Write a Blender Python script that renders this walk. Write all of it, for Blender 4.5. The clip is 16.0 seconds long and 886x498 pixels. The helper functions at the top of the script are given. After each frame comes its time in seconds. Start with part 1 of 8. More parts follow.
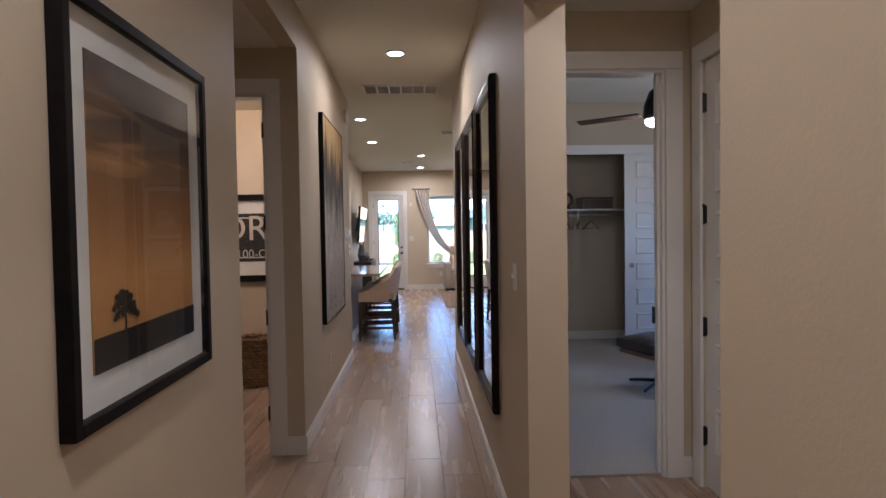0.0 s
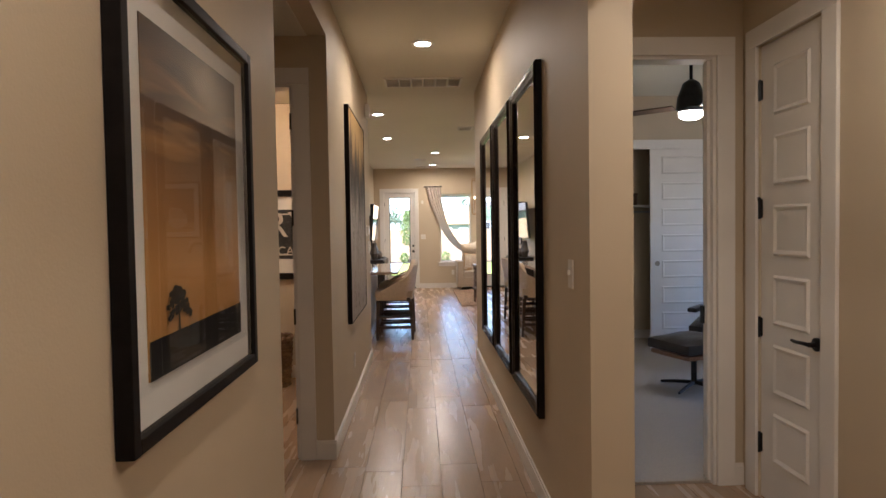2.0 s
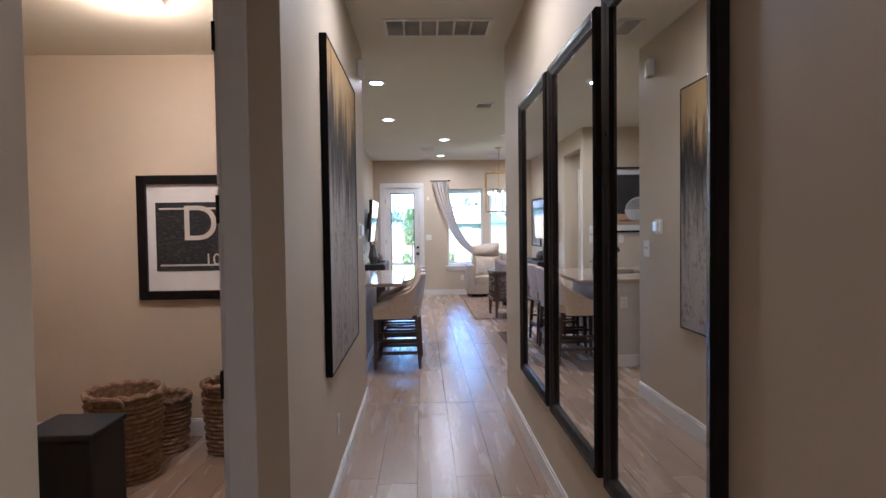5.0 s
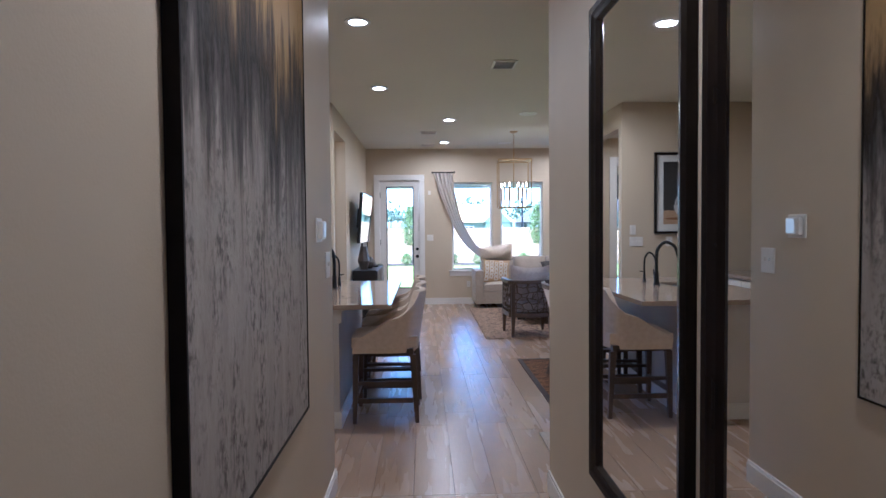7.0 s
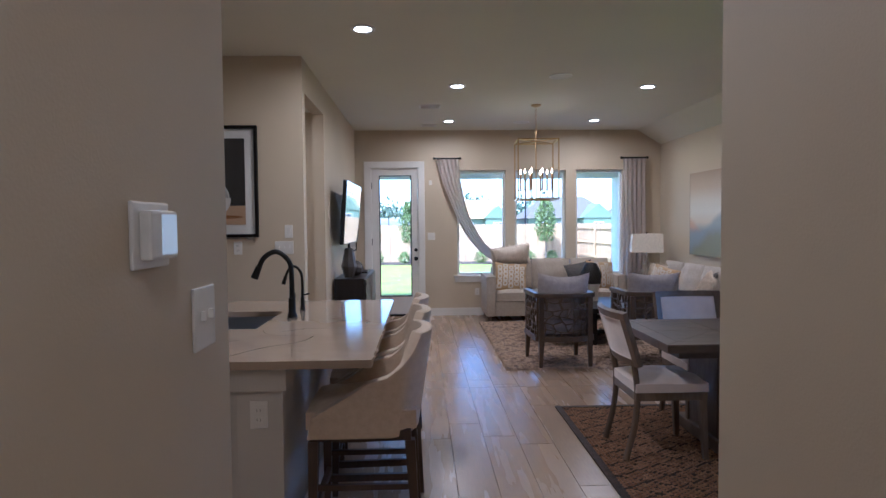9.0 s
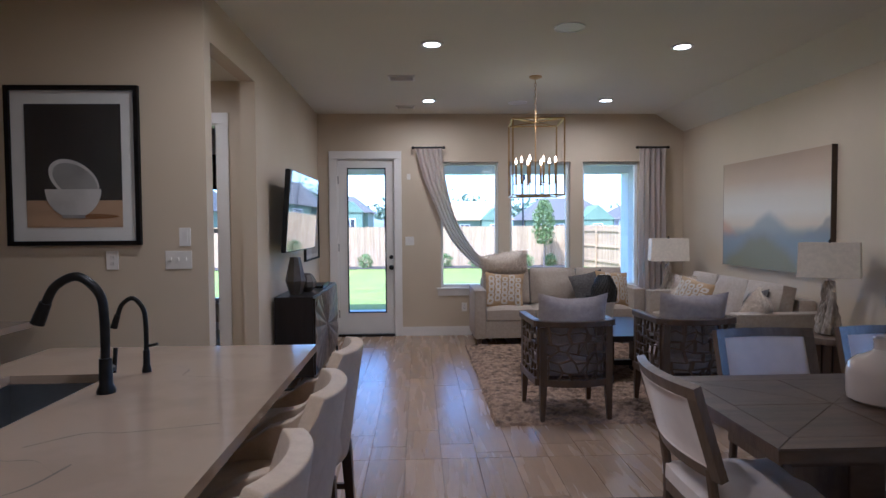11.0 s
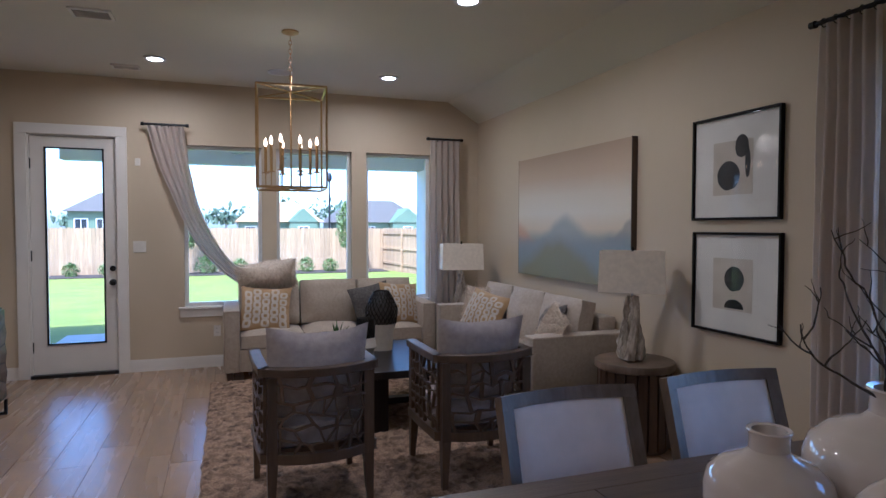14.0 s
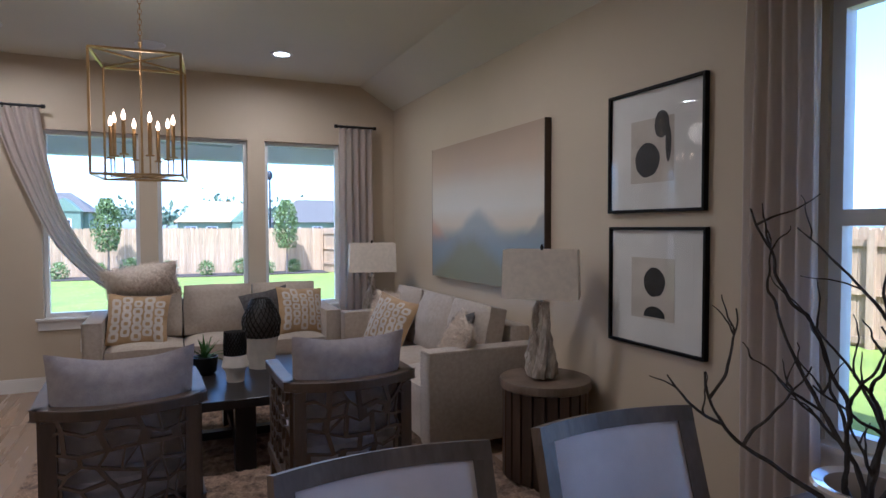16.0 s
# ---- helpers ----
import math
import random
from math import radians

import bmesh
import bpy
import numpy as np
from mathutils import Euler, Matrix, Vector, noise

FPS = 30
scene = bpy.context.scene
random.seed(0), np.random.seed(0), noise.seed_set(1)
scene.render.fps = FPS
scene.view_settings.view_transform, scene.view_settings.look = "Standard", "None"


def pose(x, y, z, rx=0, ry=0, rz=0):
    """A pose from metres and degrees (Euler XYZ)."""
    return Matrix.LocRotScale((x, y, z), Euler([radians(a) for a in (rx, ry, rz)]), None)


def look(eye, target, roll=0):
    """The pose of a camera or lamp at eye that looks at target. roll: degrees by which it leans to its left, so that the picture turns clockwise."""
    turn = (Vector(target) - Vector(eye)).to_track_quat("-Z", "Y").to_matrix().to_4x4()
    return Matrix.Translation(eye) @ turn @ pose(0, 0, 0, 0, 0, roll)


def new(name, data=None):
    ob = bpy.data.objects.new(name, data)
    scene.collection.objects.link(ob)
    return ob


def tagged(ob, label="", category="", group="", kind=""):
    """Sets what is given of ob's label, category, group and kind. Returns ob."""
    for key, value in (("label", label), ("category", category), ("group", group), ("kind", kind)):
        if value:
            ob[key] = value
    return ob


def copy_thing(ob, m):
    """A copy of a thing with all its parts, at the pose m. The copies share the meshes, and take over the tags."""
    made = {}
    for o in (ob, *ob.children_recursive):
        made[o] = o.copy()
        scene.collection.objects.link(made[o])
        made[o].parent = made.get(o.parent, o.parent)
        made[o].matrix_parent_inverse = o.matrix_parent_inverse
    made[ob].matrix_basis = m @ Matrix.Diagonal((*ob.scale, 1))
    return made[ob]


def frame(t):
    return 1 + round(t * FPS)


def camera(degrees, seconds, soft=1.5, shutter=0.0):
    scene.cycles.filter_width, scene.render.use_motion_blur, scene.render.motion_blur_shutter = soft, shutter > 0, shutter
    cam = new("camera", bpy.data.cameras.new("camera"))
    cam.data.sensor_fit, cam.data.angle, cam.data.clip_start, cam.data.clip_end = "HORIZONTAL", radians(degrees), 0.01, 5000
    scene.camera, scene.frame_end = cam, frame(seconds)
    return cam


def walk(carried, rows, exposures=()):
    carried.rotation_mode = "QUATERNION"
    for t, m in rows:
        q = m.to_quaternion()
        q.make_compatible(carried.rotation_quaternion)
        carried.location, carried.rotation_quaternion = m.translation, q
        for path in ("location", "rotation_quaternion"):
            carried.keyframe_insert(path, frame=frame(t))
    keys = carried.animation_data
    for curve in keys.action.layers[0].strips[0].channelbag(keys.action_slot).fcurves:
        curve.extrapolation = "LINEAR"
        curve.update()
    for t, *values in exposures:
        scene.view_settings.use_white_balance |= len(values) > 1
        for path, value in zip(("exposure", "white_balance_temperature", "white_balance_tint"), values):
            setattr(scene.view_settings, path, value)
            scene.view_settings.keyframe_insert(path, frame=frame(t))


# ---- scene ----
cam = camera(72.2, 16.0)
EXPOSURES = [(0, 3.02, 4480, 14), (1.2, 3.08, 5100, 13), (2.9, 3.22, 5200, 13), (3.6, 3.28, 4980, 13), (5.9, 3.26, 3930, 14), (7.0, 3.02, 4030, 13), (9.2, 2.57, 4190, 14), (11.5, 2.29, 4220, 14), (16, 2.21, 4330, 14)]
PATH = [
    (0, (0.089, -0.474, 1.483), (0.177, 1.523, 1.421), -0.9),
    (0.5, (0.057, -0.537, 1.474), (0.142, 1.46, 1.415), -0.9),
    (1, (0.024, -0.546, 1.444), (0.105, 1.451, 1.381), -1.0),
    (1.5, (-0.033, -0.398, 1.449), (0.044, 1.6, 1.386), -0.9),
    (2, (-0.1, -0.302, 1.464), (-0.026, 1.695, 1.399), -0.9),
    (2.5, (-0.206, -0.166, 1.488), (-0.134, 1.832, 1.428), -1.0),
    (3, (-0.246, 0.041, 1.483), (-0.176, 2.039, 1.416), -1.0),
    (3.5, (-0.186, 0.349, 1.487), (-0.117, 2.346, 1.419), -0.9),
    (6, (-0.181, 2.25, 1.461), (-0.114, 4.247, 1.395), -0.7),
    (6.5, (-0.129, 2.735, 1.464), (-0.067, 4.732, 1.39), -0.5),
    (7, (-0.163, 3.202, 1.471), (-0.098, 5.199, 1.401), -0.5),
    (7.5, (-0.178, 3.669, 1.463), (-0.115, 5.667, 1.384), -0.5),
    (8, (-0.173, 4.149, 1.46), (-0.107, 6.147, 1.383), -0.5),
    (8.5, (-0.228, 4.625, 1.471), (-0.159, 6.622, 1.39), -0.6),
    (9, (-0.19, 5.078, 1.479), (-0.119, 7.075, 1.397), -0.5),
    (11.5, (0.154, 6.96, 1.485), (0.24, 8.956, 1.409), -0.3),
    (12, (0.231, 7.18, 1.476), (0.359, 9.175, 1.396), -0.3),
    (12.5, (0.414, 7.397, 1.475), (0.631, 9.384, 1.4), -0.1),
    (13, (0.534, 7.607, 1.495), (0.899, 9.572, 1.415), -0.0),
    (13.5, (0.615, 7.86, 1.492), (1.15, 9.785, 1.416), 0.0),
    (14, (0.807, 7.995, 1.482), (1.478, 9.877, 1.412), 0.1),
    (14.5, (1.095, 8.081, 1.49), (1.859, 9.928, 1.42), -0.0),
    (15, (1.28, 8.247, 1.478), (2.097, 10.07, 1.398), -0.2),
    (15.5, (1.373, 8.409, 1.452), (2.208, 10.225, 1.38), -0.1),
    (16, (1.449, 8.468, 1.455), (2.263, 10.293, 1.385), -0.1),
]
walk(cam, [(t, look(eye, target, roll)) for t, eye, target, roll in PATH], EXPOSURES)

# ---- world, sun, large lights ----
SUN_ELEV, SUN_AZ = 58, 215          # azimuth from +y, clockwise
world = bpy.data.worlds.new("sky")
scene.world = world
world.use_nodes = True
sky = world.node_tree.nodes.new("ShaderNodeTexSky")
sky.sky_type, sky.sun_disc = "NISHITA", False
sky.sun_elevation, sky.sun_rotation = radians(SUN_ELEV), radians(SUN_AZ)
sky.air_density, sky.dust_density = 1.0, 2.0
world.node_tree.nodes["Background"].inputs[1].default_value = 0.15
world.node_tree.links.new(sky.outputs[0], world.node_tree.nodes["Background"].inputs[0])
sun = new("sun", bpy.data.lights.new("sun", "SUN"))
sun.data.energy, sun.data.angle, sun.data.color = 3.1, radians(0.5), (1, 0.90, 0.76)
sun.matrix_basis = look((0, 0, 0), (-math.sin(radians(SUN_AZ)) * math.cos(radians(SUN_ELEV)),
                                    -math.cos(radians(SUN_AZ)) * math.cos(radians(SUN_ELEV)), -math.sin(radians(SUN_ELEV))))
CAN_W = 3.8
WARM = (1.0, 0.745, 0.48)


def lamp(name, kind, loc, energy, color=WARM, size=0.1, aim=None, spot=None):
    data = bpy.data.lights.new(name, kind)
    data.energy, data.color = energy, color
    if kind == "AREA":
        data.shape, data.size = "DISK", size
        data.spread = spot or math.pi
    elif kind != "SUN":
        data.shadow_soft_size = size
    ob = new(name, data)
    ob.matrix_basis = look(loc, aim or (loc[0], loc[1] + 1e-4, loc[2] - 1))
    return ob


# ---- materials ----
def mat(name, color, rough=0.6, metal=0.0, c2=None, scale=6.0, grain=None, bump=0.0, bscale=120.0, spread=(0.35, 0.65),
        stretch=(1, 1, 1), spec=None, coat=0.0, sheen=0.0, rnd=0.0, rrough=0.0, detail=6.0, trans=0.0, sss=0.0):
    """A principled material: two colours mixed by noise, fine bump, a change from piece to piece."""
    m = bpy.data.materials.new(name)
    m.use_nodes = True
    nt, p = m.node_tree, m.node_tree.nodes["Principled BSDF"]
    N, L = nt.nodes.new, nt.links.new
    p.inputs["Roughness"].default_value, p.inputs["Metallic"].default_value = rough, metal
    if spec is not None:
        p.inputs["Specular IOR Level"].default_value = spec
    p.inputs["Coat Weight"].default_value, p.inputs["Sheen Weight"].default_value = coat, sheen
    p.inputs["Transmission Weight"].default_value = trans
    co = N("ShaderNodeTexCoord")
    mp = N("ShaderNodeMapping")
    mp.inputs["Scale"].default_value = stretch
    L(co.outputs["Object"], mp.inputs[0])
    info = N("ShaderNodeObjectInfo")
    off = N("ShaderNodeVectorMath")
    off.operation = "MULTIPLY_ADD"
    comb = N("ShaderNodeCombineXYZ")
    for i in range(3):
        L(info.outputs["Random"], comb.inputs[i])
    off.inputs[1].default_value = (37, 53, 71)
    L(comb.outputs[0], off.inputs[0])
    L(mp.outputs[0], off.inputs[2])
    vec = off.outputs[0]
    no = N("ShaderNodeTexNoise")
    no.inputs["Scale"].default_value, no.inputs["Detail"].default_value = scale, detail
    L(vec, no.inputs["Vector"])
    ra = N("ShaderNodeValToRGB")
    c2 = c2 or tuple(min(1, c * 0.9) for c in color)
    ra.color_ramp.elements[0].position, ra.color_ramp.elements[0].color = spread[0], (*c2, 1)
    ra.color_ramp.elements[1].position, ra.color_ramp.elements[1].color = spread[1], (*color, 1)
    L(no.outputs[0], ra.inputs[0])
    out = ra.outputs[0]
    if grain:
        g = N("ShaderNodeTexNoise")
        g.inputs["Scale"].default_value, g.inputs["Detail"].default_value = bscale, 3
        L(vec, g.inputs["Vector"])
        mr = N("ShaderNodeMapRange")
        mr.inputs[1].default_value, mr.inputs[2].default_value = 0.3, 0.7
        mr.inputs[3].default_value, mr.inputs[4].default_value = 1 - grain, 1 + grain
        L(g.outputs[0], mr.inputs[0])
        mx = N("ShaderNodeVectorMath")
        mx.operation = "SCALE"
        L(out, mx.inputs[0])
        L(mr.outputs[0], mx.inputs["Scale"])
        out = mx.outputs[0]
    if rnd:
        mr = N("ShaderNodeMapRange")
        mr.inputs[3].default_value, mr.inputs[4].default_value = 1 - rnd, 1 + rnd
        L(info.outputs["Random"], mr.inputs[0])
        mx = N("ShaderNodeVectorMath")
        mx.operation = "SCALE"
        L(out, mx.inputs[0])
        L(mr.outputs[0], mx.inputs["Scale"])
        out = mx.outputs[0]
    L(out, p.inputs["Base Color"])
    if rrough:
        mr = N("ShaderNodeMapRange")
        mr.inputs[1].default_value, mr.inputs[2].default_value = 0.3, 0.7
        mr.inputs[3].default_value, mr.inputs[4].default_value = rough - rrough, rough + rrough
        L(no.outputs[0], mr.inputs[0])
        L(mr.outputs[0], p.inputs["Roughness"])
    if bump:
        b = N("ShaderNodeTexNoise")
        b.inputs["Scale"].default_value, b.inputs["Detail"].default_value = bscale, 4
        L(vec, b.inputs["Vector"])
        bu = N("ShaderNodeBump")
        bu.inputs["Strength"].default_value, bu.inputs["Distance"].default_value = bump, 0.01
        L(b.outputs[0], bu.inputs["Height"])
        L(bu.outputs[0], p.inputs["Normal"])
    return m


def glow(name, color, strength):
    m = bpy.data.materials.new(name)
    m.use_nodes = True
    p = m.node_tree.nodes["Principled BSDF"]
    p.inputs["Base Color"].default_value = (*color, 1)
    p.inputs["Emission Color"].default_value, p.inputs["Emission Strength"].default_value = (*color, 1), strength
    return m


def clear_glass(name, tint=(1, 1, 1), rough=0.0, ior=1.45):
    """A thin pane: mostly clear, with a mirror-like share that grows towards grazing."""
    m = bpy.data.materials.new(name)
    m.use_nodes = True
    nt = m.node_tree
    nt.nodes.remove(nt.nodes["Principled BSDF"])
    t, g, mx, fr = (nt.nodes.new(k) for k in ("ShaderNodeBsdfTransparent", "ShaderNodeBsdfGlossy", "ShaderNodeMixShader", "ShaderNodeFresnel"))
    t.inputs[0].default_value, g.inputs["Roughness"].default_value, fr.inputs[0].default_value = (*tint, 1), rough, ior
    L = nt.links.new
    L(fr.outputs[0], mx.inputs[0]), L(t.outputs[0], mx.inputs[1]), L(g.outputs[0], mx.inputs[2])
    L(mx.outputs[0], nt.nodes["Material Output"].inputs[0])
    return m


M = dict(
    wall=mat("wall_paint", (0.55, 0.464, 0.335), 0.58, c2=(0.515, 0.432, 0.31), scale=1.2, bump=0.07, bscale=160),
    ceil=mat("ceiling_paint", (0.70, 0.665, 0.555), 0.8, c2=(0.67, 0.635, 0.53), scale=0.8, bump=0.15, bscale=140),
    trim=mat("trim_paint", (0.76, 0.73, 0.69), 0.35, c2=(0.72, 0.69, 0.65), scale=3, bump=0.02, bscale=60),
    black=mat("black_metal", (0.012, 0.012, 0.013), 0.38, c2=(0.02, 0.02, 0.02), scale=20, metal=0.6),
    blackwood=mat("black_wood", (0.012, 0.010, 0.010), 0.32, c2=(0.022, 0.018, 0.016), scale=8, stretch=(1, 1, 0.1), spec=0.25),
    plate=mat("switch_plastic", (0.74, 0.71, 0.66), 0.4, scale=10),
    glass=clear_glass("window_glass"),
    picglass=clear_glass("picture_glass", ior=1.4),
    mirror=mat("mirror_silver", (0.86, 0.87, 0.86), 0.015, metal=1.0, c2=(0.85, 0.86, 0.85), scale=1),
    plank=mat("oak_plank", (0.365, 0.258, 0.172), 0.27, c2=(0.31, 0.217, 0.143), scale=2.2, detail=3.0, stretch=(5, 0.45, 1), grain=0.06, bscale=25,
              bump=0.015, rnd=0.10, rrough=0.015, spread=(0.25, 0.75)),
    joint=mat("plank_joint", (0.10, 0.075, 0.055), 0.8, scale=30),
    carpet=mat("carpet_loop", (0.52, 0.47, 0.40), 0.95, c2=(0.42, 0.375, 0.32), scale=90, bump=0.9, bscale=260, grain=0.2),
    slab=mat("concrete", (0.5, 0.48, 0.44), 0.85, scale=3, grain=0.1, bump=0.2),
)


# ---- building helpers ----
def quick(bm):
    bmesh.ops.recalc_face_normals(bm, faces=bm.faces)
    return bm


def box(bm, x0, x1, y0, y1, z0, z1, bevel=0.0, m=None):
    """Adds a box to bm, with its edges rounded by bevel; m turns and moves it."""
    mid = Vector(((x0 + x1) / 2, (y0 + y1) / 2, (z0 + z1) / 2))
    mm = Matrix.Translation(mid) @ Matrix.Diagonal((abs(x1 - x0), abs(y1 - y0), abs(z1 - z0), 1))
    vs = bmesh.ops.create_cube(bm, size=1, matrix=mm)["verts"]
    if bevel:
        es = list({e for v in vs for e in v.link_edges})
        r = bmesh.ops.bevel(bm, geom=es, offset=bevel, segments=2, affect="EDGES", profile=0.6)
        vs = list({v for f in r["faces"] for v in f.verts} | {v for v in vs if v.is_valid})
    if m is not None:
        bmesh.ops.transform(bm, matrix=m, verts=[v for v in vs if v.is_valid])
    return bm


def boxes(*specs):
    bm = bmesh.new()
    for s in specs:
        box(bm, *s)
    return bm


def part(name, bm, material, parent=None, label="", smooth=False, m=None):
    """Links bm as one mesh object under parent."""
    me = bpy.data.meshes.new(name)
    bm.to_mesh(me)
    bm.free()
    me.materials.append(material)
    if smooth:
        me.polygons.foreach_set("use_smooth", [True] * len(me.polygons))
        me.set_sharp_from_angle(angle=radians(40))
    ob = new(name, me)
    if parent is not None:
        ob.parent = parent
    if m is not None:
        ob.matrix_basis = m
    if label:
        ob["label"] = label
    return ob


def thing(name, label, category, m=None, group=""):
    ob = new(name)
    ob.empty_display_size = 0.1
    if m is not None:
        ob.matrix_basis = m
    return tagged(ob, label, category, group)


def setting(name, bm, material, label="", category="wall", smooth=False):
    return tagged(part(name, bm, material, smooth=smooth), label, category, kind="structure")


def share(name, me, parent, m):
    """One more object on the mesh me."""
    ob = new(name, me)
    ob.parent, ob.matrix_basis = parent, m
    return ob


def mesh_of(bm, name, material):
    me = bpy.data.meshes.new(name)
    bm.to_mesh(me)
    bm.free()
    me.materials.append(material)
    return me


def wall_x(bm, x0, x1, y0, y1, z1, holes=(), z0=0.0):
    """A wall that runs along y between x0 and x1, with holes (ya, yb, za, zb)."""
    y = y0
    for ya, yb, za, zb in sorted(holes):
        if ya > y:
            box(bm, x0, x1, y, ya, z0, z1)
        if za > z0:
            box(bm, x0, x1, ya, yb, z0, za)
        if zb < z1:
            box(bm, x0, x1, ya, yb, zb, z1)
        y = yb
    if y < y1:
        box(bm, x0, x1, y, y1, z0, z1)
    return bm


def wall_y(bm, y0, y1, x0, x1, z1, holes=(), z0=0.0):
    """A wall that runs along x between y0 and y1, with holes (xa, xb, za, zb)."""
    x = x0
    for xa, xb, za, zb in sorted(holes):
        if xa > x:
            box(bm, x, xa, y0, y1, z0, z1)
        if za > z0:
            box(bm, xa, xb, y0, y1, z0, za)
        if zb < z1:
            box(bm, xa, xb, y0, y1, zb, z1)
        x = xb
    if x < x1:
        box(bm, x, x1, y0, y1, z0, z1)
    return bm


# ---- the large structure ----
H = 2.98                       # ceiling
XL, XR = -0.672, 0.528         # the hall's walls
NL, LY = 2.175, 3.585            # nook on one side of the hall
RY, BY = 1.93, 3.02           # alcove on the other side
EL, ER = 6.60, 6.51            # where the hall ends
TVX, KY, RX, YB = -1.24, 10.58, 3.71, 14.87
T = 0.12

setting("wall_hall_west", wall_x(bmesh.new(), XL - T, XL, -3.2, NL, H), M["wall"], "beige painted hall wall")
setting("wall_hall_west_middle", wall_x(bmesh.new(), XL - T, XL, LY + T, EL, H), M["wall"], "beige painted hall wall")
bm = bmesh.new()
wall_y(bm, LY, LY + T, -2.6, XL, H, [(-1.75, -0.885, 0, 2.39)])
setting("wall_laundry_front", bm, M["wall"], "beige painted wall with a laundry doorway")
setting("wall_nook_header", boxes((XL - T, XL, NL, LY, 2.695, H)), M["wall"], "beige painted header over the nook")
setting("ceiling_nook", boxes((-2.6, XL - T, 1.4, LY, 2.69, 2.85)), M["ceil"], "dropped painted ceiling", "ceiling")
setting("wall_nook_back", boxes((-2.72, -2.6, 1.28, LY + T, 0, H)), M["wall"], "beige painted wall")
setting("wall_nook_side", boxes((-2.6, XL - T, 1.28, 1.4, 0, H)), M["wall"], "beige painted wall")
# laundry room
setting("wall_laundry_back", boxes((-3.2, XL - T, 5.82, 5.94, 0, H)), M["wall"], "beige painted laundry wall")
setting("wall_laundry_west", boxes((-3.32, -3.2, LY, 5.94, 0, H), (-3.2, -2.6, LY, LY + T, 0, H)), M["wall"], "beige painted laundry wall")
setting("ceiling_laundry", boxes((-3.2, XL - T, LY + T, 5.82, 2.73, 2.85)), M["ceil"], "painted laundry ceiling", "ceiling")
# hall, other side
setting("wall_hall_east_entry", wall_x(bmesh.new(), XR, XR + 0.165, -3.2, 0.385, H), M["wall"], "beige painted entry wall")
bm = bmesh.new()
wall_x(bm, XR, XR + 0.165, RY, BY, H)
wall_x(bm, XR, XR + T, BY, ER, H)
setting("wall_hall_east", bm, M["wall"], "beige painted hall wall")
setting("wall_alcove_header", boxes((XR, XR + 0.165, 0.385, RY, 2.37, H)), M["wall"], "beige painted header over the alcove")
bm = bmesh.new()
wall_y(bm, BY, BY + T, XR + 0.165, 1.82, H, [(0.82, 1.545, 0, 2.395)])
setting("wall_bedroom_front", bm, M["wall"], "beige painted wall with a bedroom doorway")
bm = bmesh.new()
wall_x(bm, 1.70, 1.82, 0.10, BY, H, [(2.34, 2.865, 0, 2.40)])
setting("wall_alcove_east", bm, M["wall"], "beige painted wall with a closet door")
setting("wall_alcove_south", boxes((XR + 0.165, 1.70, 0.10, 0.22, 0, H)), M["wall"], "beige painted wall")
setting("wall_closet_inside", boxes((1.82, 2.5, 2.17, 2.25, 0, H), (2.5, 2.6, 2.17, BY, 0, H)), M["wall"], "beige painted closet wall")
setting("ceiling_alcove", boxes((XR + 0.165, 1.70, 0.22, BY, 2.73, 2.85)), M["ceil"], "dropped painted ceiling", "ceiling")
# bedroom
setting("wall_bedroom_west", boxes((XR + T, 1.30, 6.37, 6.39, 0, H), (1.28, 1.30, 6.39, 7.45, 0, H)), M["wall"], "beige painted bedroom wall")
setting("wall_bedroom_closet", boxes((1.28, 5.0, 7.45, 7.55, 0, H)), M["wall"], "beige painted closet back wall")
setting("wall_bedroom_window", wall_x(bmesh.new(), 4.9, 5.0, BY, 7.45, H, [(4.05, 5.65, 0.7, 2.3)]), M["wall"], "beige painted bedroom wall with a window")
setting("wall_bedroom_south", boxes((1.82, 4.9, BY, BY + T, 0, H)), M["wall"], "beige painted bedroom wall")
setting("wall_bedroom_closet_header", boxes((1.30, 4.9, 6.75, 6.85, 2.40, H)), M["wall"], "beige painted closet header")
# great room
bm = bmesh.new()
wall_x(bm, TVX - T, TVX, KY + T, YB, H, [(KY + T, 11.77, 0, 2.68)])
setting("wall_tv", bm, M["wall"], "beige painted wall behind the television")
setting("wall_kitchen", boxes((-3.9, TVX, KY, KY + T, 0, H)), M["wall"], "beige painted kitchen wall")
setting("wall_kitchen_south", boxes((-3.9, XL - T, EL - T, EL, 0, H)), M["wall"], "beige painted kitchen wall")
setting("wall_kitchen_west", boxes((-3.02, -2.9, EL - T, KY + T, 0, H)), M["wall"], "beige painted kitchen wall")
WINS = [(0.39, 1.176), (1.327, 2.155), (2.323, 3.10)]
WZ0, WZ1 = 0.645, 2.34
bm = bmesh.new()
wall_y(bm, YB, YB + 0.16, TVX - T, RX + 0.16, H + 0.2, [(-0.995, -0.23, 0, 2.385)] + [(a, b, WZ0, WZ1) for a, b in WINS])
setting("wall_back", bm, M["wall"], "beige painted wall with a glazed door and three windows")
SW = (8.10, 9.98, 0.64, 2.31)
bm = bmesh.new()
wall_x(bm, RX, RX + 0.16, ER - T, YB, H + 0.2, [SW])
setting("wall_side", bm, M["wall"], "beige painted wall with a large window")
setting("wall_dining_south", boxes((XR + T, 1.30, ER - T, ER, 0, H), (1.30, 1.42, ER, 7.55, 0, H), (1.30, RX, 7.55, 7.67, 0, H)), M["wall"], "beige painted wall")
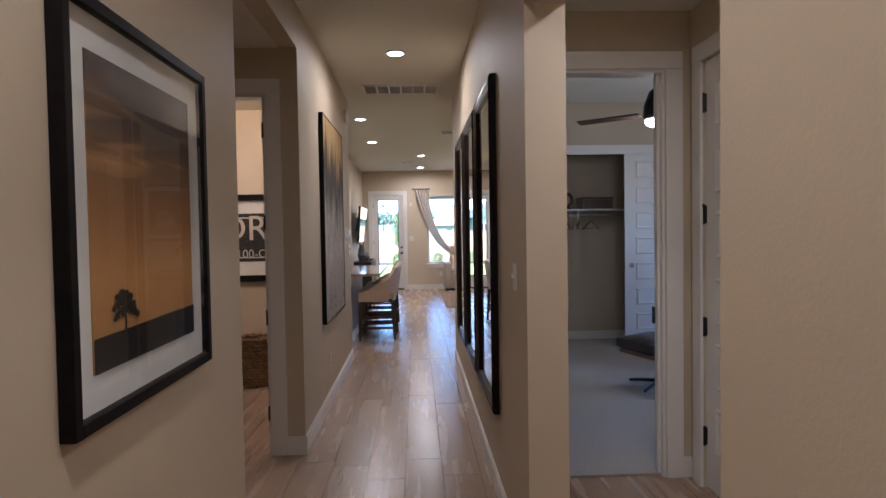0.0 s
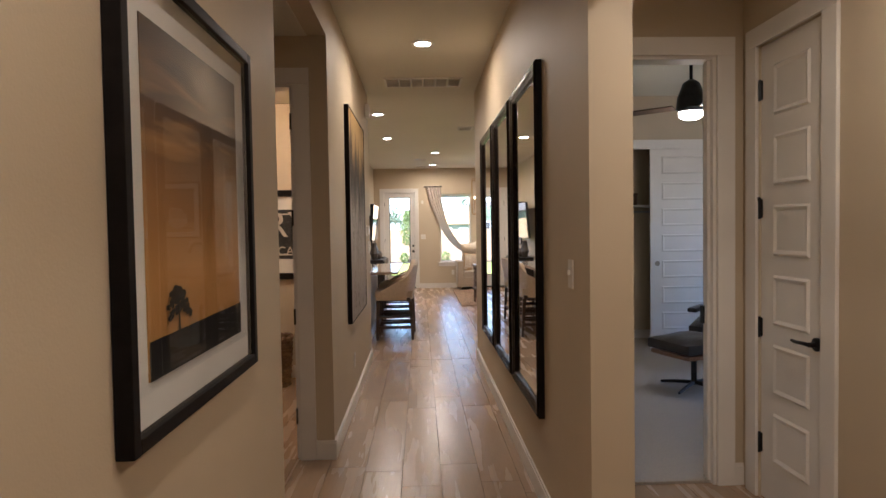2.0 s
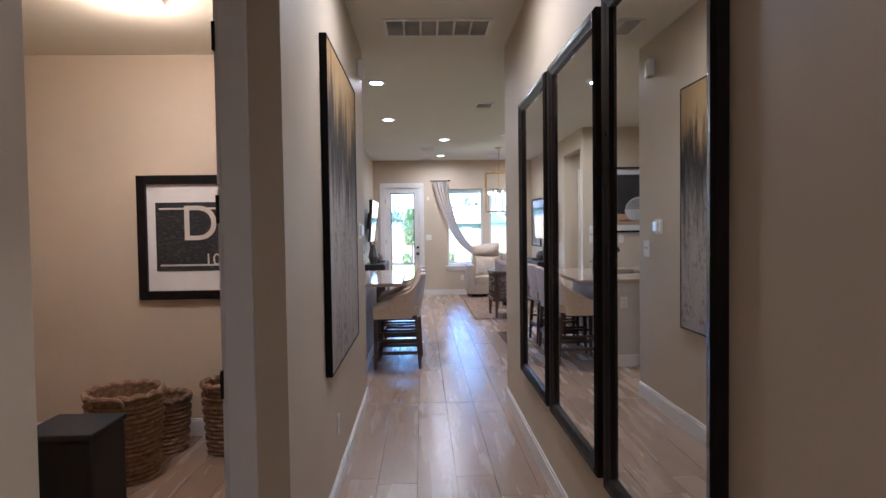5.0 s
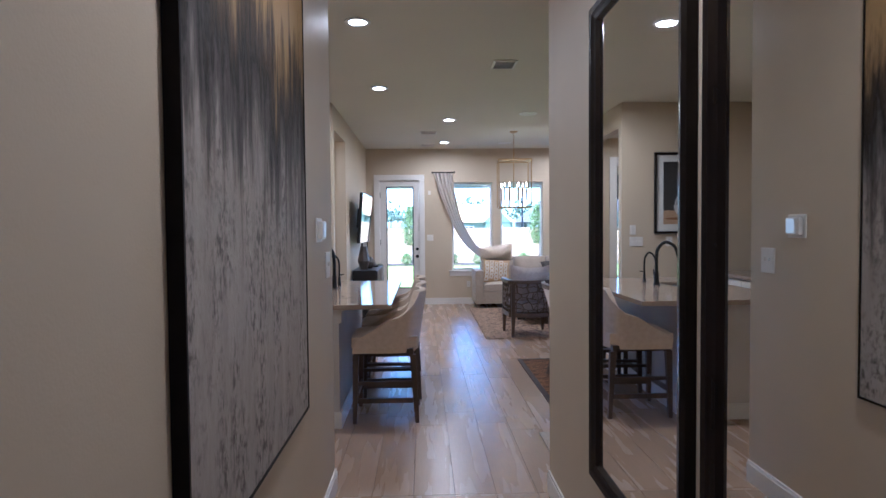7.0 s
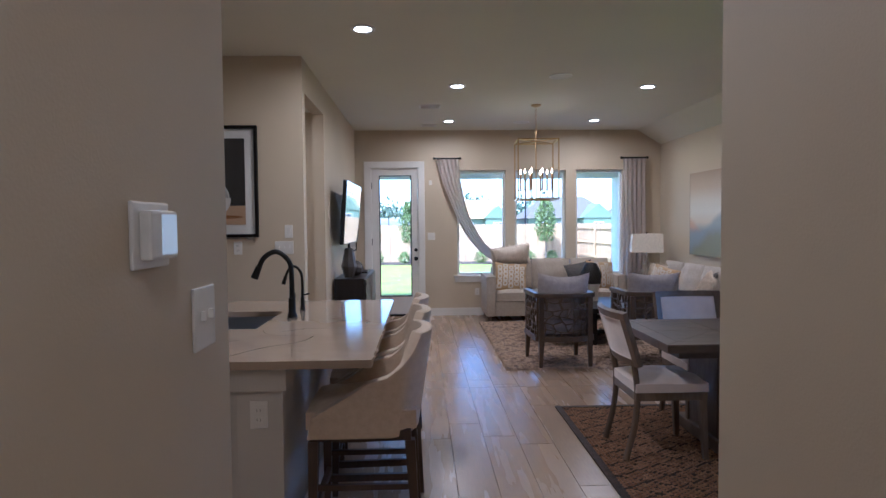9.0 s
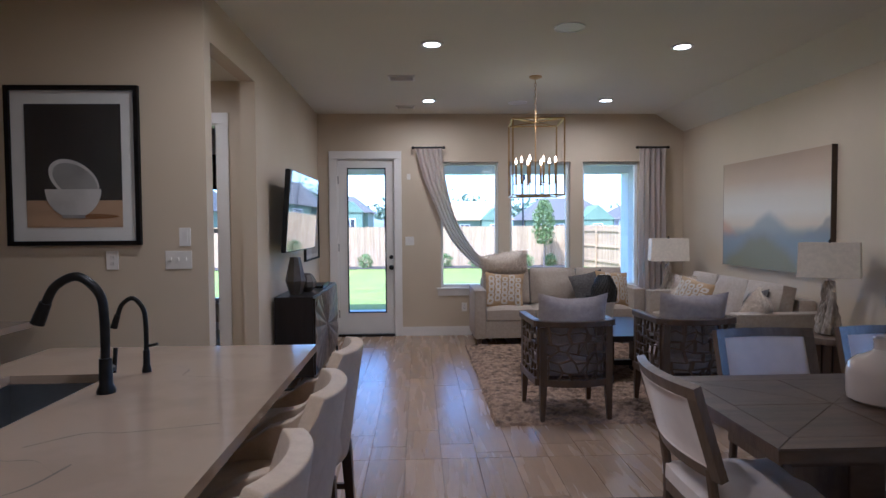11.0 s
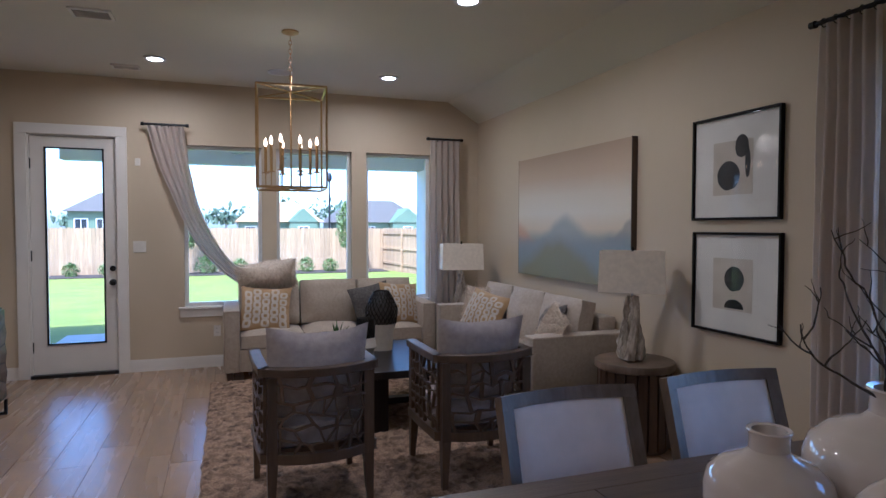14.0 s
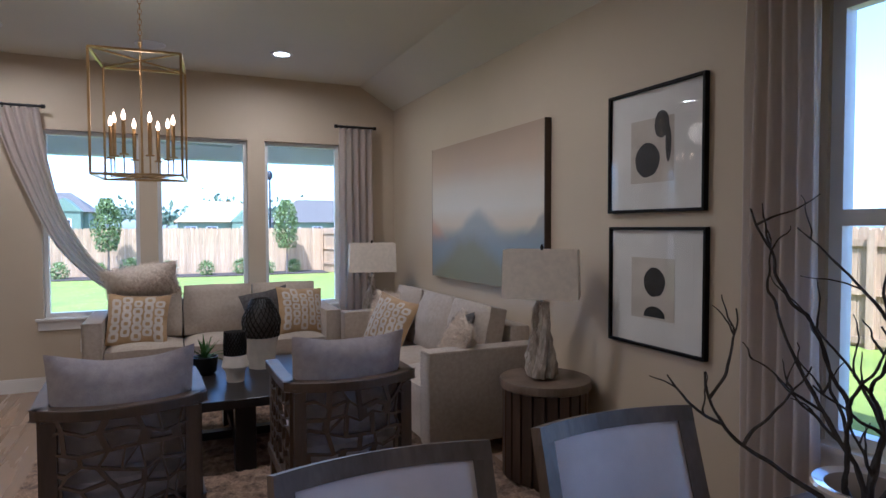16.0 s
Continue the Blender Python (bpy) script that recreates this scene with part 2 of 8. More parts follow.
# nook and bedroom beyond the television wall
bm = bmesh.new()
wall_y(bm, 12.2, 12.2 + T, -3.0, TVX - T, H, [(-2.5, -1.69, 0, 2.40)])
box(bm, -3.12, -3.0, KY + T, 12.32, 0, H)
setting("wall_nook_rear", bm, M["wall"], "beige painted wall with a bedroom doorway")
setting("ceiling_nook_rear", boxes((-3.0, TVX - T, KY + T, 12.2, 2.78, 2.9)), M["ceil"], "dropped painted ceiling", "ceiling")
bm = bmesh.new()
wall_y(bm, 15.5, 15.66, -5.2, TVX, H, [(-3.85, -2.75, 0.42, 2.45)])
box(bm, -5.32, -5.2, 12.2, 15.66, 0, H)
box(bm, TVX - T, TVX, YB + 0.16, 15.5, 0, H)
box(bm, -5.2, -3.0, 12.2, 12.32, 0, H)
setting("wall_second_bedroom", bm, M["wall"], "beige painted bedroom walls")
setting("wall_entry", boxes((XL - T, XR + 0.165, -3.32, -3.2, 0, H)), M["wall"], "beige painted entry wall")
# ceilings: flat, with a sloped strip along the side wall
bm = boxes((-5.4, RX + 0.16, -3.4, YB, H, H + 0.12), (RX + 0.16, 5.1, 0.0, 7.6, H, H + 0.12), (-5.4, TVX, YB, 15.7, H, H + 0.12))
setting("ceiling", bm, M["ceil"], "warm white painted ceiling", "ceiling")
bm = bmesh.new()
vs = [bm.verts.new(v) for y in (7.67, YB) for v in ((3.32, y, H - 0.001), (RX, y, 2.745), (RX, y, H - 0.001))]
for f in ((0, 1, 2), (5, 4, 3), (0, 3, 4, 1), (1, 4, 5, 2), (2, 5, 3, 0)):
    bm.faces.new([vs[i] for i in f])
setting("ceiling_slope", quick(bm), M["ceil"], "sloped edge of the painted ceiling", "ceiling")
# floors: a dark bed under the planks
ROOMS = ((-0.9, 0.95, -3.2, 6.5), (-2.6, -0.9, 1.4, 3.6), (-3.2, -0.9, 3.6, 5.82), (0.95, 1.75, 0.22, 3.05),
         (-2.95, RX, 6.5, 10.5), (-1.25, RX, 10.5, YB), (-3.0, -1.25, 10.5, 12.25))     # floors laid with planks
setting("floor", boxes(*[(*r_, -0.12, -0.004) for r_ in ROOMS]), M["joint"], "grey brown oak plank floor with fine joints", "floor")
setting("floor_carpet", boxes((XR + T, 4.9, BY + 0.03, 7.45, -0.004, 0.014)), M["carpet"], "cream looped bedroom carpet", "floor")
setting("floor_carpet_second", boxes((-5.2, TVX - T, 12.26, 15.5, -0.004, 0.014)), M["carpet"], "cream looped bedroom carpet", "floor")

# ---- lamps ----
CANS = [(-0.055, 4.69), (-0.625, 7.70), (-0.62, 9.80), (0.217, 11.73), (2.32, 11.76), (0.225, 13.98), (2.35, 13.94), (-0.06, 0.1)]
ADDED_LOW_CANS = [(1.2, 1.35, 2.73), (-2.0, 11.35, 2.78)]     # in the dropped ceilings; fixtures out of view, added for the warm light there
M["bulb"] = glow("lamp_glow", (1.0, 0.86, 0.66), 5.0)
M["canwhite"] = mat("can_trim_white", (0.8, 0.78, 0.74), 0.4, scale=5)


def ring(bm, r0, r1, z0, z1, n=32):
    """A flat ring with thickness."""
    for i in range(n):
        a, b = 2 * math.pi * i / n, 2 * math.pi * (i + 1) / n
        p = [(r * math.cos(t), r * math.sin(t), z) for t in (a, b) for r, z in ((r0, z0), (r1, z0), (r1, z1), (r0, z1))]
        v = [bm.verts.new(q) for q in p]
        for k in range(4):
            bm.faces.new((v[k], v[(k + 1) % 4], v[4 + (k + 1) % 4], v[4 + k]))
    bmesh.ops.remove_doubles(bm, verts=bm.verts, dist=1e-5)
    return quick(bm)


def disc(r, z, n=32):
    bm = bmesh.new()
    bmesh.ops.create_circle(bm, cap_ends=True, radius=r, segments=n, matrix=Matrix.Translation((0, 0, z)))
    return bm


first = None
for x, y, hz in [(a, c, H) for a, c in CANS] + ADDED_LOW_CANS:
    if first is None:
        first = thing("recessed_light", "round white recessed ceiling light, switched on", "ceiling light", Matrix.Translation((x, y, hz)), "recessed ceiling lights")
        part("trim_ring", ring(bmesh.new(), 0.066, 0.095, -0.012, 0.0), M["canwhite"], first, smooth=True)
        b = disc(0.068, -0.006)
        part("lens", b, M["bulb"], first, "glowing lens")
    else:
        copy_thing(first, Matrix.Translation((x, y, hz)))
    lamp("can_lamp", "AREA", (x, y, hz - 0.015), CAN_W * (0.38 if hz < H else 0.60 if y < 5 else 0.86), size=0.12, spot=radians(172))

# ---- more materials ----
M.update(
    linen=mat("sofa_linen", (0.45, 0.385, 0.31), 0.9, c2=(0.39, 0.33, 0.265), scale=40, bump=0.35, bscale=420, grain=0.12, sheen=0.2),
    greylinen=mat("grey_linen", (0.45, 0.395, 0.375), 0.9, c2=(0.38, 0.33, 0.315), scale=30, bump=0.4, bscale=380, grain=0.15, sheen=0.2),
    stoolcloth=mat("stool_linen", (0.57, 0.455, 0.335), 0.9, c2=(0.51, 0.40, 0.29), scale=30, bump=0.3, bscale=420, grain=0.1, sheen=0.2),
    velvet=mat("chair_velvet", (0.76, 0.65, 0.585), 0.7, c2=(0.69, 0.585, 0.525), scale=10, bump=0.15, bscale=300, sheen=0.5),
    nail=mat("nailhead", (0.42, 0.37, 0.30), 0.3, metal=1.0, scale=20),
    walnut=mat("dark_wood", (0.085, 0.052, 0.034), 0.42, c2=(0.045, 0.028, 0.018), scale=6, stretch=(1, 1, 0.12), grain=0.15, bump=0.08, bscale=60),
    greywood=mat("grey_wash_wood", (0.18, 0.128, 0.09), 0.42, c2=(0.105, 0.073, 0.05), scale=7, stretch=(1, 1, 0.15), grain=0.15, bump=0.1, bscale=70),
    fretwood=mat("brown_fret_wood", (0.098, 0.062, 0.038), 0.42, c2=(0.058, 0.036, 0.022), scale=7, stretch=(1, 1, 0.15), grain=0.15, bump=0.1, bscale=70),
    tablewood=mat("table_wood", (0.115, 0.077, 0.053), 0.36, c2=(0.062, 0.042, 0.03), scale=5, stretch=(0.3, 4, 1), grain=0.15, bump=0.12, bscale=50, rnd=0.18),
    quartz=mat("quartz", (0.33, 0.255, 0.19), 0.09, c2=(0.30, 0.23, 0.17), scale=2.5, spread=(0.45, 0.55)),
    vein=mat("quartz_vein", (0.20, 0.165, 0.13), 0.14, scale=8),
    islandpaint=mat("island_paint", (0.56, 0.52, 0.47), 0.5, scale=2, bump=0.04),
    cabinet=mat("cabinet_paint", (0.72, 0.69, 0.62), 0.4, scale=3),
    tileblack=mat("black_tile", (0.02, 0.02, 0.022), 0.15, c2=(0.04, 0.04, 0.04), scale=6, rnd=0.3),
    copper=mat("copper", (0.72, 0.36, 0.20), 0.2, metal=1.0, scale=6),
    brass=mat("aged_brass", (0.50, 0.33, 0.14), 0.32, metal=1.0, c2=(0.42, 0.27, 0.11), scale=12),
    steel=mat("sink_steel", (0.45, 0.46, 0.48), 0.3, metal=1.0, scale=10),
    rugcream=mat("shag_wool", (0.37, 0.255, 0.17), 0.95, c2=(0.09, 0.058, 0.042), scale=16, bump=1.0, bscale=110, grain=0.3, spread=(0.3, 0.6)),
    jute=mat("jute", (0.34, 0.19, 0.09), 0.9, c2=(0.2, 0.10, 0.05), scale=25, bump=0.6, bscale=140, grain=0.25, rnd=0.25),
    jutedark=mat("dark_jute", (0.035, 0.025, 0.02), 0.9, c2=(0.06, 0.04, 0.03), scale=25, bump=0.6, bscale=140, grain=0.2),
    curtain=mat("curtain_linen", (0.70, 0.64, 0.60), 0.9, c2=(0.60, 0.545, 0.51), scale=14, stretch=(6, 6, 0.6), bump=0.25, bscale=260, grain=0.12),
    shade=mat("lamp_shade", (0.86, 0.78, 0.66), 0.85, scale=30, bump=0.2, bscale=350),
    drift=mat("driftwood", (0.50, 0.44, 0.36), 0.8, c2=(0.16, 0.12, 0.09), scale=9, stretch=(2, 2, 0.5), bump=0.7, bscale=40, grain=0.25, spread=(0.3, 0.6)),
    ceramic=mat("glazed_ceramic", (0.62, 0.54, 0.48), 0.08, c2=(0.55, 0.46, 0.40), scale=4, coat=0.6),
    twig=mat("twig_bark", (0.05, 0.038, 0.032), 0.8, c2=(0.025, 0.018, 0.016), scale=30, bump=0.5, bscale=90),
    darkvase=mat("dark_ceramic", (0.05, 0.042, 0.035), 0.4, c2=(0.09, 0.075, 0.06), scale=8, bump=0.2, bscale=50),
    matte=mat("picture_mat", (0.74, 0.72, 0.68), 0.8, scale=4),
    paper=mat("aged_paper", (0.58, 0.53, 0.46), 0.8, c2=(0.5, 0.45, 0.38), scale=6, grain=0.06),
    ink=mat("black_ink", (0.012, 0.012, 0.012), 0.6, c2=(0.05, 0.05, 0.05), scale=30, stretch=(1, 1, 3), spread=(0.3, 0.5)),
    fur=mat("long_fur", (0.92, 0.83, 0.71), 0.95, c2=(0.74, 0.62, 0.49), scale=14, stretch=(3, 3, 1), bump=1.0, bscale=90, grain=0.3),
    goldcloth=mat("cut_velvet_gold", (0.46, 0.31, 0.15), 0.7, c2=(0.36, 0.23, 0.10), scale=12, bump=0.3, bscale=250, sheen=0.3),
    creamcloth=mat("cream_cloth", (0.62, 0.56, 0.48), 0.85, scale=20, bump=0.3, bscale=300),
    charcoal=mat("charcoal_knit", (0.07, 0.062, 0.06), 0.9, c2=(0.12, 0.11, 0.10), scale=50, bump=0.8, bscale=180),
    leaf=mat("plant_leaf", (0.08, 0.17, 0.035), 0.5, c2=(0.05, 0.11, 0.025), scale=10, rnd=0.25),
    treeleaf=mat("tree_leaf", (0.13, 0.165, 0.035), 0.55, c2=(0.07, 0.10, 0.02), scale=3, spread=(0.3, 0.7)),
    bark=mat("bark", (0.12, 0.09, 0.065), 0.9, scale=20, bump=0.5),
    wicker=mat("wicker", (0.30, 0.19, 0.10), 0.7, c2=(0.16, 0.09, 0.045), scale=30, bump=0.5, bscale=120, grain=0.2),
    leather=mat("black_leather", (0.02, 0.017, 0.016), 0.35, c2=(0.035, 0.03, 0.028), scale=12, bump=0.2, bscale=150),
    plywood=mat("rosewood_shell", (0.20, 0.10, 0.05), 0.3, scale=6, stretch=(1, 1, 0.2)),
    screen=mat("screen_glass", (0.008, 0.008, 0.009), 0.06, c2=(0.010, 0.010, 0.011), scale=2, spec=0.9, coat=1.0),
    picket=mat("cedar_picket", (0.38, 0.255, 0.135), 0.85, c2=(0.29, 0.19, 0.095), scale=5, stretch=(3, 3, 0.3), grain=0.12, bscale=40, rnd=0.15),
    grass=mat("lawn", (0.17, 0.195, 0.016), 0.9, c2=(0.12, 0.145, 0.012), scale=1.2, bump=0.8, bscale=30, grain=0.3),
    mulch=mat("mulch", (0.05, 0.032, 0.022), 0.95, c2=(0.025, 0.018, 0.012), scale=12, bump=0.9, bscale=40),
    stucco=mat("porch_white", (0.84, 0.83, 0.80), 0.8, scale=2, bump=0.2, bscale=90),
    sheath=mat("green_sheathing", (0.12, 0.165, 0.095), 0.7, c2=(0.10, 0.14, 0.085), scale=1.5),
    siding=mat("pale_siding", (0.5, 0.5, 0.5), 0.8, scale=2),
    roof=mat("shingle_roof", (0.085, 0.072, 0.056), 0.9, scale=4, grain=0.2, bscale=20),
    rawroof=mat("raw_deck_roof", (0.32, 0.19, 0.08), 0.9, scale=2),
    darkpane=mat("dark_pane", (0.03, 0.035, 0.04), 0.1, scale=2),
    dirt=mat("bare_soil", (0.34, 0.27, 0.19), 0.95, scale=0.3, grain=0.15, bscale=3),
    woods=mat("far_trees", (0.06, 0.09, 0.05), 0.9, c2=(0.09, 0.12, 0.07), scale=0.6),
    flame=glow("candle_bulb", (1.0, 0.62, 0.30), 2.2),
    shadeblack=mat("roller_shade", (0.02, 0.02, 0.022), 0.8, scale=10),
)


# cloth lets some light through
nt = M["curtain"].node_tree
tl_, mx_ = nt.nodes.new("ShaderNodeBsdfTranslucent"), nt.nodes.new("ShaderNodeMixShader")
tl_.inputs[0].default_value, mx_.inputs[0].default_value = (0.84, 0.785, 0.74, 1), 0.62
nt.links.new(nt.nodes["Principled BSDF"].outputs[0], mx_.inputs[1])
nt.links.new(tl_.outputs[0], mx_.inputs[2])
nt.links.new(mx_.outputs[0], nt.nodes["Material Output"].inputs[0])


# ---- shape helpers ----
def lathe(profile, n=32, close=True):
    """Turns (r, z) points round z."""
    bm = bmesh.new()
    rows = []
    for r, z in profile:
        rows.append([bm.verts.new((r * math.cos(2 * math.pi * i / n), r * math.sin(2 * math.pi * i / n), z)) for i in range(n)])
    for a, b in zip(rows, rows[1:]):
        for i in range(n):
            bm.faces.new((a[i], a[(i + 1) % n], b[(i + 1) % n], b[i]))
    if close:
        bm.faces.new(rows[0][::-1])
        bm.faces.new(rows[-1])
    return quick(bm)


def smooth_line(pts, k=6):
    """Catmull-Rom points through pts."""
    pts = [Vector(p) for p in pts]
    if len(pts) < 3:
        return pts
    ext = [2 * pts[0] - pts[1]] + pts + [2 * pts[-1] - pts[-2]]
    out = []
    for i in range(1, len(ext) - 2):
        p0, p1, p2, p3 = ext[i - 1:i + 3]
        for j in range(k):
            t = j / k
            out.append(0.5 * (2 * p1 + (p2 - p0) * t + (2 * p0 - 5 * p1 + 4 * p2 - p3) * t * t + (3 * p1 - p0 - 3 * p2 + p3) * t ** 3))
    return out + [pts[-1]]


def tube(bm, pts, r, n=10, r1=None, cap=True):
    """A round bar along pts, from radius r to r1."""
    pts = [Vector(p) for p in pts]
    r1 = r if r1 is None else r1
    rows = []
    up = Vector((0, 0, 1))
    for i, p in enumerate(pts):
        d = (pts[min(i + 1, len(pts) - 1)] - pts[max(i - 1, 0)]).normalized()
        if abs(d.dot(up)) > 0.95:
            up = Vector((1, 0, 0))
        a = d.cross(up).normalized()
        b = d.cross(a).normalized()
        up = -b if b.dot(up) < 0 else b
        rr = r + (r1 - r) * i / max(1, len(pts) - 1)
        rows.append([bm.verts.new(p + rr * (math.cos(2 * math.pi * k / n) * a + math.sin(2 * math.pi * k / n) * up)) for k in range(n)])
    for a, b in zip(rows, rows[1:]):
        for k in range(n):
            bm.faces.new((a[k], a[(k + 1) % n], b[(k + 1) % n], b[k]))
    if cap:
        bm.faces.new(rows[0])
        bm.faces.new(rows[-1])
    return bm


def taper(bm, a, b, w0, w1):
    """A square leg from a (width w0) to b (width w1)."""
    rows = []
    for p, w in ((a, w0), (b, w1)):
        rows.append([bm.verts.new((p[0] + sx * w / 2, p[1] + sy * w / 2, p[2])) for sx, sy in ((-1, -1), (1, -1), (1, 1), (-1, 1))])
    for i in range(4):
        bm.faces.new((rows[0][i], rows[0][(i + 1) % 4], rows[1][(i + 1) % 4], rows[1][i]))
    bm.faces.new(rows[0][::-1])
    bm.faces.new(rows[1])
    return quick(bm)


def cushion(w, d, h, puff=0.03, n=12, sag=0.0, seed=0, bumpy=0.006):
    """A stuffed block: w by d by h, base at z 0, with bulging faces."""
    bm = bmesh.new()
    bmesh.ops.create_grid(bm, x_segments=n, y_segments=n, size=0.5)
    top = list(bm.verts)
    low = {v: bm.verts.new(v.co) for v in top}
    faces = list(bm.faces)
    for f in faces:
        bm.faces.new([low[v] for v in reversed(f.verts)])
    edge = [e for e in bm.edges if len(e.link_faces) == 1 and e.verts[0] in low]
    for e in edge:
        a, b = e.verts
        bm.faces.new((a, b, low[b], low[a]))
    for v in top:
        x, y = v.co.x * 2, v.co.y * 2
        e = max(0.0, 1 - x ** 6) * max(0.0, 1 - y ** 6)
        b = (1 - x * x) * (1 - y * y)
        nz = noise.noise(Vector((x * 2.1 + seed, y * 2.1, seed * 1.7)))
        r = 0.18
        pull = 1 - 0.02 * (x * y) ** 2
        for vv, s in ((v, 1), (low[v], 0)):
            vv.co.x, vv.co.y = x * w / 2 * pull, y * d / 2 * pull
            vv.co.z = (h * (1 - r * (1 - e)) + puff * b - sag * b + bumpy * nz * 2) if s else h * r * (1 - e) * 0.6
    return quick(bm)


def pillow(w, h, d, seed=0, n=16, crush=0.0, ears=0.08):
    """A throw pillow standing in the xz plane, centre at the origin, with pointed corners and dents."""
    bm = bmesh.new()
    bmesh.ops.create_grid(bm, x_segments=n, y_segments=n, size=0.5)
    front = list(bm.verts)
    back = {}
    for v in front:
        on = abs(abs(v.co.x) - 0.5) < 1e-4 or abs(abs(v.co.y) - 0.5) < 1e-4
        back[v] = v if on else bm.verts.new(v.co)
    for f in list(bm.faces):
        bm.faces.new([back[v] for v in reversed(f.verts)])
    for v in front:
        x, y = v.co.x * 2, v.co.y * 2
        t = max(0.0, (1 - x * x)) ** 0.5 * max(0.0, (1 - y * y)) ** 0.5
        nz = noise.noise(Vector((x * 1.6 + seed, y * 1.6, seed * 3.1)))
        nz2 = noise.noise(Vector((x * 4.0, y * 4.0, seed * 2.3)))
        px = x * w / 2 * (1 - ears * (1 - y * y))
        pz = y * h / 2 * (1 - ears * (1 - x * x)) - crush * h * max(0, y) * (1 - x * x)
        for vv, s in ((v, -1), (back[v], 1)):
            if vv is v or back[v] is not v:
                vv.co = (px, s * d / 2 * t * (1 + 0.25 * nz + 0.16 * nz2) if back[v] is not v else 0, pz + 0.01 * nz)
    return quick(bm)


def rot(x, y, z, rz=0, rx=0, ry=0):
    return pose(x, y, z, rx, ry, rz)


def sheet_y(y, xa, xb, za, zb):
    """A pane that faces -y."""
    b = bmesh.new()
    b.faces.new([b.verts.new(p) for p in ((xa, y, za), (xb, y, za), (xb, y, zb), (xa, y, zb))])
    return b


def sheet_x(x, ya, yb, za, zb):
    """A pane that faces -x."""
    b = bmesh.new()
    b.faces.new([b.verts.new(p) for p in ((x, yb, za), (x, ya, za), (x, ya, zb), (x, yb, zb))])
    return b


# ---- doors, casings, baseboards, windows ----
CW = 0.10                      # casing width


def casing_y(name, y, xa, xb, zt, side=-1, left=True, right=True, depth=0.02):
    """Door trim on a wall that runs along x; side is the way it faces."""
    bm = bmesh.new()
    ya, yb = (y - depth, y - 0.001) if side < 0 else (y + 0.001, y + depth)
    if left:
        box(bm, xa - CW, xa, ya, yb, 0, zt, 0.004)
    if right:
        box(bm, xb, xb + CW, ya, yb, 0, zt, 0.004)
    box(bm, xa - (CW if left else 0), xb + (CW if right else 0), ya, yb, zt, zt + CW, 0.004)
    return setting(name, bm, M["trim"], "white painted door casing", "door casing")


casing_y("trim_laundry_door", LY, -1.75, -0.885, 2.39)
setting("trim_laundry_jamb", boxes((-0.90, -0.885, LY, LY + T, 0, 2.39), (-1.75, -1.735, LY, LY + T, 0, 2.39), (-1.735, -0.90, LY, LY + T, 2.375, 2.39),
                                   (-0.915, -0.90, LY + 0.03, LY + 0.07, 0, 2.375)), M["trim"], "white painted door jamb", "door jamb")
casing_y("trim_bedroom_door", BY, 0.82, 1.545, 2.395, left=False)
setting("trim_bedroom_jamb", boxes((1.528, 1.545, BY, BY + T, 0, 2.395), (0.82, 1.528, BY, BY + T, 2.378, 2.395), (1.512, 1.528, BY + 0.035, BY + 0.07, 0, 2.378)),
        M["trim"], "white painted door jamb", "door jamb")
setting("trim_bedroom_reveal", boxes((XR + 0.166, 0.82, BY - 0.02, BY - 0.001, 0, 2.495)), M["trim"], "white painted door casing", "door casing")
casing_y("trim_second_bedroom_door", 12.2, -2.5, -1.69, 2.40)
setting("trim_second_bedroom_jamb", boxes((-1.705, -1.69, 12.2, 12.32, 0, 2.40), (-2.5, -1.705, 12.2, 12.32, 2.385, 2.40)), M["trim"], "white painted door jamb", "door jamb")
bm = bmesh.new()
for ya, yb in ((2.24, 2.34), (2.865, 2.965)):
    box(bm, 1.68, 1.699, ya, yb, 0, 2.40, 0.004)
box(bm, 1.68, 1.699, 2.24, 2.965, 2.40, 2.50, 0.004)
setting("trim_closet_door", bm, M["trim"], "white painted door casing", "door casing")
casing_y("trim_patio_door", YB, -0.995, -0.23, 2.385, depth=0.022)


def panel_door(name, w, h, label, rows=6, m=None, cat="door"):
    """A moulded door leaf in the xz plane, hinge side at x 0, front to -y."""
    bm = boxes((0, w, 0.0, 0.036, 0, h))
    d = tagged(part(name, bm, M["trim"], m=m), label, cat, kind="structure")
    st, gap = 0.115, 0.10
    ph = (h - 0.12 - 0.22 - gap * (rows - 1)) / rows
    z = 0.22
    mesh = None
    for i in range(rows):
        b = bmesh.new()
        x0, x1, z0, z1 = st, w - st, z, z + ph
        v = []
        for o, y in ((0.0, -0.0005), (0.012, -0.010), (0.030, -0.003)):
            v.append([b.verts.new((xx, y, zz)) for xx, zz in ((x0 + o, z0 + o), (x1 - o, z0 + o), (x1 - o, z1 - o), (x0 + o, z1 - o))])
        for p, q in zip(v, v[1:]):
            for k in range(4):
                b.faces.new((p[k], p[(k + 1) % 4], q[(k + 1) % 4], q[k]))
        b.faces.new(v[-1])
        part("panel", quick(b), M["trim"], d)
        z += ph + gap
    return d


def hinge(parent, x, y, z):
    b = bmesh.new()
    box(b, x - 0.011, x + 0.011, y - 0.012, y + 0.004, z - 0.05, z + 0.05, 0.003)
    tube(b, [(x, y - 0.012, z - 0.055), (x, y - 0.012, z + 0.055)], 0.007, 8)
    return part("hinge", b, M["black"], parent, "black butt hinge")


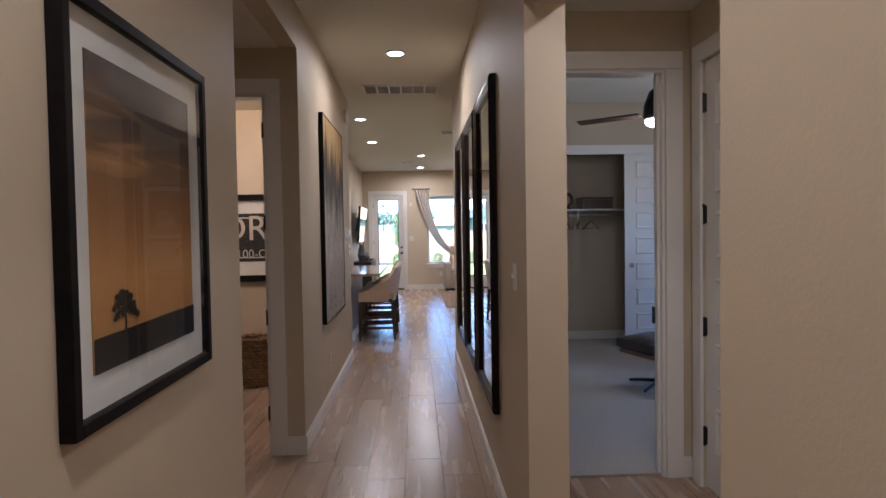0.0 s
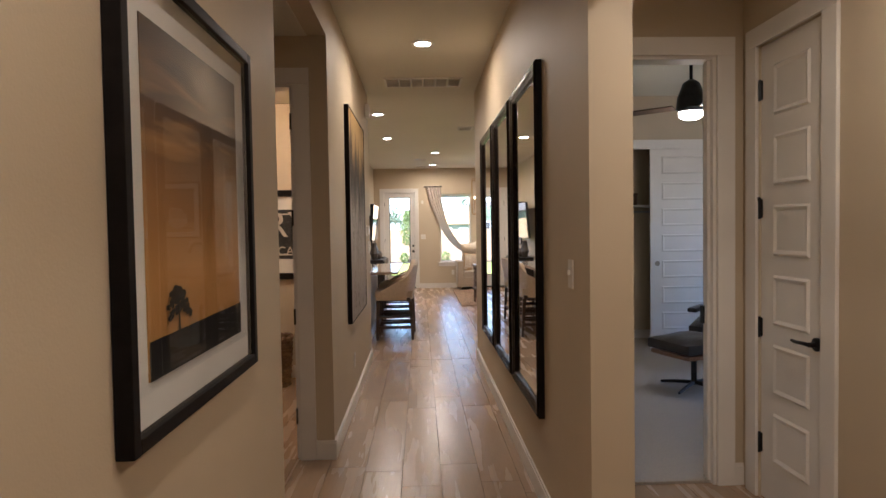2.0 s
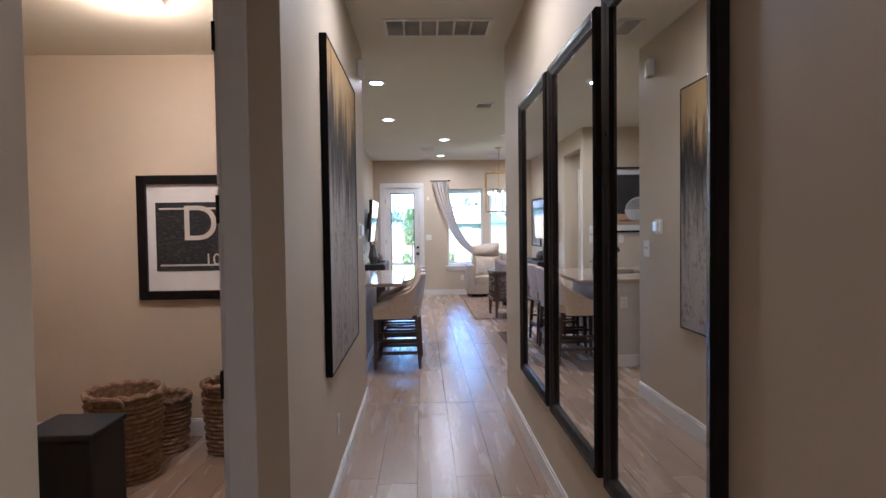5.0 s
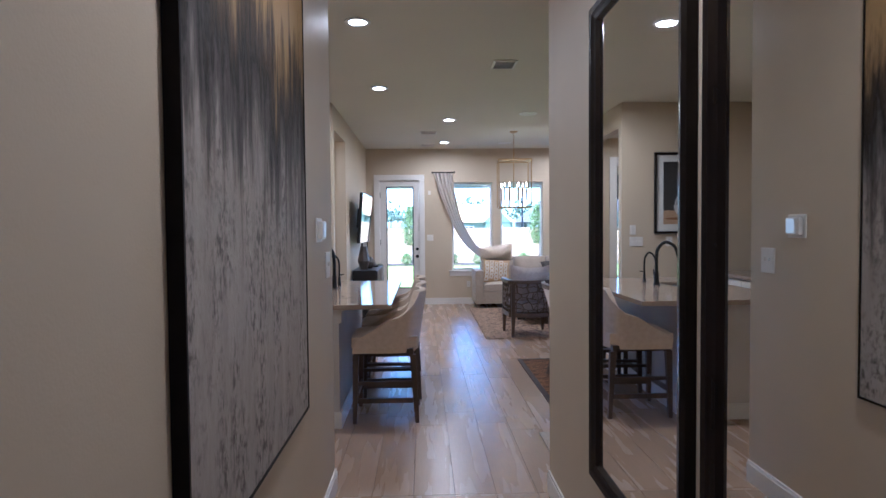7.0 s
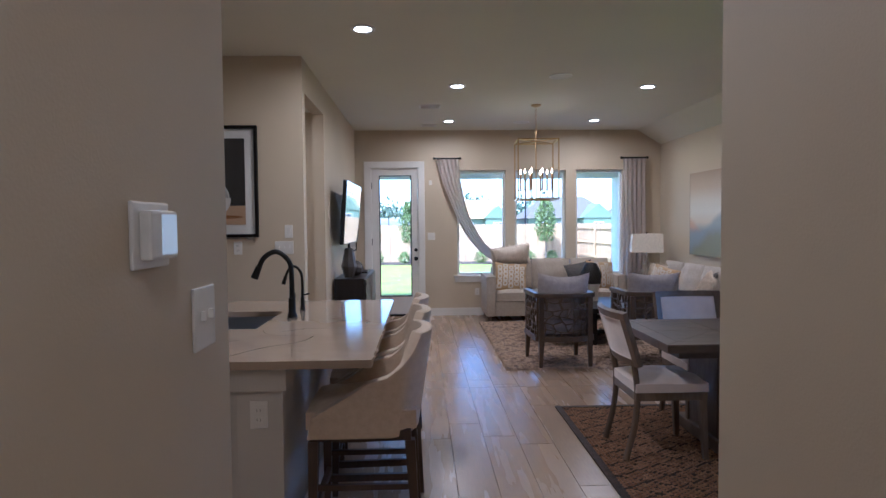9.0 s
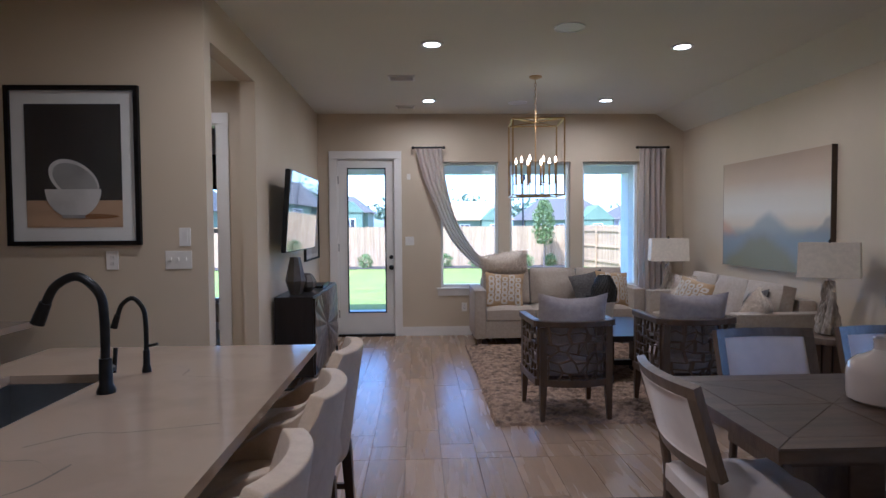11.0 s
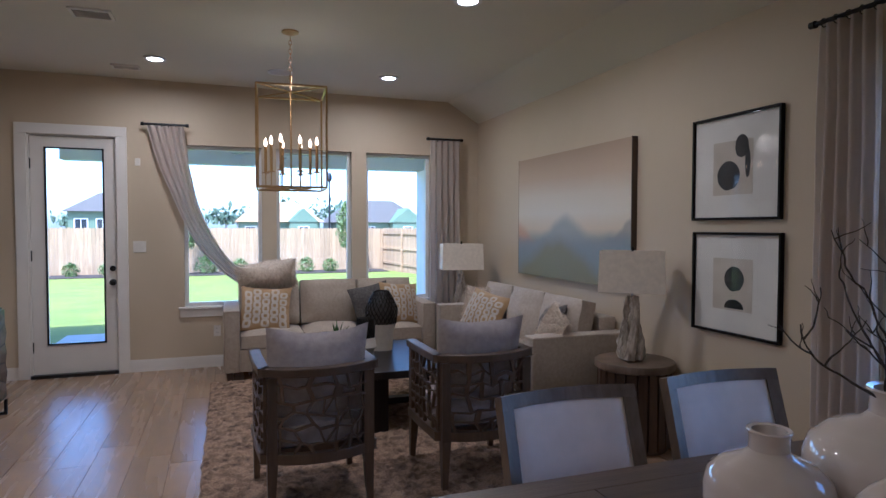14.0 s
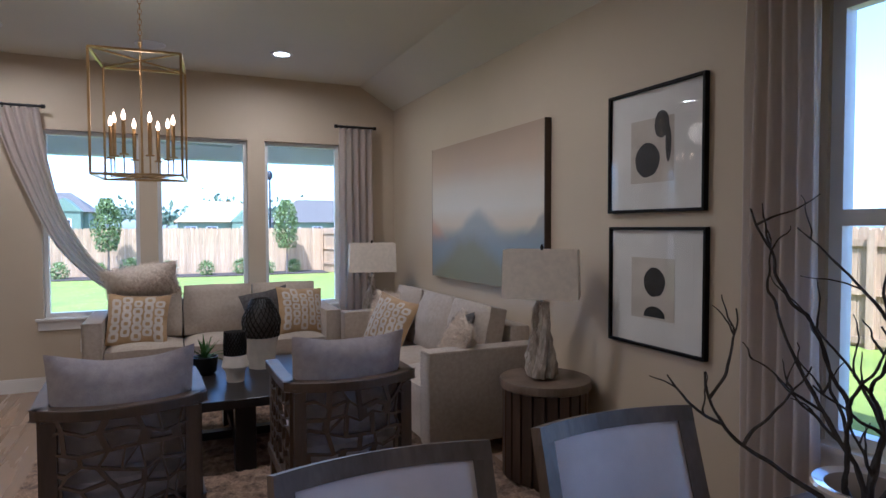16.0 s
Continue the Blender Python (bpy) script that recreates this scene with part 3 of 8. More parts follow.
cd = panel_door("door_closet", 0.523, 2.388, "white six-panel closet door with black lever handle, shut", m=pose(1.712, 2.864, 0.008, 0, 0, -90))
for z in (0.29, 0.91, 1.54, 2.16):
    hinge(cd, 0.004, 0.0, z)
b = lathe([(0.031, 0), (0.031, 0.012), (0.012, 0.016), (0.012, 0.045)], 20)
b.transform(pose(0.465, 0, 0.90, 90))
tube(b, smooth_line([(0.465, -0.045, 0.90), (0.435, -0.052, 0.902), (0.375, -0.05, 0.898), (0.34, -0.046, 0.90)], 4), 0.010, 10, 0.007)
part("lever_handle", b, M["black"], cd, "black lever handle", True)
b = boxes((-0.03, 0.0, -0.02, -0.008, 1.58, 1.60), (-0.055, -0.028, -0.03, -0.012, 1.583, 1.597))
part("door_stop", b, M["black"], cd)
# hinges on the laundry and bedroom jambs
for x, y, zs, nm in ((-0.901, LY + 0.012, (0.28, 0.92, 1.55, 2.16), "trim_laundry_jamb"), (1.527, BY + 0.1, (0.95,), "trim_bedroom_jamb")):
    for z in zs:
        b = boxes((x - 0.012, x, y - 0.012, y + 0.03, z - 0.05, z + 0.05))
        part("hinge", b, M["black"], bpy.data.objects[nm], "black hinge leaf")
# sliding closet doors in the bedroom
for i, (xa, y) in enumerate(((2.63, 6.76), (3.70, 6.80))):
    sd = panel_door("door_sliding" if i == 0 else "door_sliding_rear", 1.12, 2.38, "white panelled sliding closet door", m=pose(xa, y, 0.02), rows=7)
    if i == 0:
        b = lathe([(0.03, 0), (0.03, 0.004), (0.022, 0.004), (0.02, 0.001)], 20)
        b.transform(pose(0.06, -0.001, 1.0, 90))
        part("finger_pull", b, M["nail"], sd, "round metal finger pull", True)
setting("trim_sliding_door", boxes((1.302, 4.9, 6.73, 6.749, 2.36, 2.47), (2.60, 2.625, 6.735, 6.75, 0, 2.36)), M["trim"], "white closet track trim", "trim")


def base_x(bm, x, y0, y1, side):
    a, b = (x + 0.0005, x + 0.014) if side > 0 else (x - 0.014, x - 0.0005)
    box(bm, a, b, y0, y1, 0, 0.105)
    a, b = (x + 0.0005, x + 0.009) if side > 0 else (x - 0.009, x - 0.0005)
    box(bm, a, b, y0, y1, 0.105, 0.122)


def base_y(bm, y, x0, x1, side):
    a, b = (y + 0.0005, y + 0.014) if side > 0 else (y - 0.014, y - 0.0005)
    box(bm, x0, x1, a, b, 0, 0.105)
    a, b = (y + 0.0005, y + 0.009) if side > 0 else (y - 0.009, y - 0.0005)
    box(bm, x0, x1, a, b, 0.105, 0.122)


bm = bmesh.new()
for x, y0, y1, s in ((XL, -3.2, NL, 1), (XL, LY, EL, 1), (XR, -3.2, 0.385, -1), (XR, RY, ER, -1), (XR + 0.165, RY, BY - 0.021, 1), (1.70, 0.22, 2.239, -1),
                     (TVX, 11.77, YB, 1), (TVX - T, 11.77, 12.2, -1), (RX, 7.67, YB, -1), (-3.2, 3.71, 5.82, 1), (-2.9, 6.5, 6.9, 1), (XR + T, 3.15, 6.37, 1), (-5.2, 12.32, 15.5, 1)):
    base_x(bm, x, y0, y1, s)
for y, x0, x1, s in ((LY, -0.784, XL + 0.014, -1), (RY, XR - 0.014, XR + 0.165, -1), (BY, 1.646, 1.699, -1), (5.82, -3.2, XL - T, -1), (KY, -2.28, TVX, -1),
                     (YB, TVX, -1.096, -1), (YB, -0.129, RX, -1), (7.45, 1.3, 4.9, -1), (12.2, -1.589, TVX - T, -1), (15.5, -5.2, TVX - T, -1), (EL, XL - T, XL, 1)):
    base_y(bm, y, x0, x1, s)
setting("baseboard", bm, M["trim"], "white painted baseboard", "baseboard")

# windows in the back wall
M["vinyl"] = mat("white_vinyl", (0.78, 0.78, 0.77), 0.35, scale=4)


def window_back(name, a, b, y=YB, z0=WZ0, z1=WZ1, depth=0.16):
    w = tagged(new(name), "tall white-framed picture window", "window", kind="structure")
    f = 0.038
    ya, yb = y + 0.07, y + 0.13
    part("window_frame", boxes((a, a + f, ya, yb, z0, z1), (b - f, b, ya, yb, z0, z1), (a + f, b - f, ya, yb, z0, z0 + f), (a + f, b - f, ya, yb, z1 - f, z1)), M["vinyl"], w)
    p = part("pane", sheet_y(y + 0.10, a + f, b - f, z0 + f, z1 - f), M["glass"], w)
    p.visible_shadow = False
    return w


for i, (a, b) in enumerate(WINS):
    window_back("window_%d" % (i + 1), a, b)
bm = bmesh.new()
box(bm, 0.33, 3.17, YB - 0.045, YB + 0.07, WZ0 - 0.022, WZ0 + 0.002, 0.005)
box(bm, 0.345, 3.155, YB - 0.02, YB - 0.001, WZ0 - 0.105, WZ0 - 0.022, 0.003)
setting("trim_window_sill", bm, M["trim"], "white painted window sill with apron", "window sill")
# side window, two sashes one above the other
w = tagged(new("window_side"), "large white single-hung side window", "window", kind="structure")
y0, y1, z0, z1 = SW
zm = 1.49
ym = (y0 + y1) / 2
xa, xb = RX + 0.02, RX + 0.08
part("window_frame", boxes((xa, xb, y0, y0 + 0.05, z0, z1), (xa, xb, y1 - 0.05, y1, z0, z1), (xa, xb, y0 + 0.05, y1 - 0.05, z0, z0 + 0.05), (xa, xb, y0 + 0.05, y1 - 0.05, z1 - 0.05, z1),
                            (xa - 0.01, xb, ym - 0.05, ym + 0.05, z0 + 0.05, z1 - 0.05)), M["vinyl"], w)
for ya, yb in ((y0 + 0.05, ym - 0.05), (ym + 0.05, y1 - 0.05)):
    part("sash_rail", boxes((xa - 0.012, xb - 0.02, ya, yb, zm - 0.03, zm + 0.03)), M["vinyl"], w)
    for za, zb in ((z0 + 0.05, zm - 0.03), (zm + 0.03, z1 - 0.05)):
        part("pane", sheet_x(RX + 0.05, ya, yb, za, zb), M["glass"], w).visible_shadow = False
setting("trim_side_sill", boxes((RX - 0.045, RX + 0.02, y0 - 0.05, y1 + 0.05, z0 - 0.022, z0 + 0.002), (RX - 0.02, RX - 0.001, y0 - 0.04, y1 + 0.04, z0 - 0.1, z0 - 0.022)),
        M["trim"], "white painted window sill with apron", "window sill")
# bedroom window beyond the nook
w = tagged(new("window_second_bedroom"), "white-framed bedroom window with black roller shade", "window", kind="structure")
part("window_frame", boxes((-3.85, -3.81, 15.55, 15.62, 0.42, 2.45), (-2.79, -2.75, 15.55, 15.62, 0.42, 2.45), (-3.81, -2.79, 15.55, 15.62, 0.42, 0.46),
                           (-3.81, -2.79, 15.55, 15.62, 1.4, 1.46), (-3.81, -2.79, 15.55, 15.62, 2.41, 2.45)), M["vinyl"], w)
part("roller_shade", boxes((-3.83, -2.77, 15.49, 15.496, 2.02, 2.52)), M["shadeblack"], w, "black roller shade, half down")
part("window_sill", boxes((-3.95, -2.65, 15.45, 15.54, 0.39, 0.419)), M["trim"], w)
part("pane", sheet_y(15.585, -3.81, -2.79, 0.46, 2.41), M["glass"], w).visible_shadow = False

# patio door
pd = tagged(part("door_patio", boxes((-0.98, -0.85, YB + 0.03, YB + 0.075, 0.03, 2.37), (-0.352, -0.245, YB + 0.03, YB + 0.075, 0.03, 2.37),
                                     (-0.85, -0.352, YB + 0.03, YB + 0.075, 0.03, 0.325), (-0.85, -0.352, YB + 0.03, YB + 0.075, 2.255, 2.37)), M["trim"]),
            "white full-glass patio door with black deadbolt, shut", "door", kind="structure")
b = boxes((-0.86, -0.844, YB + 0.022, YB + 0.031, 0.315, 2.265), (-0.358, -0.342, YB + 0.022, YB + 0.031, 0.315, 2.265),
          (-0.844, -0.358, YB + 0.022, YB + 0.031, 0.315, 0.331), (-0.844, -0.358, YB + 0.022, YB + 0.031, 2.249, 2.265))
part("glazing_bead", b, M["black"], pd, "thin black glazing bead")
part("pane", sheet_y(YB + 0.052, -0.844, -0.358, 0.331, 2.249), M["glass"], pd).visible_shadow = False
for z, r, nm in ((0.925, 0.033, "knob"), (1.065, 0.028, "deadbolt")):
    b = lathe([(r, 0), (r, 0.01), (0.012, 0.014), (0.012, 0.03), (r * 0.85, 0.036), (r * 0.85, 0.055), (r * 0.5, 0.062)] if nm == "knob" else [(r, 0), (r, 0.014), (0.01, 0.018), (0.01, 0.03)], 20)
    b.transform(pose(-0.277, YB + 0.03, z, 90))
    part(nm, b, M["black"], pd, "black metal " + nm, True)
for z in (0.3, 1.2, 2.1):
    hinge(pd, -0.985, YB + 0.03, z)
setting("door_threshold", boxes((-0.995, -0.23, YB - 0.03, YB + 0.16, 0.0, 0.03)), M["black"], "dark metal door threshold", "threshold")
setting("trim_patio_jamb", boxes((-0.995, -0.982, YB, YB + 0.16, 0.03, 2.385), (-0.243, -0.23, YB, YB + 0.16, 0.03, 2.385), (-0.982, -0.243, YB, YB + 0.16, 2.372, 2.385)),
        M["trim"], "white painted door jamb", "door jamb")

# ---- outside ----
GZ, FZ, FY = -0.15, -0.44, 35.0          # lawn by the house, lawn at the fence, the fence
bm = bmesh.new()
bmesh.ops.create_grid(bm, x_segments=2, y_segments=2, size=1)
bm.transform(Matrix.Translation((0, 0, FZ - 0.06)) @ Matrix.Diagonal((900, 900, 1, 1)))
setting("ground", bm, M["dirt"], "bare soil building land reaching the horizon", "ground")
bm = bmesh.new()
bmesh.ops.create_grid(bm, x_segments=40, y_segments=40, size=0.5)
for v in bm.verts:
    yy = 20.2 + v.co.y * 30
    v.co = (-1 + v.co.x * 30, yy, GZ - 0.29 * max(0, yy - 17.7) / 17.5 + 0.02 * noise.noise(v.co * 9))
setting("lawn", bm, M["grass"], "mown bright green lawn", "lawn", True)
setting("patio_slab", boxes((-1.3, 4.3, YB + 0.16, 17.7, GZ - 0.05, -0.03)), M["slab"], "grey concrete patio slab", "patio")
setting("porch_ceiling", boxes((-1.3, 4.3, YB + 0.16, 17.75, 2.72, 2.80)), M["stucco"], "white porch ceiling", "porch")
setting("porch_beam", boxes((-1.3, 4.3, 17.45, 17.70, 2.40, 2.72), (4.05, 4.3, YB + 0.16, 17.45, 2.40, 2.72)), M["stucco"], "white porch beam", "porch")
setting("porch_column", boxes((3.80, 4.25, 17.30, 17.70, -0.03, 2.40)), M["stucco"], "white stucco porch column", "porch")
setting("house_roof", boxes((-6.2, 5.6, -4.2, 17.9, 3.2, 3.35)), M["roof"], "shingled roof over the house", "roof")
bm = boxes((-14, 7.4, FY - 1.65, FY - 0.05, FZ - 0.05, FZ + 0.06))
setting("mulch_bed", bm, M["mulch"], "dark mulch bed along the fence", "planting bed")

pf = thing("porch_fan", "white ceiling fan under the porch roof", "ceiling fan", pose(1.5, 16.35, 2.72))
part("downrod", tube(bmesh.new(), [(0, 0, 0), (0, 0, -0.2)], 0.014, 8), M["stucco"], pf)
part("motor", lathe([(0.05, -0.19), (0.10, -0.21), (0.10, -0.29), (0.05, -0.31)], 20), M["stucco"], pf, smooth=True)
for a in (12, 84, 156, 228, 300):
    b = boxes((0.10, 0.66, -0.06, 0.06, -0.258, -0.25))
    b.transform(pose(0, 0, 0, 0, 0, a))
    part("blade", b, M["siding"], pf)
sl = thing("street_lamp", "dark street lamp post beyond the fence", "street lamp", pose(6.7, 45, GZ))
part("pole", tube(bmesh.new(), [(0, 0, 0), (0, 0, 4.4)], 0.07, 8, 0.05), M["black"], sl, smooth=True)
part("lantern", lathe([(0.06, 4.4), (0.18, 4.55), (0.16, 4.8), (0.03, 4.95)], 10), M["black"], sl, smooth=True)

# fence of upright pickets
pk = bmesh.new()
v = [pk.verts.new(p) for y in (0, 0.018) for p in ((0.003, y, 0), (0.137, y, 0), (0.137, y, 1.86), (0.115, y, 1.9), (0.025, y, 1.9), (0.003, y, 1.86))]
pk.faces.new(v[:6]), pk.faces.new(v[6:][::-1])
for i in range(6):
    pk.faces.new((v[i], v[6 + i], v[6 + (i + 1) % 6], v[(i + 1) % 6]))
picket = mesh_of(quick(pk), "picket", M["picket"])
fence = thing("picket_fence", "tan cedar picket fence behind the lawn", "fence")
rng = random.Random(3)
for i in range(153):
    share("picket", picket, fence, pose(-14 + i * 0.1405, FY + rng.uniform(0, 0.006), FZ + rng.uniform(-0.02, 0.01)))
for z in (-0.15, 0.45, 1.1):
    part("rail", boxes((-14, 7.5, FY + 0.025, FY + 0.06, z, z + 0.085)), M["picket"], fence)
side = thing("side_fence", "tan cedar fence with rails along the side yard", "fence")
p, q = Vector((7.5, FY, 0)), Vector((10.67, 6.0, 0))
d = (q - p).normalized()
ang = math.degrees(math.atan2(d.y, d.x))
for i in range(int((q - p).length / 0.1405)):
    c = p + d * (i * 0.1405)
    share("picket", picket, side, pose(c.x, c.y, FZ + rng.uniform(-0.02, 0.01), 0, 0, ang))
for z in (-0.1, 0.55, 1.2):
    part("rail", boxes((0, (q - p).length, -0.04, -0.002, z, z + 0.09)), M["picket"], side, m=pose(p.x, p.y, 0, 0, 0, ang))
for i in range(12):
    part("post", boxes((-0.045, 0.045, -0.11, -0.041, FZ, 1.42)), M["picket"], side, m=pose(*(p + d * (0.1 + i * 2.4)), 0, 0, ang))


def leaf_cloud(n, shape, size, seed):
    """Many small tilted leaves inside a shape; shape(rng) gives a point."""
    rng = random.Random(seed)
    vs, fs = [], []
    for _ in range(n):
        c = Vector(shape(rng))
        e = Euler((rng.uniform(0, 6.3), rng.uniform(0, 6.3), rng.uniform(0, 6.3))).to_matrix()
        s = size * rng.uniform(0.6, 1.3)
        k = len(vs)
        vs += [c + e @ Vector(q) * s for q in ((-0.5, 0, 0), (0, -0.28, 0.06), (0.5, 0, 0), (0, 0.28, 0.06))]
        fs.append((k, k + 1, k + 2, k + 3))
    return vs, fs


def leafy(name, parent, n, shape, size, seed, material):
    vs, fs = leaf_cloud(n, shape, size, seed)
    me = bpy.data.meshes.new(name)
    me.from_pydata(vs, [], fs)
    me.materials.append(material)
    ob = new(name, me)
    ob.parent = parent
    return ob


def tree(x, y, h, r, seed):
    t = thing("young_tree", "young upright leafy green tree by the fence", "tree", pose(x, y, FZ), "young trees")
    b = tube(bmesh.new(), [(0, 0, 0), (0.03, 0.01, h * 0.3), (0.0, 0.02, h * 0.6), (0.02, 0, h * 0.95)], 0.045, 8, 0.008)
    rng = random.Random(seed)
    tips = []
    for i in range(16):
        z = h * (0.36 + 0.5 * i / 16)
        a = rng.uniform(0, 6.28)
        l = r * (1.0 - 0.72 * (i / 16)) * rng.uniform(0.6, 1.0)
        e = Vector((l * math.cos(a), l * math.sin(a), z + l * 0.6))
        tube(b, [(0.01, 0.01, z), (e.x * 0.5, e.y * 0.5, z + l * 0.22), e], 0.014, 5, 0.004)
        tips.append(e)
    part("trunk", b, M["bark"], t, smooth=True)

    def shape(g):
        z = g.random() ** 0.85
        lim = r * (0.15 + 0.85 * math.sin(math.pi * (0.16 + 0.78 * z)) ** 0.75)
        a = g.uniform(0, 6.28)
        lump = 0.8 + 0.3 * noise.noise(Vector((math.cos(a) * 1.7, math.sin(a) * 1.7, z * 5 + seed)))
        q = lim * lump * g.random() ** 0.4
        return (q * math.cos(a), q * math.sin(a), h * (0.36 + 0.67 * z))
    leafy("crown", t, 2200, shape, 0.11, seed, M["treeleaf"])


tree(5.74, 33.9, 2.95, 0.64, 11)
tree(-0.72, 33.9, 2.9, 0.62, 12)
rng = random.Random(9)
x = -7.0
while x < 6.9:
    bush = thing("shrub", "small round green shrub in the mulch bed", "shrub", pose(x, FY - 0.9 + rng.uniform(-0.2, 0.2), FZ + 0.05), "shrubs along the fence")
    r = rng.uniform(0.30, 0.46)
    part("stems", tube(tube(bmesh.new(), [(0, 0, 0), (0.05, 0.02, r)], 0.012, 5, 0.004), [(0, 0, 0), (-0.06, 0.03, r)], 0.012, 5, 0.004), M["bark"], bush)
    leafy("leaves", bush, 420, lambda g, r=r: (lambda a, b, q: (q * math.cos(a) * math.cos(b), q * math.sin(a) * math.cos(b), r * 0.75 + q * 0.9 * math.sin(b)))(
        g.uniform(0, 6.28), g.uniform(-1.2, 1.5), r * g.uniform(0.5, 1.05)), 0.10, int(x * 10) + 400, M["treeleaf"])
    x += rng.uniform(0.95, 1.5)


def house(x, y, w, d, h, rh, wallm, roofm, label, turn=0):
    hs = thing("house", label, "house", pose(x, y, GZ, 0, 0, turn), "houses beyond the fence")
    part("wall", boxes((-w / 2, w / 2, 0, d, 0, h)), wallm, hs)
    b = bmesh.new()
    o = 0.4
    v = [b.verts.new(q) for q in ((-w / 2 - o, -o, h), (w / 2 + o, -o, h), (w / 2 + o, d + o, h), (-w / 2 - o, d + o, h), (-w / 4, d / 2, h + rh), (w / 4, d / 2, h + rh))]
    for f in ((0, 1, 5, 4), (1, 2, 5), (2, 3, 4, 5), (3, 0, 4), (3, 2, 1, 0)):
        b.faces.new([v[i] for i in f])
    part("roof", quick(b), roofm, hs)
    g = bmesh.new()
    v = [g.verts.new(q) for yy in (-1.6, d / 3) for q in ((w * 0.08, yy, h), (w * 0.46, yy, h), (w * 0.27, yy, h + rh * 0.62))]
    for f in ((0, 1, 2), (5, 4, 3), (0, 2, 5, 3), (1, 4, 5, 2)):
        g.faces.new([v[i] for i in f])
    part("gable", quick(g), wallm, hs)
    part("bay", boxes((w * 0.1, w * 0.44, -1.5, -0.01, 0, h)), wallm, hs)
    for xx, yy in ((-w * 0.36, -0.03), (-w * 0.12, -0.03), (w * 0.27, -1.53)):
        wn = part("window", boxes((xx - 0.55, xx + 0.55, yy, yy + 0.02, h * 0.35, h * 0.8)), M["trim"], hs)
        part("pane", boxes((xx - 0.45, xx - 0.03, yy - 0.02, yy - 0.001, h * 0.38, h * 0.77), (xx + 0.03, xx + 0.45, yy - 0.02, yy - 0.001, h * 0.38, h * 0.77)), M["darkpane"], wn)


house(6.0, 72, 8, 9, 2.2, 2.2, M["sheath"], M["rawroof"], "unfinished house with green sheathing and bare roof deck")
house(-8.5, 68, 7, 8, 3.0, 1.8, M["sheath"], M["roof"], "unfinished house with green sheathing and grey roof")
house(17, 74, 10, 9, 2.2, 2.6, M["sheath"], M["roof"], "unfinished house with green sheathing and grey roof")
house(30, 80, 11, 9, 2.3, 2.4, M["siding"], M["roof"], "far pale house with grey roof")
house(-18.5, 46, 9, 9, 2.7, 2.9, M["sheath"], M["roof"], "unfinished house with green sheathing and grey roof")
house(-30, 72, 10, 9, 2.6, 2.6, M["siding"], M["roof"], "far pale house with grey roof")
rng = random.Random(21)
for i in range(16):
    x, y = -70 + i * 10 + rng.uniform(-3, 3), 120 + rng.uniform(-8, 20)
    ft = thing("far_tree", "hazy far tree line clump", "tree", pose(x, y, GZ), "far trees")
    r = rng.uniform(2.0, 3.6)
    part("trunk", tube(bmesh.new(), [(0, 0, 0), (0.1, 0, r)], 0.2, 6, 0.08), M["bark"], ft)
    leafy("crown", ft, 260, lambda g, r=r: (g.gauss(0, r * 0.6), g.gauss(0, r * 0.5), r * 0.9 + abs(g.gauss(0, r * 0.42))), 1.0, 500 + i, M["woods"])

# ---- hall things ----
M["frameblack"] = mat("frame_black", (0.006, 0.005, 0.005), 0.5, c2=(0.010, 0.008, 0.008), scale=20, spec=0.12)


def framed(name, label, m, w, h, fw, depth, matw, art=None, frame_m=None, glass=True, cat="framed picture"):
    """A picture in the xz plane, centre at the origin, back at y 0, front to -y."""
    t = thing(name, label, cat, m)
    fm = frame_m or M["frameblack"]
    b = bmesh.new()
    for x0, x1, z0, z1 in ((-w / 2, -w / 2 + fw, -h / 2, h / 2), (w / 2 - fw, w / 2, -h / 2, h / 2), (-w / 2 + fw, w / 2 - fw, -h / 2, -h / 2 + fw), (-w / 2 + fw, w / 2 - fw, h / 2 - fw, h / 2)):
        box(b, x0, x1, -depth, 0, z0, z1, 0.003)
    part("frame", b, fm, t)
    if matw:
        part("mat", boxes((-w / 2 + fw, w / 2 - fw, -0.012, -0.002, -h / 2 + fw, h / 2 - fw)), M["matte"], t, "white mat board")
    if art:
        art(t, w / 2 - fw - matw, h / 2 - fw - matw)
    if glass:
        p = part("glazing", flat([(-w / 2 + fw, -h / 2 + fw), (w / 2 - fw, -h / 2 + fw), (w / 2 - fw, h / 2 - fw), (-w / 2 + fw, h / 2 - fw)], -depth + 0.007), M["picglass"], t)
        p.visible_shadow = False
    return t


def flat(pts, y):
    b = bmesh.new()
    b.faces.new([b.verts.new((x, y, z)) for x, z in pts])
    return b


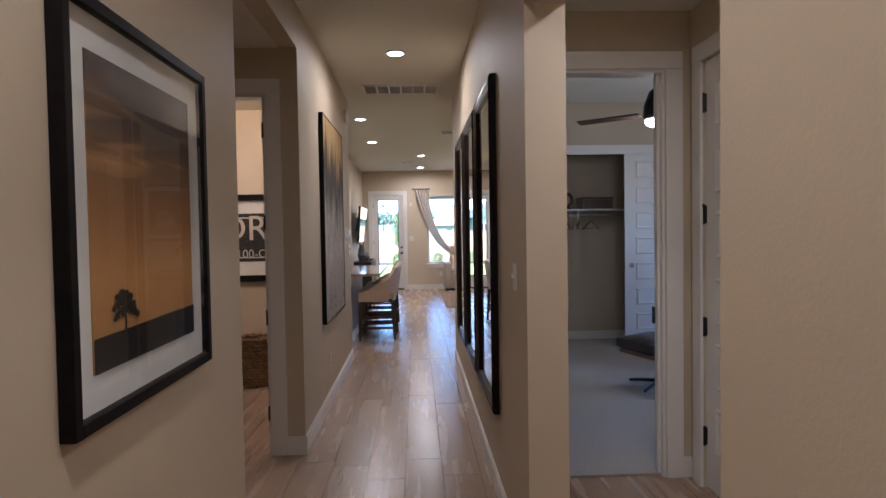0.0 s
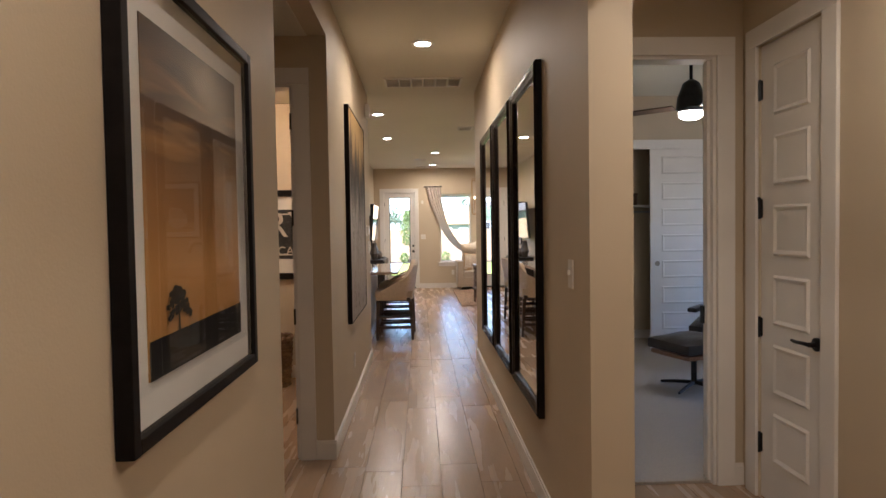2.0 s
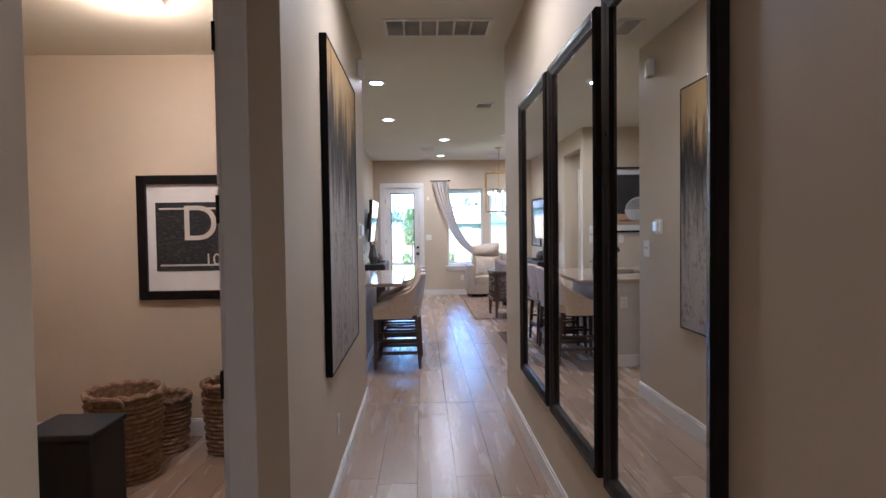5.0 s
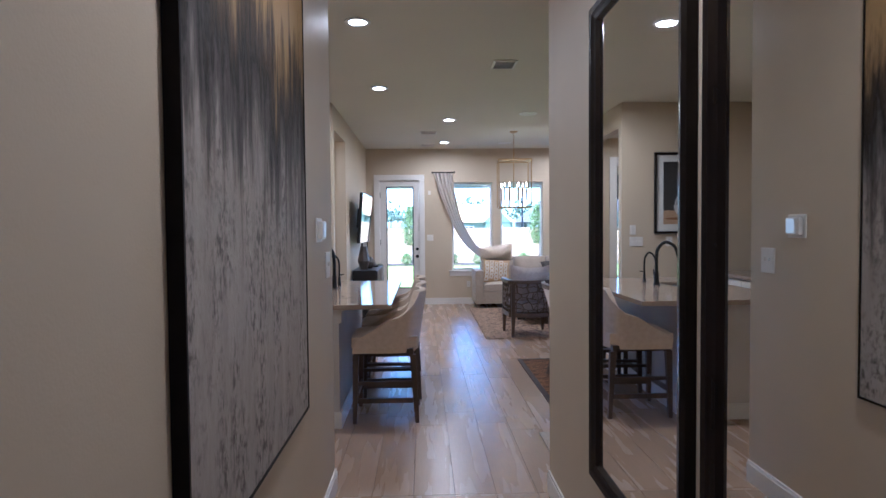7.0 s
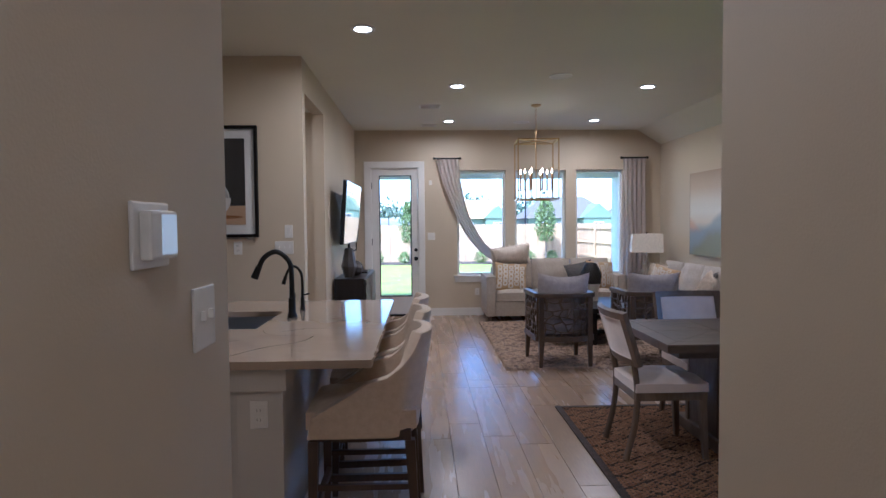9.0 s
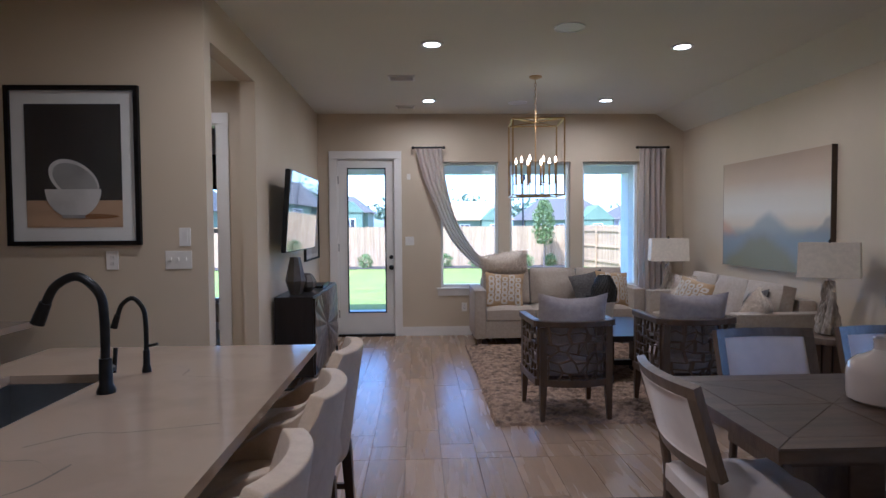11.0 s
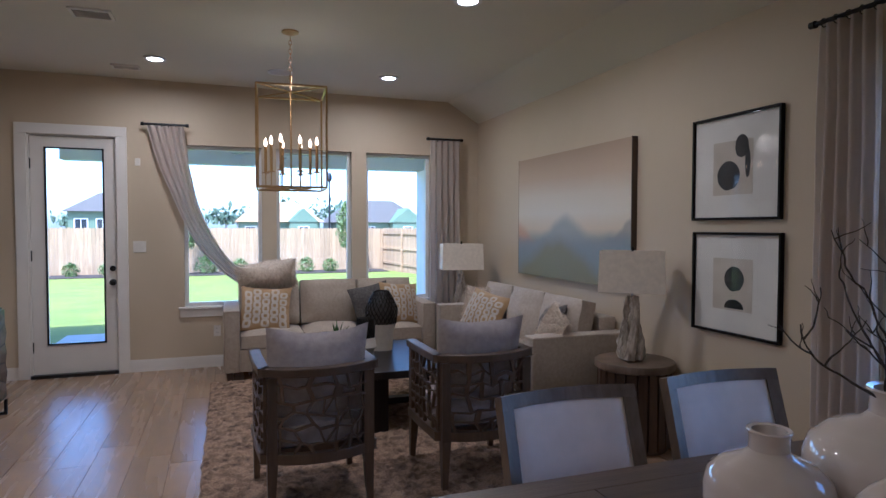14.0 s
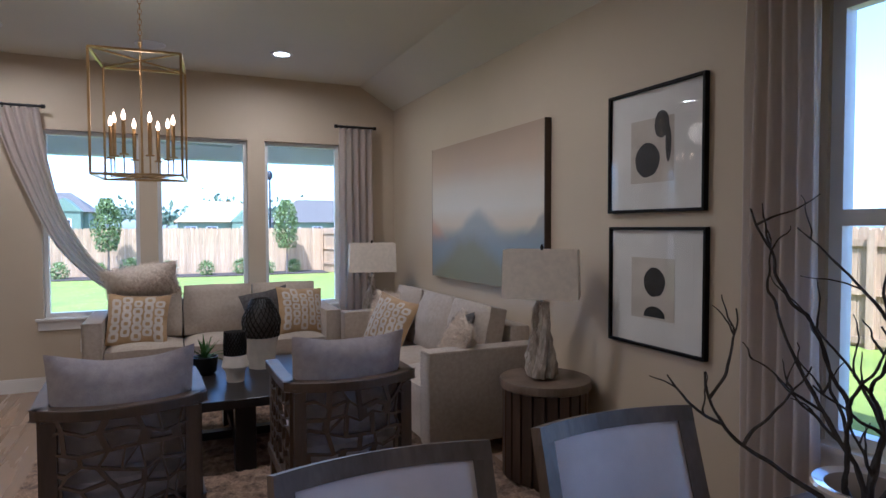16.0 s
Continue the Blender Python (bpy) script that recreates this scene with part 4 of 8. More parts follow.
def ramp_mat(name, stops, axis="Z", span=(-0.5, 0.5), warp=0.15, wscale=3.0, stretch=(1, 1, 1), rough=0.55, bump=0.0, streak=0.0):
    """Colours along one axis, bent by noise: for paintings."""
    m = bpy.data.materials.new(name)
    m.use_nodes = True
    nt, p = m.node_tree, m.node_tree.nodes["Principled BSDF"]
    N, L = nt.nodes.new, nt.links.new
    p.inputs["Roughness"].default_value = rough
    co, sep, mp, no = N("ShaderNodeTexCoord"), N("ShaderNodeSeparateXYZ"), N("ShaderNodeMapping"), N("ShaderNodeTexNoise")
    L(co.outputs["Object"], sep.inputs[0])
    L(co.outputs["Object"], mp.inputs[0])
    mp.inputs["Scale"].default_value = stretch
    L(mp.outputs[0], no.inputs["Vector"])
    no.inputs["Scale"].default_value, no.inputs["Detail"].default_value = wscale, 8
    mr = N("ShaderNodeMapRange")
    mr.inputs[1].default_value, mr.inputs[2].default_value = span
    L(sep.outputs[axis], mr.inputs[0])
    ad = N("ShaderNodeMath")
    ad.operation = "MULTIPLY_ADD"
    ad.inputs[1].default_value = warp
    sb = N("ShaderNodeMath")
    sb.operation = "SUBTRACT"
    sb.inputs[1].default_value = 0.5
    L(no.outputs[0], sb.inputs[0])
    L(sb.outputs[0], ad.inputs[0])
    L(mr.outputs[0], ad.inputs[2])
    ra = N("ShaderNodeValToRGB")
    els = ra.color_ramp.elements
    for i, (pos, c) in enumerate(stops):
        e = els[i] if i < 2 else els.new(pos)
        e.position, e.color = pos, (*c, 1)
    L(ad.outputs[0], ra.inputs[0])
    out = ra.outputs[0]
    if streak:
        n2, m2 = N("ShaderNodeTexNoise"), N("ShaderNodeMapRange")
        mp2 = N("ShaderNodeMapping")
        mp2.inputs["Scale"].default_value = (7.0, 7.0, 3.6)
        L(co.outputs["Object"], mp2.inputs[0])
        L(mp2.outputs[0], n2.inputs["Vector"])
        n2.inputs["Scale"].default_value, n2.inputs["Detail"].default_value = wscale, 6
        m2.inputs[1].default_value, m2.inputs[2].default_value, m2.inputs[3].default_value, m2.inputs[4].default_value = 0.3, 0.7, 1 - streak, 1 + streak
        L(n2.outputs[0], m2.inputs[0])
        sc = N("ShaderNodeVectorMath")
        sc.operation = "SCALE"
        L(out, sc.inputs[0])
        L(m2.outputs[0], sc.inputs["Scale"])
        out = sc.outputs[0]
    L(out, p.inputs["Base Color"])
    if bump:
        bu = N("ShaderNodeBump")
        bu.inputs["Strength"].default_value, bu.inputs["Distance"].default_value = bump, 0.01
        L(no.outputs[0], bu.inputs["Height"])
        L(bu.outputs[0], p.inputs["Normal"])
    return m


def dusk_photo():
    """Golden low sky under a dark brown one, with wisps of lit cloud."""
    m = ramp_mat("dusk_photo", [(0.0, (0.42, 0.215, 0.062)), (0.32, (0.47, 0.25, 0.075)), (0.52, (0.36, 0.185, 0.06)), (0.66, (0.20, 0.105, 0.04)), (0.80, (0.085, 0.05, 0.026)), (1.0, (0.045, 0.032, 0.022))],
                 span=(-0.40, 0.40), warp=0.16, wscale=1.6, stretch=(0.7, 1, 2.2))
    nt = m.node_tree
    p = nt.nodes["Principled BSDF"]
    under = p.inputs["Base Color"].links[0].from_socket
    tc, mp, no, sep = nt.nodes.new("ShaderNodeTexCoord"), nt.nodes.new("ShaderNodeMapping"), nt.nodes.new("ShaderNodeTexNoise"), nt.nodes.new("ShaderNodeSeparateXYZ")
    mp.inputs["Scale"].default_value, mp.inputs["Rotation"].default_value = (1.6, 1, 9), (0, radians(-14), 0)
    no.inputs["Scale"].default_value, no.inputs["Detail"].default_value, no.inputs["Distortion"].default_value = 1.5, 7, 0.6
    nt.links.new(tc.outputs["Object"], mp.inputs[0])
    nt.links.new(mp.outputs[0], no.inputs["Vector"])
    nt.links.new(tc.outputs["Object"], sep.inputs[0])
    wisp, band, mul, mx = nt.nodes.new("ShaderNodeValToRGB"), nt.nodes.new("ShaderNodeValToRGB"), nt.nodes.new("ShaderNodeMath"), nt.nodes.new("ShaderNodeMix")
    wisp.color_ramp.elements[0].position, wisp.color_ramp.elements[1].position = 0.52, 0.74
    el = band.color_ramp.elements
    el[0].position, el[0].color = 0.50, (0, 0, 0, 1)
    el[1].position, el[1].color = 0.66, (1, 1, 1, 1)
    e = el.new(0.92)
    e.color = (0.1, 0.1, 0.1, 1)
    rng_ = nt.nodes.new("ShaderNodeMapRange")
    rng_.inputs[1].default_value, rng_.inputs[2].default_value = -0.40, 0.40
    nt.links.new(sep.outputs[2], rng_.inputs[0])
    nt.links.new(rng_.outputs[0], band.inputs[0])
    nt.links.new(no.outputs[0], wisp.inputs[0])
    mul.operation = "MULTIPLY"
    nt.links.new(wisp.outputs[0], mul.inputs[0])
    nt.links.new(band.outputs[0], mul.inputs[1])
    mx.data_type = "RGBA"
    nt.links.new(mul.outputs[0], mx.inputs["Factor"])
    nt.links.new(under, mx.inputs["A"])
    mx.inputs["B"].default_value = (0.58, 0.33, 0.115, 1)
    nt.links.new(mx.outputs["Result"], p.inputs["Base Color"])
    return m


M["dusk"] = dusk_photo()
M["dark"] = mat("photo_black", (0.010, 0.009, 0.008), 0.6, scale=10)


def dusk_art(t, hw, hh):
    part("photograph", boxes((-hw, hw, -0.016, -0.013, -hh, hh)), M["dusk"], t, "dusk sky photograph with a lone tree")
    part("foreground", flat([(-hw, -hh), (hw, -hh), (hw, -hh * 0.76), (hw * 0.3, -hh * 0.765), (-hw * 0.4, -hh * 0.775), (-hw, -hh * 0.78)], -0.018), M["dark"], t)
    cx = -hw * 0.51
    b = flat([(cx - 0.005, -hh * 0.78), (cx + 0.006, -hh * 0.78), (cx + 0.003, -hh * 0.60), (cx - 0.002, -hh * 0.60)], -0.019)
    rng = random.Random(2)
    for i in range(150):
        u, v = rng.uniform(-1, 1), rng.random()
        wide = 0.070 * (1 - 0.62 * v ** 2) * (0.85 + 0.15 * math.sin(v * 17))
        ox, oz, s = cx + 0.008 - 0.022 * v + wide * u, -hh * 0.66 + 0.054 * v - 0.022 * u * u * (1 - v), rng.uniform(0.004, 0.010)
        b.faces.new([b.verts.new((ox + s * 1.3 * math.cos(k * 1.05 + a), -0.019 - i * 1e-5, oz + s * 0.8 * math.sin(k * 1.05 + a))) for k in range(6)])
    part("tree_shape", b, M["dark"], t)


framed("framed_photograph", "black-framed dusk photograph with white mat on the hall wall", pose(XL + 0.001, 1.26, 1.535, 0, 0, 90), 0.86, 0.985, 0.03, 0.036, 0.088, dusk_art)

def abstract_paint():
    """Grey scraped paint with dark mottles, a black upper band and gold drips."""
    m = mat("abstract_paint", (0.3, 0.28, 0.27), 0.6, spec=0.15)
    nt = m.node_tree
    p = nt.nodes["Principled BSDF"]
    tc = nt.nodes.new("ShaderNodeTexCoord")

    def noise(sx, sz, scale, detail):
        mp, no = nt.nodes.new("ShaderNodeMapping"), nt.nodes.new("ShaderNodeTexNoise")
        mp.inputs["Scale"].default_value = (sx, 1, sz)
        no.inputs["Scale"].default_value, no.inputs["Detail"].default_value = scale, detail
        no.inputs["Roughness"].default_value = 0.68
        nt.links.new(tc.outputs["Object"], mp.inputs[0])
        nt.links.new(mp.outputs[0], no.inputs["Vector"])
        return no.outputs[0]

    def calc(op, u, v):
        n = nt.nodes.new("ShaderNodeMath")
        n.operation = op
        for s_, w in zip(n.inputs, (u, v)):
            if isinstance(w, (int, float)):
                s_.default_value = w
            else:
                nt.links.new(w, s_)
        return n.outputs[0]

    def ramp(u, stops):
        r = nt.nodes.new("ShaderNodeValToRGB")
        el = r.color_ramp.elements
        while len(el) < len(stops):
            el.new(0.5)
        for e, (q, c) in zip(el, stops):
            e.position, e.color = q, (*c, 1)
        nt.links.new(u, r.inputs[0])
        return r.outputs[0]

    def mix(f, u, v):
        n = nt.nodes.new("ShaderNodeMix")
        n.data_type = "RGBA"
        nt.links.new(f, n.inputs["Factor"])
        nt.links.new(u, n.inputs["A"])
        nt.links.new(v, n.inputs["B"])
        return n.outputs["Result"]

    xyz = nt.nodes.new("ShaderNodeSeparateXYZ")
    nt.links.new(tc.outputs["Object"], xyz.inputs[0])
    streak = noise(4.5, 0.5, 2.2, 5)
    fine = noise(6.5, 1.2, 2.6, 8)
    fleck = noise(1.5, 0.9, 27, 9)
    patch = noise(2.4, 0.8, 2.6, 4)
    high = calc("ADD", calc("MULTIPLY", xyz.outputs[2], 0.55), calc("MULTIPLY", xyz.outputs[0], 0.05))
    high = calc("ADD", high, calc("MULTIPLY", calc("SUBTRACT", streak, 0.5), 0.7))
    high = calc("ADD", high, calc("MULTIPLY", calc("SUBTRACT", fine, 0.5), 0.25))
    high = calc("ADD", high, 0.535)
    base = ramp(high, [(0.0, (0.36, 0.317, 0.278)), (0.34, (0.45, 0.397, 0.345)), (0.52, (0.33, 0.285, 0.245)), (0.61, (0.10, 0.084, 0.072)), (0.70, (0.018, 0.015, 0.013)), (0.79, (0.07, 0.048, 0.028)), (0.90, (0.36, 0.24, 0.10))])
    tone = ramp(fine, [(0.3, (0.21, 0.187, 0.17)), (0.7, (0.48, 0.43, 0.385))])
    mottle = ramp(fleck, [(0.47, (0, 0, 0)), (0.60, (1, 1, 1))])
    where = ramp(patch, [(0.42, (0.05, 0.05, 0.05)), (0.58, (0.95, 0.95, 0.95))])
    dark = ramp(fine, [(0.3, (0.07, 0.06, 0.055)), (0.7, (0.16, 0.14, 0.125))])
    low = ramp(high, [(0.38, (0.4, 0.4, 0.4)), (0.55, (0, 0, 0))])
    col = mix(low, base, tone)
    spot = calc("MULTIPLY", mottle, where)
    spot = calc("MULTIPLY", spot, ramp(high, [(0.5, (1, 1, 1)), (0.75, (0.15, 0.15, 0.15))]))
    nt.links.new(mix(spot, col, dark), p.inputs["Base Color"])
    bu = nt.nodes.new("ShaderNodeBump")
    bu.inputs["Strength"].default_value, bu.inputs["Distance"].default_value = 0.7, 0.006
    nt.links.new(calc("ADD", fleck, calc("MULTIPLY", fine, 0.4)), bu.inputs["Height"])
    nt.links.new(bu.outputs[0], p.inputs["Normal"])
    return m


M["abstract"] = abstract_paint()
cv = thing("abstract_canvas", "large grey, black and gold abstract canvas on the hall wall", "painting", pose(XL + 0.001, 5.055, 1.587, 0, 0, 90))
part("canvas", boxes((-0.625, 0.625, -0.032, -0.006, -0.84, 0.84)), M["abstract"], cv)
part("edge_frame", boxes((-0.635, -0.626, -0.035, 0, -0.85, 0.85), (0.626, 0.635, -0.035, 0, -0.85, 0.85), (-0.626, 0.626, -0.035, 0, -0.85, -0.841), (-0.626, 0.626, -0.035, 0, 0.841, 0.85)), M["frameblack"], cv, "thin black edge frame")

M["espresso"] = mat("espresso_frame", (0.010, 0.008, 0.007), 0.25, c2=(0.014, 0.010, 0.009), scale=10, spec=0.2)


def wall_mirror(m, w, h, first=None):
    if first:
        return copy_thing(first, m)
    t = thing("wall_mirror", "tall dark-framed mirror hung on the hall wall", "mirror", m, "hall mirrors")
    fw = 0.07
    b = bmesh.new()
    prof = ((0.0, 0.0), (0.0, -0.030), (0.012, -0.040), (0.03, -0.036), (0.045, -0.030), (0.058, -0.026), (0.07, -0.012), (0.07, 0.0))
    rings = []
    for o, y in prof:
        rings.append([b.verts.new((sx * (w / 2 - o), y, sz * (h / 2 - o))) for sx, sz in ((-1, -1), (1, -1), (1, 1), (-1, 1))])
    for p, q in zip(rings, rings[1:]):
        for k in range(4):
            b.faces.new((p[k], p[(k + 1) % 4], q[(k + 1) % 4], q[k]))
    part("frame", quick(b), M["espresso"], t)
    part("mirror_glass", boxes((-w / 2 + fw - 0.002, w / 2 - fw + 0.002, -0.012, -0.004, -h / 2 + fw - 0.002, h / 2 - fw + 0.002)), M["mirror"], t, "silvered mirror glass")
    return t


mz, mh = 1.397, 1.84
wm = wall_mirror(pose(XR - 0.001, 3.215, mz, 0, 0, -90), 0.87, mh)
for y in (4.18, 5.145):
    wall_mirror(pose(XR - 0.001, y, mz, 0, 0, -90), 0.87, mh, wm)


def plate(name, label, m, w, h, kind="toggle", n=1, cat="light switch"):
    """A wall plate in the xz plane, front to -y."""
    t = thing(name, label, cat, m)
    b = bmesh.new()
    box(b, -w / 2, w / 2, -0.007, 0, -h / 2, h / 2, 0.003)
    part("cover", b, M["plate"], t)
    for i in range(n):
        x = (i - (n - 1) / 2) * 0.046
        if kind == "toggle":
            part("toggle", boxes((x - 0.005, x + 0.005, -0.018, -0.007, -0.004, 0.016)), M["plate"], t)
        elif kind == "rocker":
            part("rocker", boxes((x - 0.016, x + 0.016, -0.010, -0.007, -0.033, 0.033)), M["plate"], t)
        else:
            for z in (-0.02, 0.02):
                s = part("socket", boxes((x - 0.016, x + 0.016, -0.009, -0.007, z - 0.014, z + 0.014)), M["plate"], t)
                part("slots", boxes((x - 0.008, x - 0.006, -0.0095, -0.009, z - 0.006, z + 0.006), (x + 0.006, x + 0.008, -0.0095, -0.009, z - 0.006, z + 0.006)), M["dark"], s)
    return t


plate("light_switch", "white single light switch on the hall wall", pose(XR - 0.001, 2.20, 1.27, 0, 0, -90), 0.075, 0.12)
plate("light_switch", "white double light switch on the hall wall", pose(XL + 0.001, 6.42, 1.28, 0, 0, 90), 0.125, 0.135, n=2)
plate("power_outlet", "white power outlet low on the hall wall", pose(XL + 0.001, 4.80, 0.38, 0, 0, 90), 0.072, 0.116, "socket", cat="power outlet")
th = thing("thermostat", "white wall thermostat with a pale screen", "thermostat", pose(XL + 0.001, 6.165, 1.464, 0, 0, 90))
b = bmesh.new()
box(b, -0.072, 0.072, -0.008, 0, -0.058, 0.058, 0.004)
part("back_plate", b, M["plate"], th)
b = bmesh.new()
box(b, -0.052, 0.058, -0.03, -0.008, -0.043, 0.043, 0.006)
tb = part("housing", b, M["plate"], th)
M["lcd"] = glow("thermostat_screen", (0.75, 0.78, 0.72), 0.05)
part("screen", boxes((-0.012, 0.05, -0.0315, -0.030, -0.034, 0.036)), M["lcd"], tb, "pale lit screen")
al = thing("alarm_sounder", "white alarm sounder high on the hall wall", "alarm", pose(XL + 0.001, 6.30, 2.745, 0, 0, 90))
b = bmesh.new()
box(b, -0.055, 0.055, -0.045, 0, -0.07, 0.07, 0.012)
part("housing", b, M["plate"], al, smooth=True)
b = lathe([(0.03, 0), (0.03, 0.006), (0.02, 0.008)], 20)
b.transform(pose(0, -0.045, 0.01, 90))
part("speaker_cap", b, M["plate"], al, smooth=True)


def grille(name, label, x0, x1, y0, y1, cells, slats, rim=0.022):
    """A ceiling grille with louvres."""
    t = thing(name, label, "air vent", pose((x0 + x1) / 2, (y0 + y1) / 2, H))
    w, d = x1 - x0, y1 - y0
    part("backing", boxes((-w / 2 + rim, w / 2 - rim, -d / 2 + rim, d / 2 - rim, -0.003, -0.0005)), M["slab"], t)
    b = bmesh.new()
    for a in ((-w / 2, w / 2, -d / 2, -d / 2 + rim), (-w / 2, w / 2, d / 2 - rim, d / 2), (-w / 2, -w / 2 + rim, -d / 2 + rim, d / 2 - rim), (w / 2 - rim, w / 2, -d / 2 + rim, d / 2 - rim)):
        box(b, *a, -0.014, 0, 0.002)
    for i in range(1, cells):
        x = -w / 2 + rim + (w - 2 * rim) * i / cells
        box(b, x - 0.008, x + 0.008, -d / 2 + rim, d / 2 - rim, -0.012, -0.002)
    part("frame", b, M["plate"], t)
    sl = boxes((-w / 2 + rim, w / 2 - rim, -0.006, 0.006, -0.001, 0.0005))
    me = mesh_of(sl, "slat", M["plate"])
    for i in range(slats):
        share("slat", me, t, pose(0, -d / 2 + rim + (d - 2 * rim) * (i + 0.5) / slats, -0.008, 38))
    return t


grille("return_air_grille", "wide white return air grille in the hall ceiling", -0.44, 0.35, 5.81, 6.18, 6, 14)
grille("supply_vent", "white louvred supply vent in the ceiling", 0.49, 0.71, 8.72, 9.0, 1, 9)
grille("supply_vent", "white louvred supply vent in the ceiling", -0.20, 0.07, 12.78, 12.98, 1, 9)
grille("supply_vent", "white louvred supply vent in the ceiling", -0.18, 0.06, 14.3, 14.45, 1, 6)
for x, y in ((1.25, 11.30), (1.31, 14.10)):
    sp = thing("ceiling_speaker", "round white flush ceiling speaker", "speaker", pose(x, y, H))
    part("rim", ring(bmesh.new(), 0.105, 0.118, -0.008, 0), M["canwhite"], sp)
    part("grille_cloth", disc(0.105, -0.004), M["plate"], sp)

# ---- laundry room ----
def sign_art(t, hw, hh):
    part("sign_panel", boxes((-hw, hw, -0.016, -0.013, -hh * 0.75, hh * 0.78)), M["ink"], t, "worn black sign panel")
    for txt, size, z in (("DRY", 0.36, -0.02), ("100-CA", 0.12, -0.20)):
        cu = bpy.data.curves.new("lettering", "FONT")
        cu.body, cu.size, cu.align_x, cu.extrude = txt, size, "CENTER", 0.001
        tmp = new("lettering_curve", cu)
        me = bpy.data.meshes.new_from_object(tmp)
        bpy.data.objects.remove(tmp)
        me.materials.clear()
        me.materials.append(M["paper"])
        share("lettering", me, t, pose(0, -0.0185, z, 90))
    part("border_line", boxes((-hw * 0.95, hw * 0.95, -0.018, -0.0165, hh * 0.62, hh * 0.66), (-hw * 0.95, hw * 0.95, -0.018, -0.0165, -hh * 0.64, -hh * 0.60)), M["paper"], t)


framed("laundry_sign", "black-framed cream laundry sign with DRY lettering", pose(-1.55, 5.819, 1.433, 0, 0, 0), 1.30, 0.885, 0.062, 0.04, 0.06, sign_art, glass=False, cat="sign")


def basket(x, y, r, h, label):
    t = thing("wicker_basket", label, "basket", pose(x, y, 0), "laundry baskets")
    rng = random.Random(int(r * 1000))
    b = lathe([(r * 0.8, 0.005), (r * 0.86, h * 0.3), (r * 0.97, h * 0.75), (r * 0.98, h * 0.98), (r * 0.93, h * 0.98), (r * 0.85, h * 0.4), (r * 0.75, 0.03)], 28)
    part("body", b, M["wicker"], t, smooth=True)
    b = bmesh.new()
    for k in range(int(h / 0.028)):
        z = 0.015 + k * 0.028
        rr = r * (0.82 + 0.17 * min(1, z / h / 0.75))
        pts = [((rr + 0.006 * math.sin(a * 9 + k * math.pi)) * math.cos(a), (rr + 0.006 * math.sin(a * 9 + k * math.pi)) * math.sin(a), z) for a in [2 * math.pi * i / 40 for i in range(41)]]
        tube(b, pts, 0.011, 5, cap=False)
    part("weave", b, M["wicker"], t, smooth=True)
    b = bmesh.new()
    tube(b, [(r * math.cos(a), r * math.sin(a), h + 0.008 * math.sin(a * 14)) for a in [2 * math.pi * i / 60 for i in range(61)]], 0.02, 7, cap=False)
    part("rim", b, M["wicker"], t, smooth=True)
    b = tube(bmesh.new(), smooth_line([(-0.09, -r, h * 0.93), (-0.07, -r - 0.03, h * 1.02), (0.07, -r - 0.03, h * 1.02), (0.09, -r, h * 0.93)], 5), 0.012, 6)
    part("handle", b, M["wicker"], t, smooth=True)


basket(-1.50, 5.50, 0.16, 0.46, "tall brown wicker basket on the laundry floor")
basket(-1.92, 5.54, 0.14, 0.36, "small brown wicker basket on the laundry floor")
basket(-1.98, 5.08, 0.21, 0.52, "large brown wicker basket on the laundry floor")
hm = thing("laundry_hamper", "black square laundry hamper beside the baskets", "hamper", pose(-1.92, 4.44, 0))
b = bmesh.new()
box(b, -0.17, 0.17, -0.17, 0.17, 0.0, 0.5, 0.02)
part("body", b, M["shadeblack"], hm)
b = bmesh.new()
box(b, -0.178, 0.178, -0.178, 0.178, 0.5, 0.53, 0.01)
part("lid", b, M["shadeblack"], hm)
ll = thing("flush_light", "round flush ceiling light in the laundry, switched on", "ceiling light", pose(-1.7, 4.72, 2.73))
part("rim", ring(bmesh.new(), 0.13, 0.15, -0.03, 0), M["canwhite"], ll)
part("diffuser", lathe([(0.128, -0.005), (0.12, -0.03), (0.06, -0.045), (0.005, -0.048)], 24, False), M["bulb"], ll, "glowing diffuser", True)
lamp("laundry_lamp", "POINT", (-1.7, 4.72, 2.62), 4, (1.0, 0.60, 0.29), 0.08)

# ---- bedroom beyond the alcove ----
fan = thing("ceiling_fan", "dark ceiling fan with a lit bowl lamp", "ceiling fan", pose(2.28, 4.95, H))
part("canopy", lathe([(0.07, 0), (0.075, -0.03), (0.04, -0.07), (0.015, -0.08)], 24), M["black"], fan, smooth=True)
part("downrod", tube(bmesh.new(), [(0, 0, -0.07), (0, 0, -0.28)], 0.014, 10), M["black"], fan, smooth=True)
part("motor", lathe([(0.03, -0.25), (0.07, -0.28), (0.115, -0.40), (0.125, -0.50), (0.10, -0.53)], 28), M["black"], fan, smooth=True)
part("lamp_bowl", lathe([(0.105, -0.53), (0.10, -0.565), (0.06, -0.59), (0.005, -0.597)], 24), M["bulb"], fan, "glowing bowl", True)
for a in (20, 140, 260):
    b = bmesh.new()
    box(b, 0.12, 0.72, -0.055, 0.055, -0.505, -0.493, 0.004, m=pose(0, 0, 0, 10, 0, 0))
    b.transform(pose(0, 0, 0, 0, 0, a))
    part("blade", b, M["walnut"], fan)
lamp("fan_lamp", "POINT", (2.28, 4.95, 2.28), 0.8, WARM, 0.08)
# window out of view; an area lamp in its opening stands in for daylight
bw = tagged(new("window_bedroom"), "white-framed bedroom window", "window", kind="structure")
